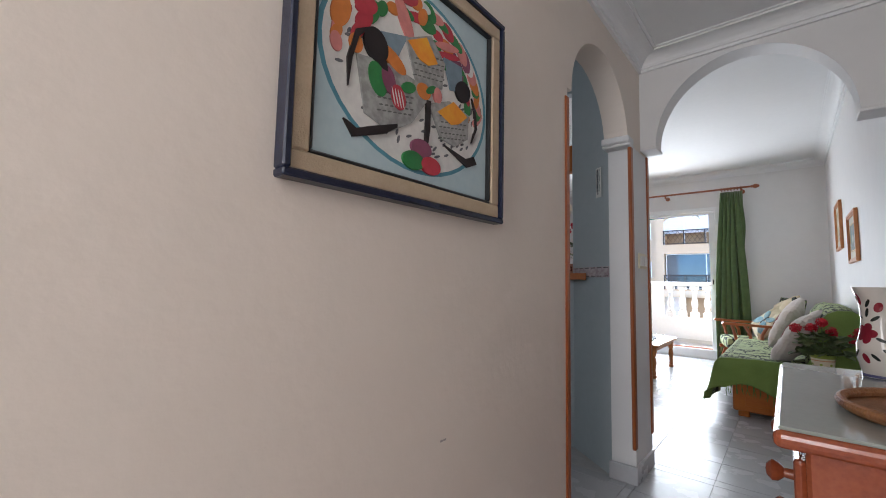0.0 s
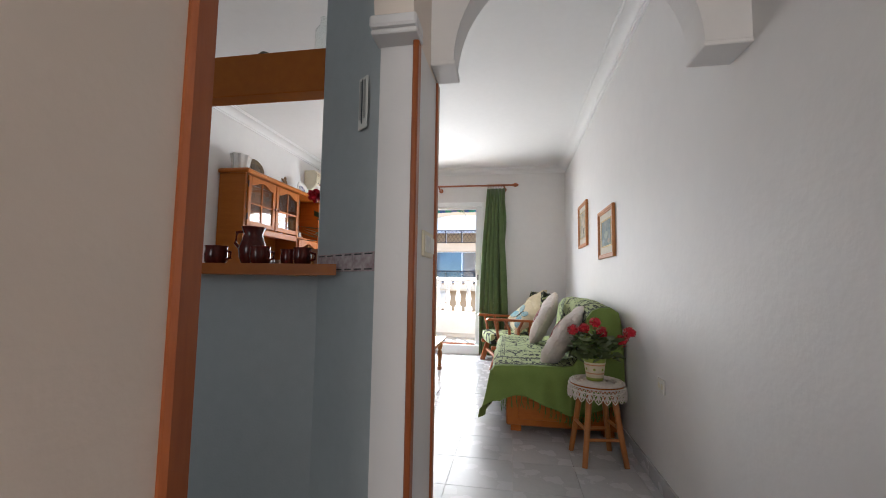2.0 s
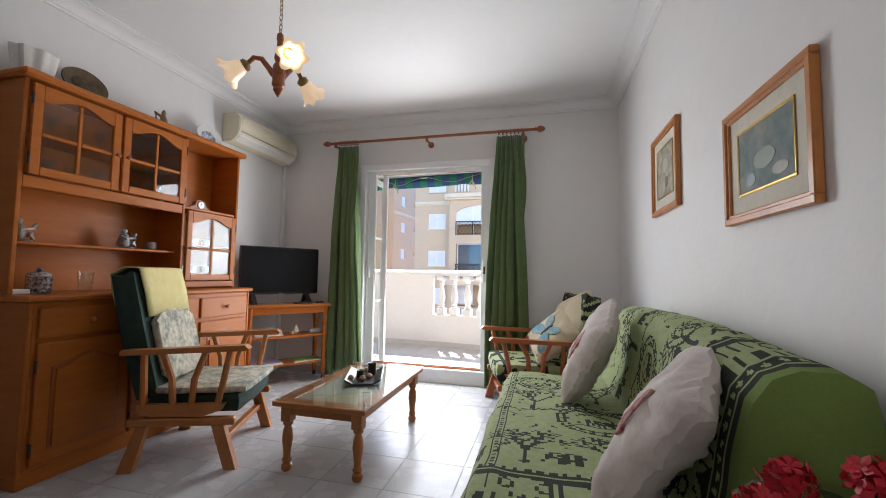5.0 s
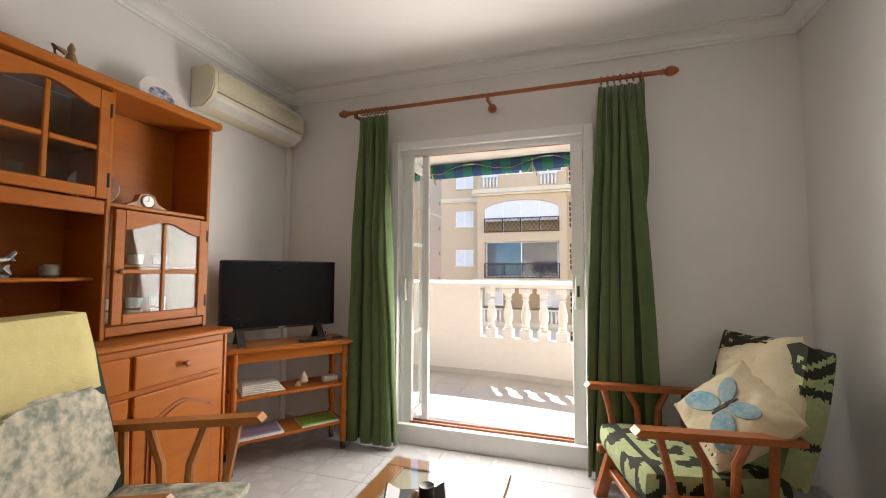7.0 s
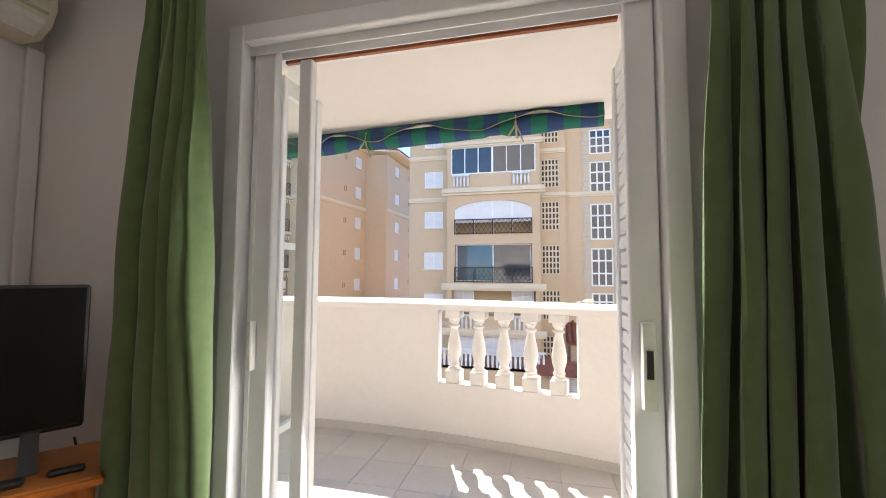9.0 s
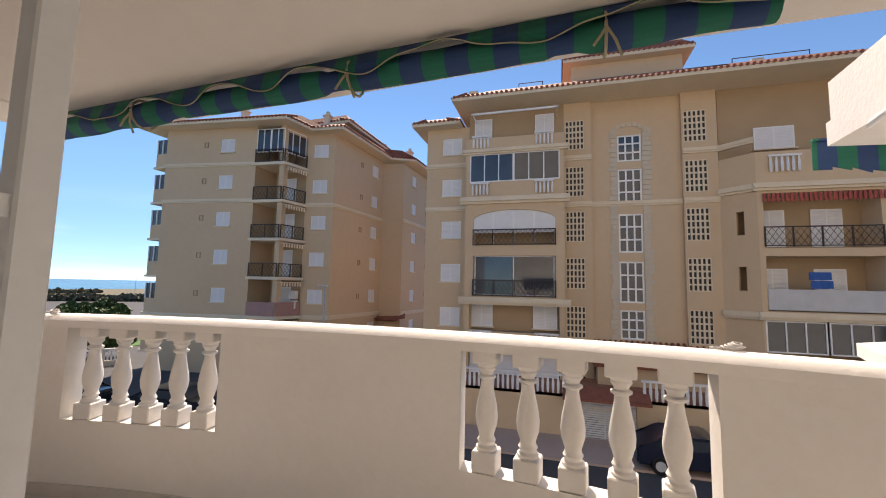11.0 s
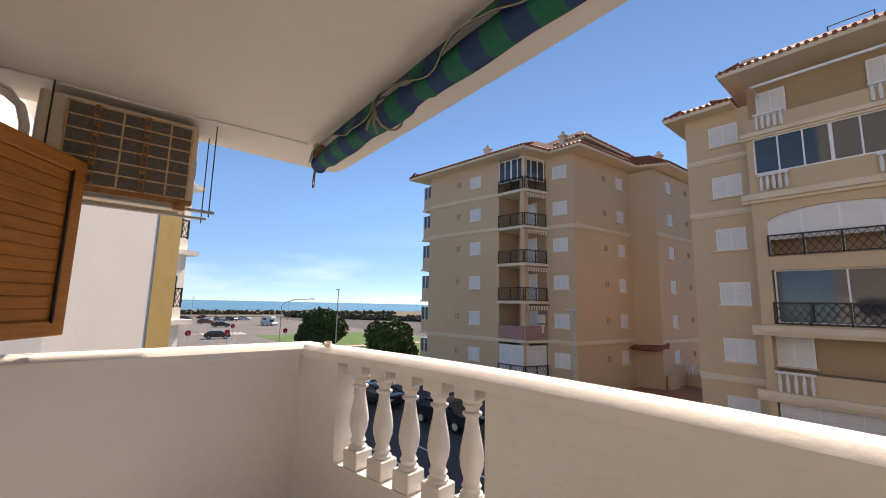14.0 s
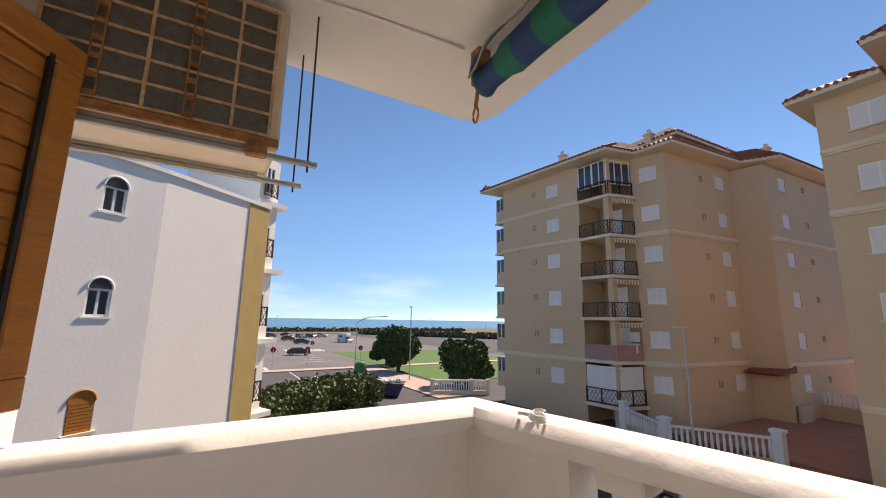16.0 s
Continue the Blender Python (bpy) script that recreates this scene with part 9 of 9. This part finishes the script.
def dining_chair(at, rz):
    t = thing("dining_chair", "pine dining chair with turned posts and ladder back", "chair", at, rz, "dining chairs")
    for y in (-0.19, 0.19):
        b = B(); lathe(b, POST, 14, (0, y, 0)); part("back_post", b, M_PINE, t, smooth=True)
        b = B(); lathe(b, [(0.016, 0), (0.02, 0.05), (0.02, 0.40), (0.014, 0.42)], 12, (0.38, y, 0)); part("front_leg", b, M_PINE, t, smooth=True)
        b = B(); rod(b, (0.0, y, 0.2), (0.38, y, 0.2), 0.011); part("stretcher", b, M_PINE, t)
    for z in (0.50, 0.64, 0.78):
        b = B(); tube(b, [(0.0, -0.18, z), (-0.02, -0.09, z), (-0.027, 0, z), (-0.02, 0.09, z), (0, 0.18, z)], 0.014, 8)
        for v in b.verts:
            v.co.z = z + (v.co.z - z) * 1.9
        part("back_rail", b, M_PINE, t, smooth=True)
    b = B(); soft_box(b, 0.0, 0.42, -0.2, 0.2, 0.41, 0.45, puff=0.3); part("seat", b, mat("woven_seat", (0.42, 0.30, 0.16), (0.32, 0.22, 0.11), rough=0.9, scale=40, bump=0.4), t, smooth=True)
    return t


dc = dining_chair((-1.20, 3.47, 0), 150)
copy_thing(dc, pose(-1.86, 4.05, 0, 0, 0, -95))
tbk = thing("dining_table", "round pine dining table", "table", (-1.85, 3.52, 0))
b = B(); lathe(b, [(0.36, 0.69), (0.40, 0.695), (0.41, 0.71), (0.40, 0.72), (0.0001, 0.72)], 36); part("tabletop", b, M_PINE, tbk, smooth=True)
b = B(); lathe(b, [(0.05, 0.05), (0.06, 0.1), (0.04, 0.2), (0.055, 0.4), (0.035, 0.6), (0.06, 0.69)], 18); part("pedestal", b, M_PINE, tbk, smooth=True)
for k in range(4):
    a = k * math.pi / 2
    b = B(); tube(b, [(0.04 * math.cos(a), 0.04 * math.sin(a), 0.12), (0.2 * math.cos(a), 0.2 * math.sin(a), 0.06), (0.3 * math.cos(a), 0.3 * math.sin(a), 0.02)], 0.022, 8); part("foot", b, M_PINE, tbk)

# ---------------- hall: painting, dresser, mirror ----------------
pt = thing("naive_painting", "large naive still-life painting in a navy and beige frame", "painting", (HX, 0, 0))
Y0, Y1, Z0, Z1 = 0.68, 1.305, 1.15, 1.71
b = B(); ring_frame(b, Y0, Y1, Z0, Z1, 0.014, 0.001, 0.034); part("outer_frame", b, mat("navy_lacquer", (0.012, 0.016, 0.04), rough=0.25, scale=9), pt)
b = B(); ring_frame(b, Y0 + 0.014, Y1 - 0.014, Z0 + 0.014, Z1 - 0.014, 0.034, 0.001, 0.026); part("beige_frame", b, mat("beige_linen", (0.50, 0.39, 0.27), (0.44, 0.34, 0.23), rough=0.8, scale=30, detail=200, bump=0.2, bscale=300), pt)
b = B(); ring_frame(b, Y0 + 0.048, Y1 - 0.048, Z0 + 0.048, Z1 - 0.048, 0.008, 0.001, 0.022); part("inner_edge", b, M_BLACK, pt)
b = B(); bx(b, 0.001, 0.010, Y0 + 0.056, Y1 - 0.056, Z0 + 0.056, Z1 - 0.056); part("canvas", b, mat("pale_blue_paint", (0.50, 0.60, 0.62), (0.42, 0.53, 0.57), rough=0.5, scale=4), pt)
CYP, CZP = (Y0 + Y1) / 2, (Z0 + Z1) / 2
_lay = [0.010]


def dab(name, outline, colour, col2=None, scale=30):
    _lay[0] += 0.00002
    b = B(); prism(b, outline, "x", 0.009, _lay[0]); part(name, b, mat("paint_" + name, colour, col2, rough=0.5, scale=scale, wear=0.4), pt)


def E(y, z, ry, rz_, rot=0.0, n=22):
    return oval(CYP + y, CZP + z, ry, rz_, n, rot)


def P(*pts):
    return [(CYP + (p - 0.024) * 0.93, CZP + q) for p, q in pts]


INKP, WHT, GRY = (0.012, 0.006, 0.006), (0.72, 0.70, 0.66), (0.36, 0.355, 0.34)
RED, GRN, ORG, PUR, PNK = (0.45, 0.03, 0.05), (0.03, 0.20, 0.05), (0.62, 0.19, 0.03), (0.22, 0.06, 0.11), (0.62, 0.22, 0.20)
dab("plate_shadow", E(0, 0, 0.254, 0.207, 0, 40), (0.09, 0.27, 0.35))
dab("plate", E(0, 0, 0.244, 0.198, 0, 40), WHT, (0.64, 0.62, 0.59))
rnd = random.Random(4)
# flecked white cloth
for k in range(120):
    a, r = rnd.uniform(0, 6.28), math.sqrt(rnd.random())
    y, z = 0.225 * r * math.cos(a), 0.18 * r * math.sin(a)
    if z < 0.075 + 0.02 * math.sin(9 * y):
        dab("cloth_fleck", E(y, z, rnd.uniform(0.006, 0.011), 0.0032, rnd.uniform(0.2, 1.4), 7), (0.13, 0.13, 0.14))
# heaped fruit along the upper rim
for k in range(34):
    a = math.radians(-12 + 196 * k / 33)
    for q in (0.90, 0.72):
        if q < 0.8 and k % 2:
            continue
        dab("rim_fruit", E(0.24 * q * math.cos(a), 0.194 * q * math.sin(a), rnd.uniform(0.016, 0.03), rnd.uniform(0.010, 0.018), a + rnd.uniform(0.9, 2.0), 14), (RED, GRN, ORG, PUR, PNK, WHT)[rnd.randrange(6)])
for p, q, w, h, rot, c in ((0.028, 0.15, 0.022, 0.014, 1.2, ORG), (0.075, 0.10, 0.02, 0.016, 0.2, GRN), (0.12, 0.12, 0.045, 0.010, 0.25, PNK), (0.125, 0.10, 0.045, 0.008, 0.25, RED), (0.15, 0.075, 0.04, 0.012, 0.2, GRN), (-0.03, 0.115, 0.018, 0.05, 0.5, PNK), (-0.14, 0.09, 0.03, 0.018, 0.5, RED), (-0.2, 0.05, 0.02, 0.035, -0.3, ORG)):
    dab("fruit", E((p - 0.024) * 0.93, q, w, h, rot), c)
# pale grey-blue hollows, woven baskets and their fruit
dab("hollow", P((-0.103, 0.056), (-0.02, 0.082), (-0.05, 0.020), (-0.09, 0.010)), (0.20, 0.27, 0.32))
dab("hollow", P((0.105, 0.09), (0.18, 0.095), (0.185, 0.03), (0.135, 0.02)), (0.20, 0.27, 0.32))
BASK = [((-0.027, 0.077), (0.058, 0.12), (0.112, 0.075), (0.103, 0.01), (0.014, -0.015)), ((-0.160, -0.015), (-0.135, -0.122), (-0.065, -0.140), (0.0, -0.102), (0.05, -0.036), (0.006, -0.005), (-0.07, 0.0)), ((0.055, -0.040), (0.13, -0.01), (0.212, -0.020), (0.21, -0.082), (0.155, -0.115), (0.100, -0.108))]
for pts in BASK:
    dab("basket", P(*pts), GRY, (0.25, 0.245, 0.235), 60)
    cy, cz = sum(p for p, q in pts) / len(pts), sum(q for p, q in pts) / len(pts)
    for i in range(5):
        for j in range(7):
            dab("weave", E((cy - 0.024) * 0.93 + 0.014 * (j - 3) + 0.005 * (i % 2), cz - 0.045 + 0.013 * i + 0.003 * j, 0.006, 0.0018, 0.3, 6), (0.12, 0.115, 0.11))
dab("mango", P((-0.020, 0.074), (0.04, 0.107), (0.082, 0.062), (0.05, 0.045), (0.020, 0.047)), (0.80, 0.36, 0.02), (0.75, 0.25, 0.02), 12)
dab("mango", P((0.085, -0.050), (0.147, -0.006), (0.205, -0.027), (0.17, -0.055), (0.138, -0.066)), (0.80, 0.36, 0.02), (0.75, 0.25, 0.02), 12)
for p, q, w, h, rot, c in ((-0.105, -0.045, 0.022, 0.034, 0.35, GRN), (-0.075, -0.035, 0.018, 0.030, 0.35, PUR), (-0.045, -0.062, 0.020, 0.026, 0.3, RED), (-0.062, 0.012, 0.038, 0.016, -0.45, ORG), (-0.015, -0.03, 0.022, 0.012, 0.4, GRN), (0.035, -0.02, 0.022, 0.018, 0, ORG), (0.06, -0.008, 0.02, 0.008, 0.6, GRN), (0.085, -0.012, 0.014, 0.018, 0.1, PNK)):
    dab("fruit", E((p - 0.024) * 0.93, q, w, h, rot), c)
for k in range(4):
    dab("melon_stripe", E((-0.06 + 0.009 * k - 0.024) * 0.93, -0.064, 0.0018, 0.02, 0.3, 7), WHT)
# plain dark shapes
dab("dark_shape", E(-0.126, 0.022, 0.030, 0.034, 0.3), INKP)
dab("dark_shape", P((-0.115, 0.02), (-0.082, 0.0), (-0.078, -0.02), (-0.092, -0.02), (-0.122, -0.002)), INKP)
dab("dark_shape", E(0.150, 0.032, 0.030, 0.026, 0.5), INKP)
for pts in (((-0.128, 0.052), (-0.165, 0.03), (-0.182, -0.03), (-0.178, -0.085), (-0.171, -0.03), (-0.157, 0.018)), ((-0.186, -0.148), (-0.175, -0.150), (-0.155, -0.158), (-0.117, -0.143), (-0.046, -0.118), (-0.046, -0.126), (-0.08, -0.148), (-0.162, -0.176)), ((0.046, -0.036), (0.060, -0.034), (0.060, -0.10), (0.052, -0.145), (0.044, -0.137)), ((0.110, -0.120), (0.20, -0.134), (0.236, -0.120), (0.250, -0.138), (0.210, -0.154)), ((0.225, 0.03), (0.243, 0.0), (0.250, -0.045), (0.226, -0.088), (0.242, -0.045), (0.236, 0.0))):
    dab("dark_stroke", P(*pts), INKP)
for y, z, c in ((0.032, -0.150, PUR), (0.007, -0.182, GRN), (0.066, -0.182, RED)):
    dab("front_fruit", E((y - 0.024) * 0.93, z, 0.032, 0.020), c)

M_MIRROR = bpy.data.materials.new("mirror_glass")
M_MIRROR.use_nodes = True
pm = M_MIRROR.node_tree.nodes["Principled BSDF"]
pm.inputs["Base Color"].default_value, pm.inputs["Metallic"].default_value, pm.inputs["Roughness"].default_value = (0.86, 0.88, 0.87, 1), 1.0, 0.02
mr_ = thing("wall_mirror", "wall mirror in a stained wooden frame above the dresser", "mirror", (XR, 0, 0))
b = B(); ring_frame(b, 1.45, 2.165, 0.945, 1.80, 0.06, -0.03, -0.001); part("frame", b, M_MAHOG, mr_)
b = B(); bx(b, -0.012, -0.002, 1.51, 2.105, 1.005, 1.74); part("mirror_glass", b, M_MIRROR, mr_)

ds = thing("dresser", "reddish wooden dresser with a glass top", "dresser", (0, 0, 0))
DX0, DX1, DY0, DY1 = -0.01, 0.385, 1.26, 2.00
b = B(); bx(b, DX0 + 0.02, DX1, DY0 + 0.02, DY1 - 0.02, 0.04, 0.735, 0.006); part("carcass", b, M_MAHOG, ds)
b = B(); bx(b, DX0 - 0.02, DX1, DY0 - 0.01, DY1 + 0.02, 0.735, 0.764, 0.011, 3); part("top", b, M_MAHOG, ds)
b = B(); bx(b, DX0 - 0.012, DX1, DY0, DY1 + 0.012, 0.764, 0.770, 0.001); part("glass_top", b, mat("greenish_glass_top", (0.30, 0.32, 0.30), (0.27, 0.29, 0.27), rough=0.04, scale=3, spec=0.7), ds)
for k, (z0, z1) in enumerate(((0.55, 0.71), (0.32, 0.53), (0.08, 0.30))):
    for y0, y1 in (((DY0 + 0.04, 1.62), (1.64, DY1 - 0.04)) if k == 0 else ((DY0 + 0.04, DY1 - 0.04),)):
        b = B(); bx(b, DX0 + 0.004, DX0 + 0.022, y0, y1, z0, z1, 0.008, 2); dw = part("drawer", b, M_MAHOG, ds)
        for y in ((y0 + y1) / 2,) if k == 0 else (y0 + 0.14, y1 - 0.14):
            b = B(); lathe(b, [(0.010, 0), (0.009, 0.015), (0.018, 0.024), (0.020, 0.034), (0.012, 0.042), (0.0001, 0.044)], 14, (DX0 + 0.004, y, (z0 + z1) / 2), Euler((0, radians(-90), 0)).to_matrix().to_4x4()); part("knob", b, M_MAHOG, dw, smooth=True)
for x in (DX0 + 0.05, DX1 - 0.05):
    for y in (DY0 + 0.06, DY1 - 0.06):
        b = B(); lathe(b, [(0.02, 0), (0.028, 0.02), (0.024, 0.04)], 12, (x, y, 0)); part("foot", b, M_MAHOG, ds)
vs_ = thing("vase", "white flared vase painted with red flowers and dark leaves", "vase", (0.178, 1.93, 0.770))
vs_.scale = (0.84, 0.84, 0.97)
VP = [(0.044, 0), (0.046, 0.006), (0.050, 0.02), (0.058, 0.055), (0.057, 0.08), (0.047, 0.12), (0.043, 0.15), (0.046, 0.19), (0.056, 0.225), (0.060, 0.238), (0.057, 0.238), (0.044, 0.19), (0.04, 0.15), (0.0001, 0.05)]
b = B(); lathe(b, VP, 40); part("body", b, mat("ivory_glaze", (0.60, 0.56, 0.52), (0.56, 0.52, 0.48), rough=0.12, scale=4), vs_, smooth=True)
b = B(); lathe(b, [(0.0465, 0.001), (0.0475, 0.003), (0.0478, 0.008)], 40); part("foot_ring", b, mat("blue_line", (0.10, 0.10, 0.22), rough=0.2), vs_)


def vr(z):
    for (r0, z0), (r1, z1) in zip(VP[:10], VP[1:10]):
        if z0 <= z <= z1:
            return r0 + (r1 - r0) * (z - z0) / (z1 - z0)
    return 0.05


def decal(name, a0, z0, ra, rz_, rot, material, n=14):
    b = B()
    rim = []
    for i in range(n):
        t = 2 * math.pi * i / n
        u, w = ra * math.cos(t), rz_ * math.sin(t)
        aa, zz = (u * math.cos(rot) - w * math.sin(rot)), z0 + u * math.sin(rot) + w * math.cos(rot)
        r = vr(zz) + 0.0009
        an = a0 + aa / r
        rim.append(b.verts.new((r * math.cos(an), r * math.sin(an), zz)))
    r = vr(z0) + 0.0012
    c = b.verts.new((r * math.cos(a0), r * math.sin(a0), z0))
    for i in range(n):
        b.faces.new((c, rim[i], rim[(i + 1) % n]))
    part(name, b, material, vs_)


M_VRED, M_VBLK = mat("glaze_red", (0.22, 0.01, 0.025), rough=0.2), mat("glaze_black", (0.015, 0.02, 0.018), rough=0.2)
for base in (radians(-140), radians(-20), radians(100)):
    for k in range(5):
        decal("flower_petal", base + 0.35 * math.cos(k * 1.257), 0.115 + 0.016 * math.sin(k * 1.257), 0.013, 0.011, k, M_VRED)
    decal("flower_heart", base, 0.115, 0.012, 0.012, 0, M_VRED)
    decal("flower_bud", base - 0.35, 0.205, 0.010, 0.016, 0.2, M_VRED); decal("flower_bud", base + 0.7, 0.185, 0.010, 0.014, -0.4, M_VRED); decal("flower_bud", base + 0.1, 0.05, 0.008, 0.014, 0.5, M_VRED)
    for da, z, rot in ((0.5, 0.155, 0.6), (-0.5, 0.16, -0.5), (0.1, 0.17, 1.3), (0.75, 0.10, -0.4), (-0.65, 0.09, 0.5), (-0.4, 0.06, 0.9), (0.5, 0.055, -0.7), (0.95, 0.07, -0.6), (0.2, 0.195, 1.0), (-0.8, 0.045, 0.4)):
        decal("painted_leaf", base + da, z, 0.013, 0.0045, rot, M_VBLK, 10)
ty = thing("wicker_tray", "oval brown wicker tray on the dresser", "tray", (0.21, 1.485, 0.770))
ty.scale = (0.85, 0.9, 0.9)
M_WICK = mat("brown_wicker", (0.32, 0.15, 0.06), (0.22, 0.09, 0.035), rough=0.6, scale=30, detail=120, bump=0.5, bscale=120)
b = B(); lathe(b, [(0.10, 0), (0.165, 0.002), (0.168, 0.006), (0.0001, 0.006)], 40, squash=1.05); part("base", b, M_WICK, ty, smooth=True)
b = B(); tube(b, [(0.168 * math.cos(a), 0.176 * math.sin(a), 0.016) for a in [2 * math.pi * i / 48 for i in range(49)]], 0.010, 8); part("rim", b, M_WICK, ty, smooth=True)

# ---------------- floor tiles ----------------
def tile_floor(floor_ob, x0, x1, y0, y1, z, ox, oy, size, material, skip=None):
    b = B()
    g = 0.0015
    bx(b, g, size - g, g, size - g, -0.012, 0.0)
    me = mesh(b, "tile", material)
    i0, i1 = math.floor((x0 - ox) / size), math.ceil((x1 - ox) / size)
    j0, j1 = math.floor((y0 - oy) / size), math.ceil((y1 - oy) / size)
    cut = {}
    for i in range(i0, i1):
        for j in range(j0, j1):
            ax_, bx_ = max(ox + i * size, x0), min(ox + (i + 1) * size, x1)
            ay_, by_ = max(oy + j * size, y0), min(oy + (j + 1) * size, y1)
            if bx_ - ax_ < 0.02 or by_ - ay_ < 0.02 or (skip and skip((ax_ + bx_) / 2, (ay_ + by_) / 2)):
                continue
            w, h = bx_ - ax_, by_ - ay_
            if w > size - 1e-4 and h > size - 1e-4:
                ob = new("tile", me)
            else:
                key = (round(w, 3), round(h, 3))
                if key not in cut:
                    c = B(); bx(c, g, w - g, g, h - g, -0.012, 0.0); cut[key] = mesh(c, "tile", material)
                ob = new("tile", cut[key])
            ob.parent = floor_ob
            ob.location = (ax_, ay_, z)


fl = bpy.data.objects["floor"]
tile_floor(fl, XL, XR, 2.95, YF, 0.0, -0.65, 3.87, 0.33, M_TILE)
tile_floor(fl, HX, XR, -1.7, 2.95, 0.0, -0.65, 3.87, 0.33, M_TILE)
tile_floor(fl, XL, HX, 0.6, 2.62, 0.0, -0.65, 3.87, 0.33, M_TILE)
tile_floor(bpy.data.objects["balcony_slab"], XB0, XB1, YF + 0.26, 9.3, ZB, -0.6, 7.4, 0.33, M_BALTILE, lambda x, y: y > front_y(x) + 0.1)
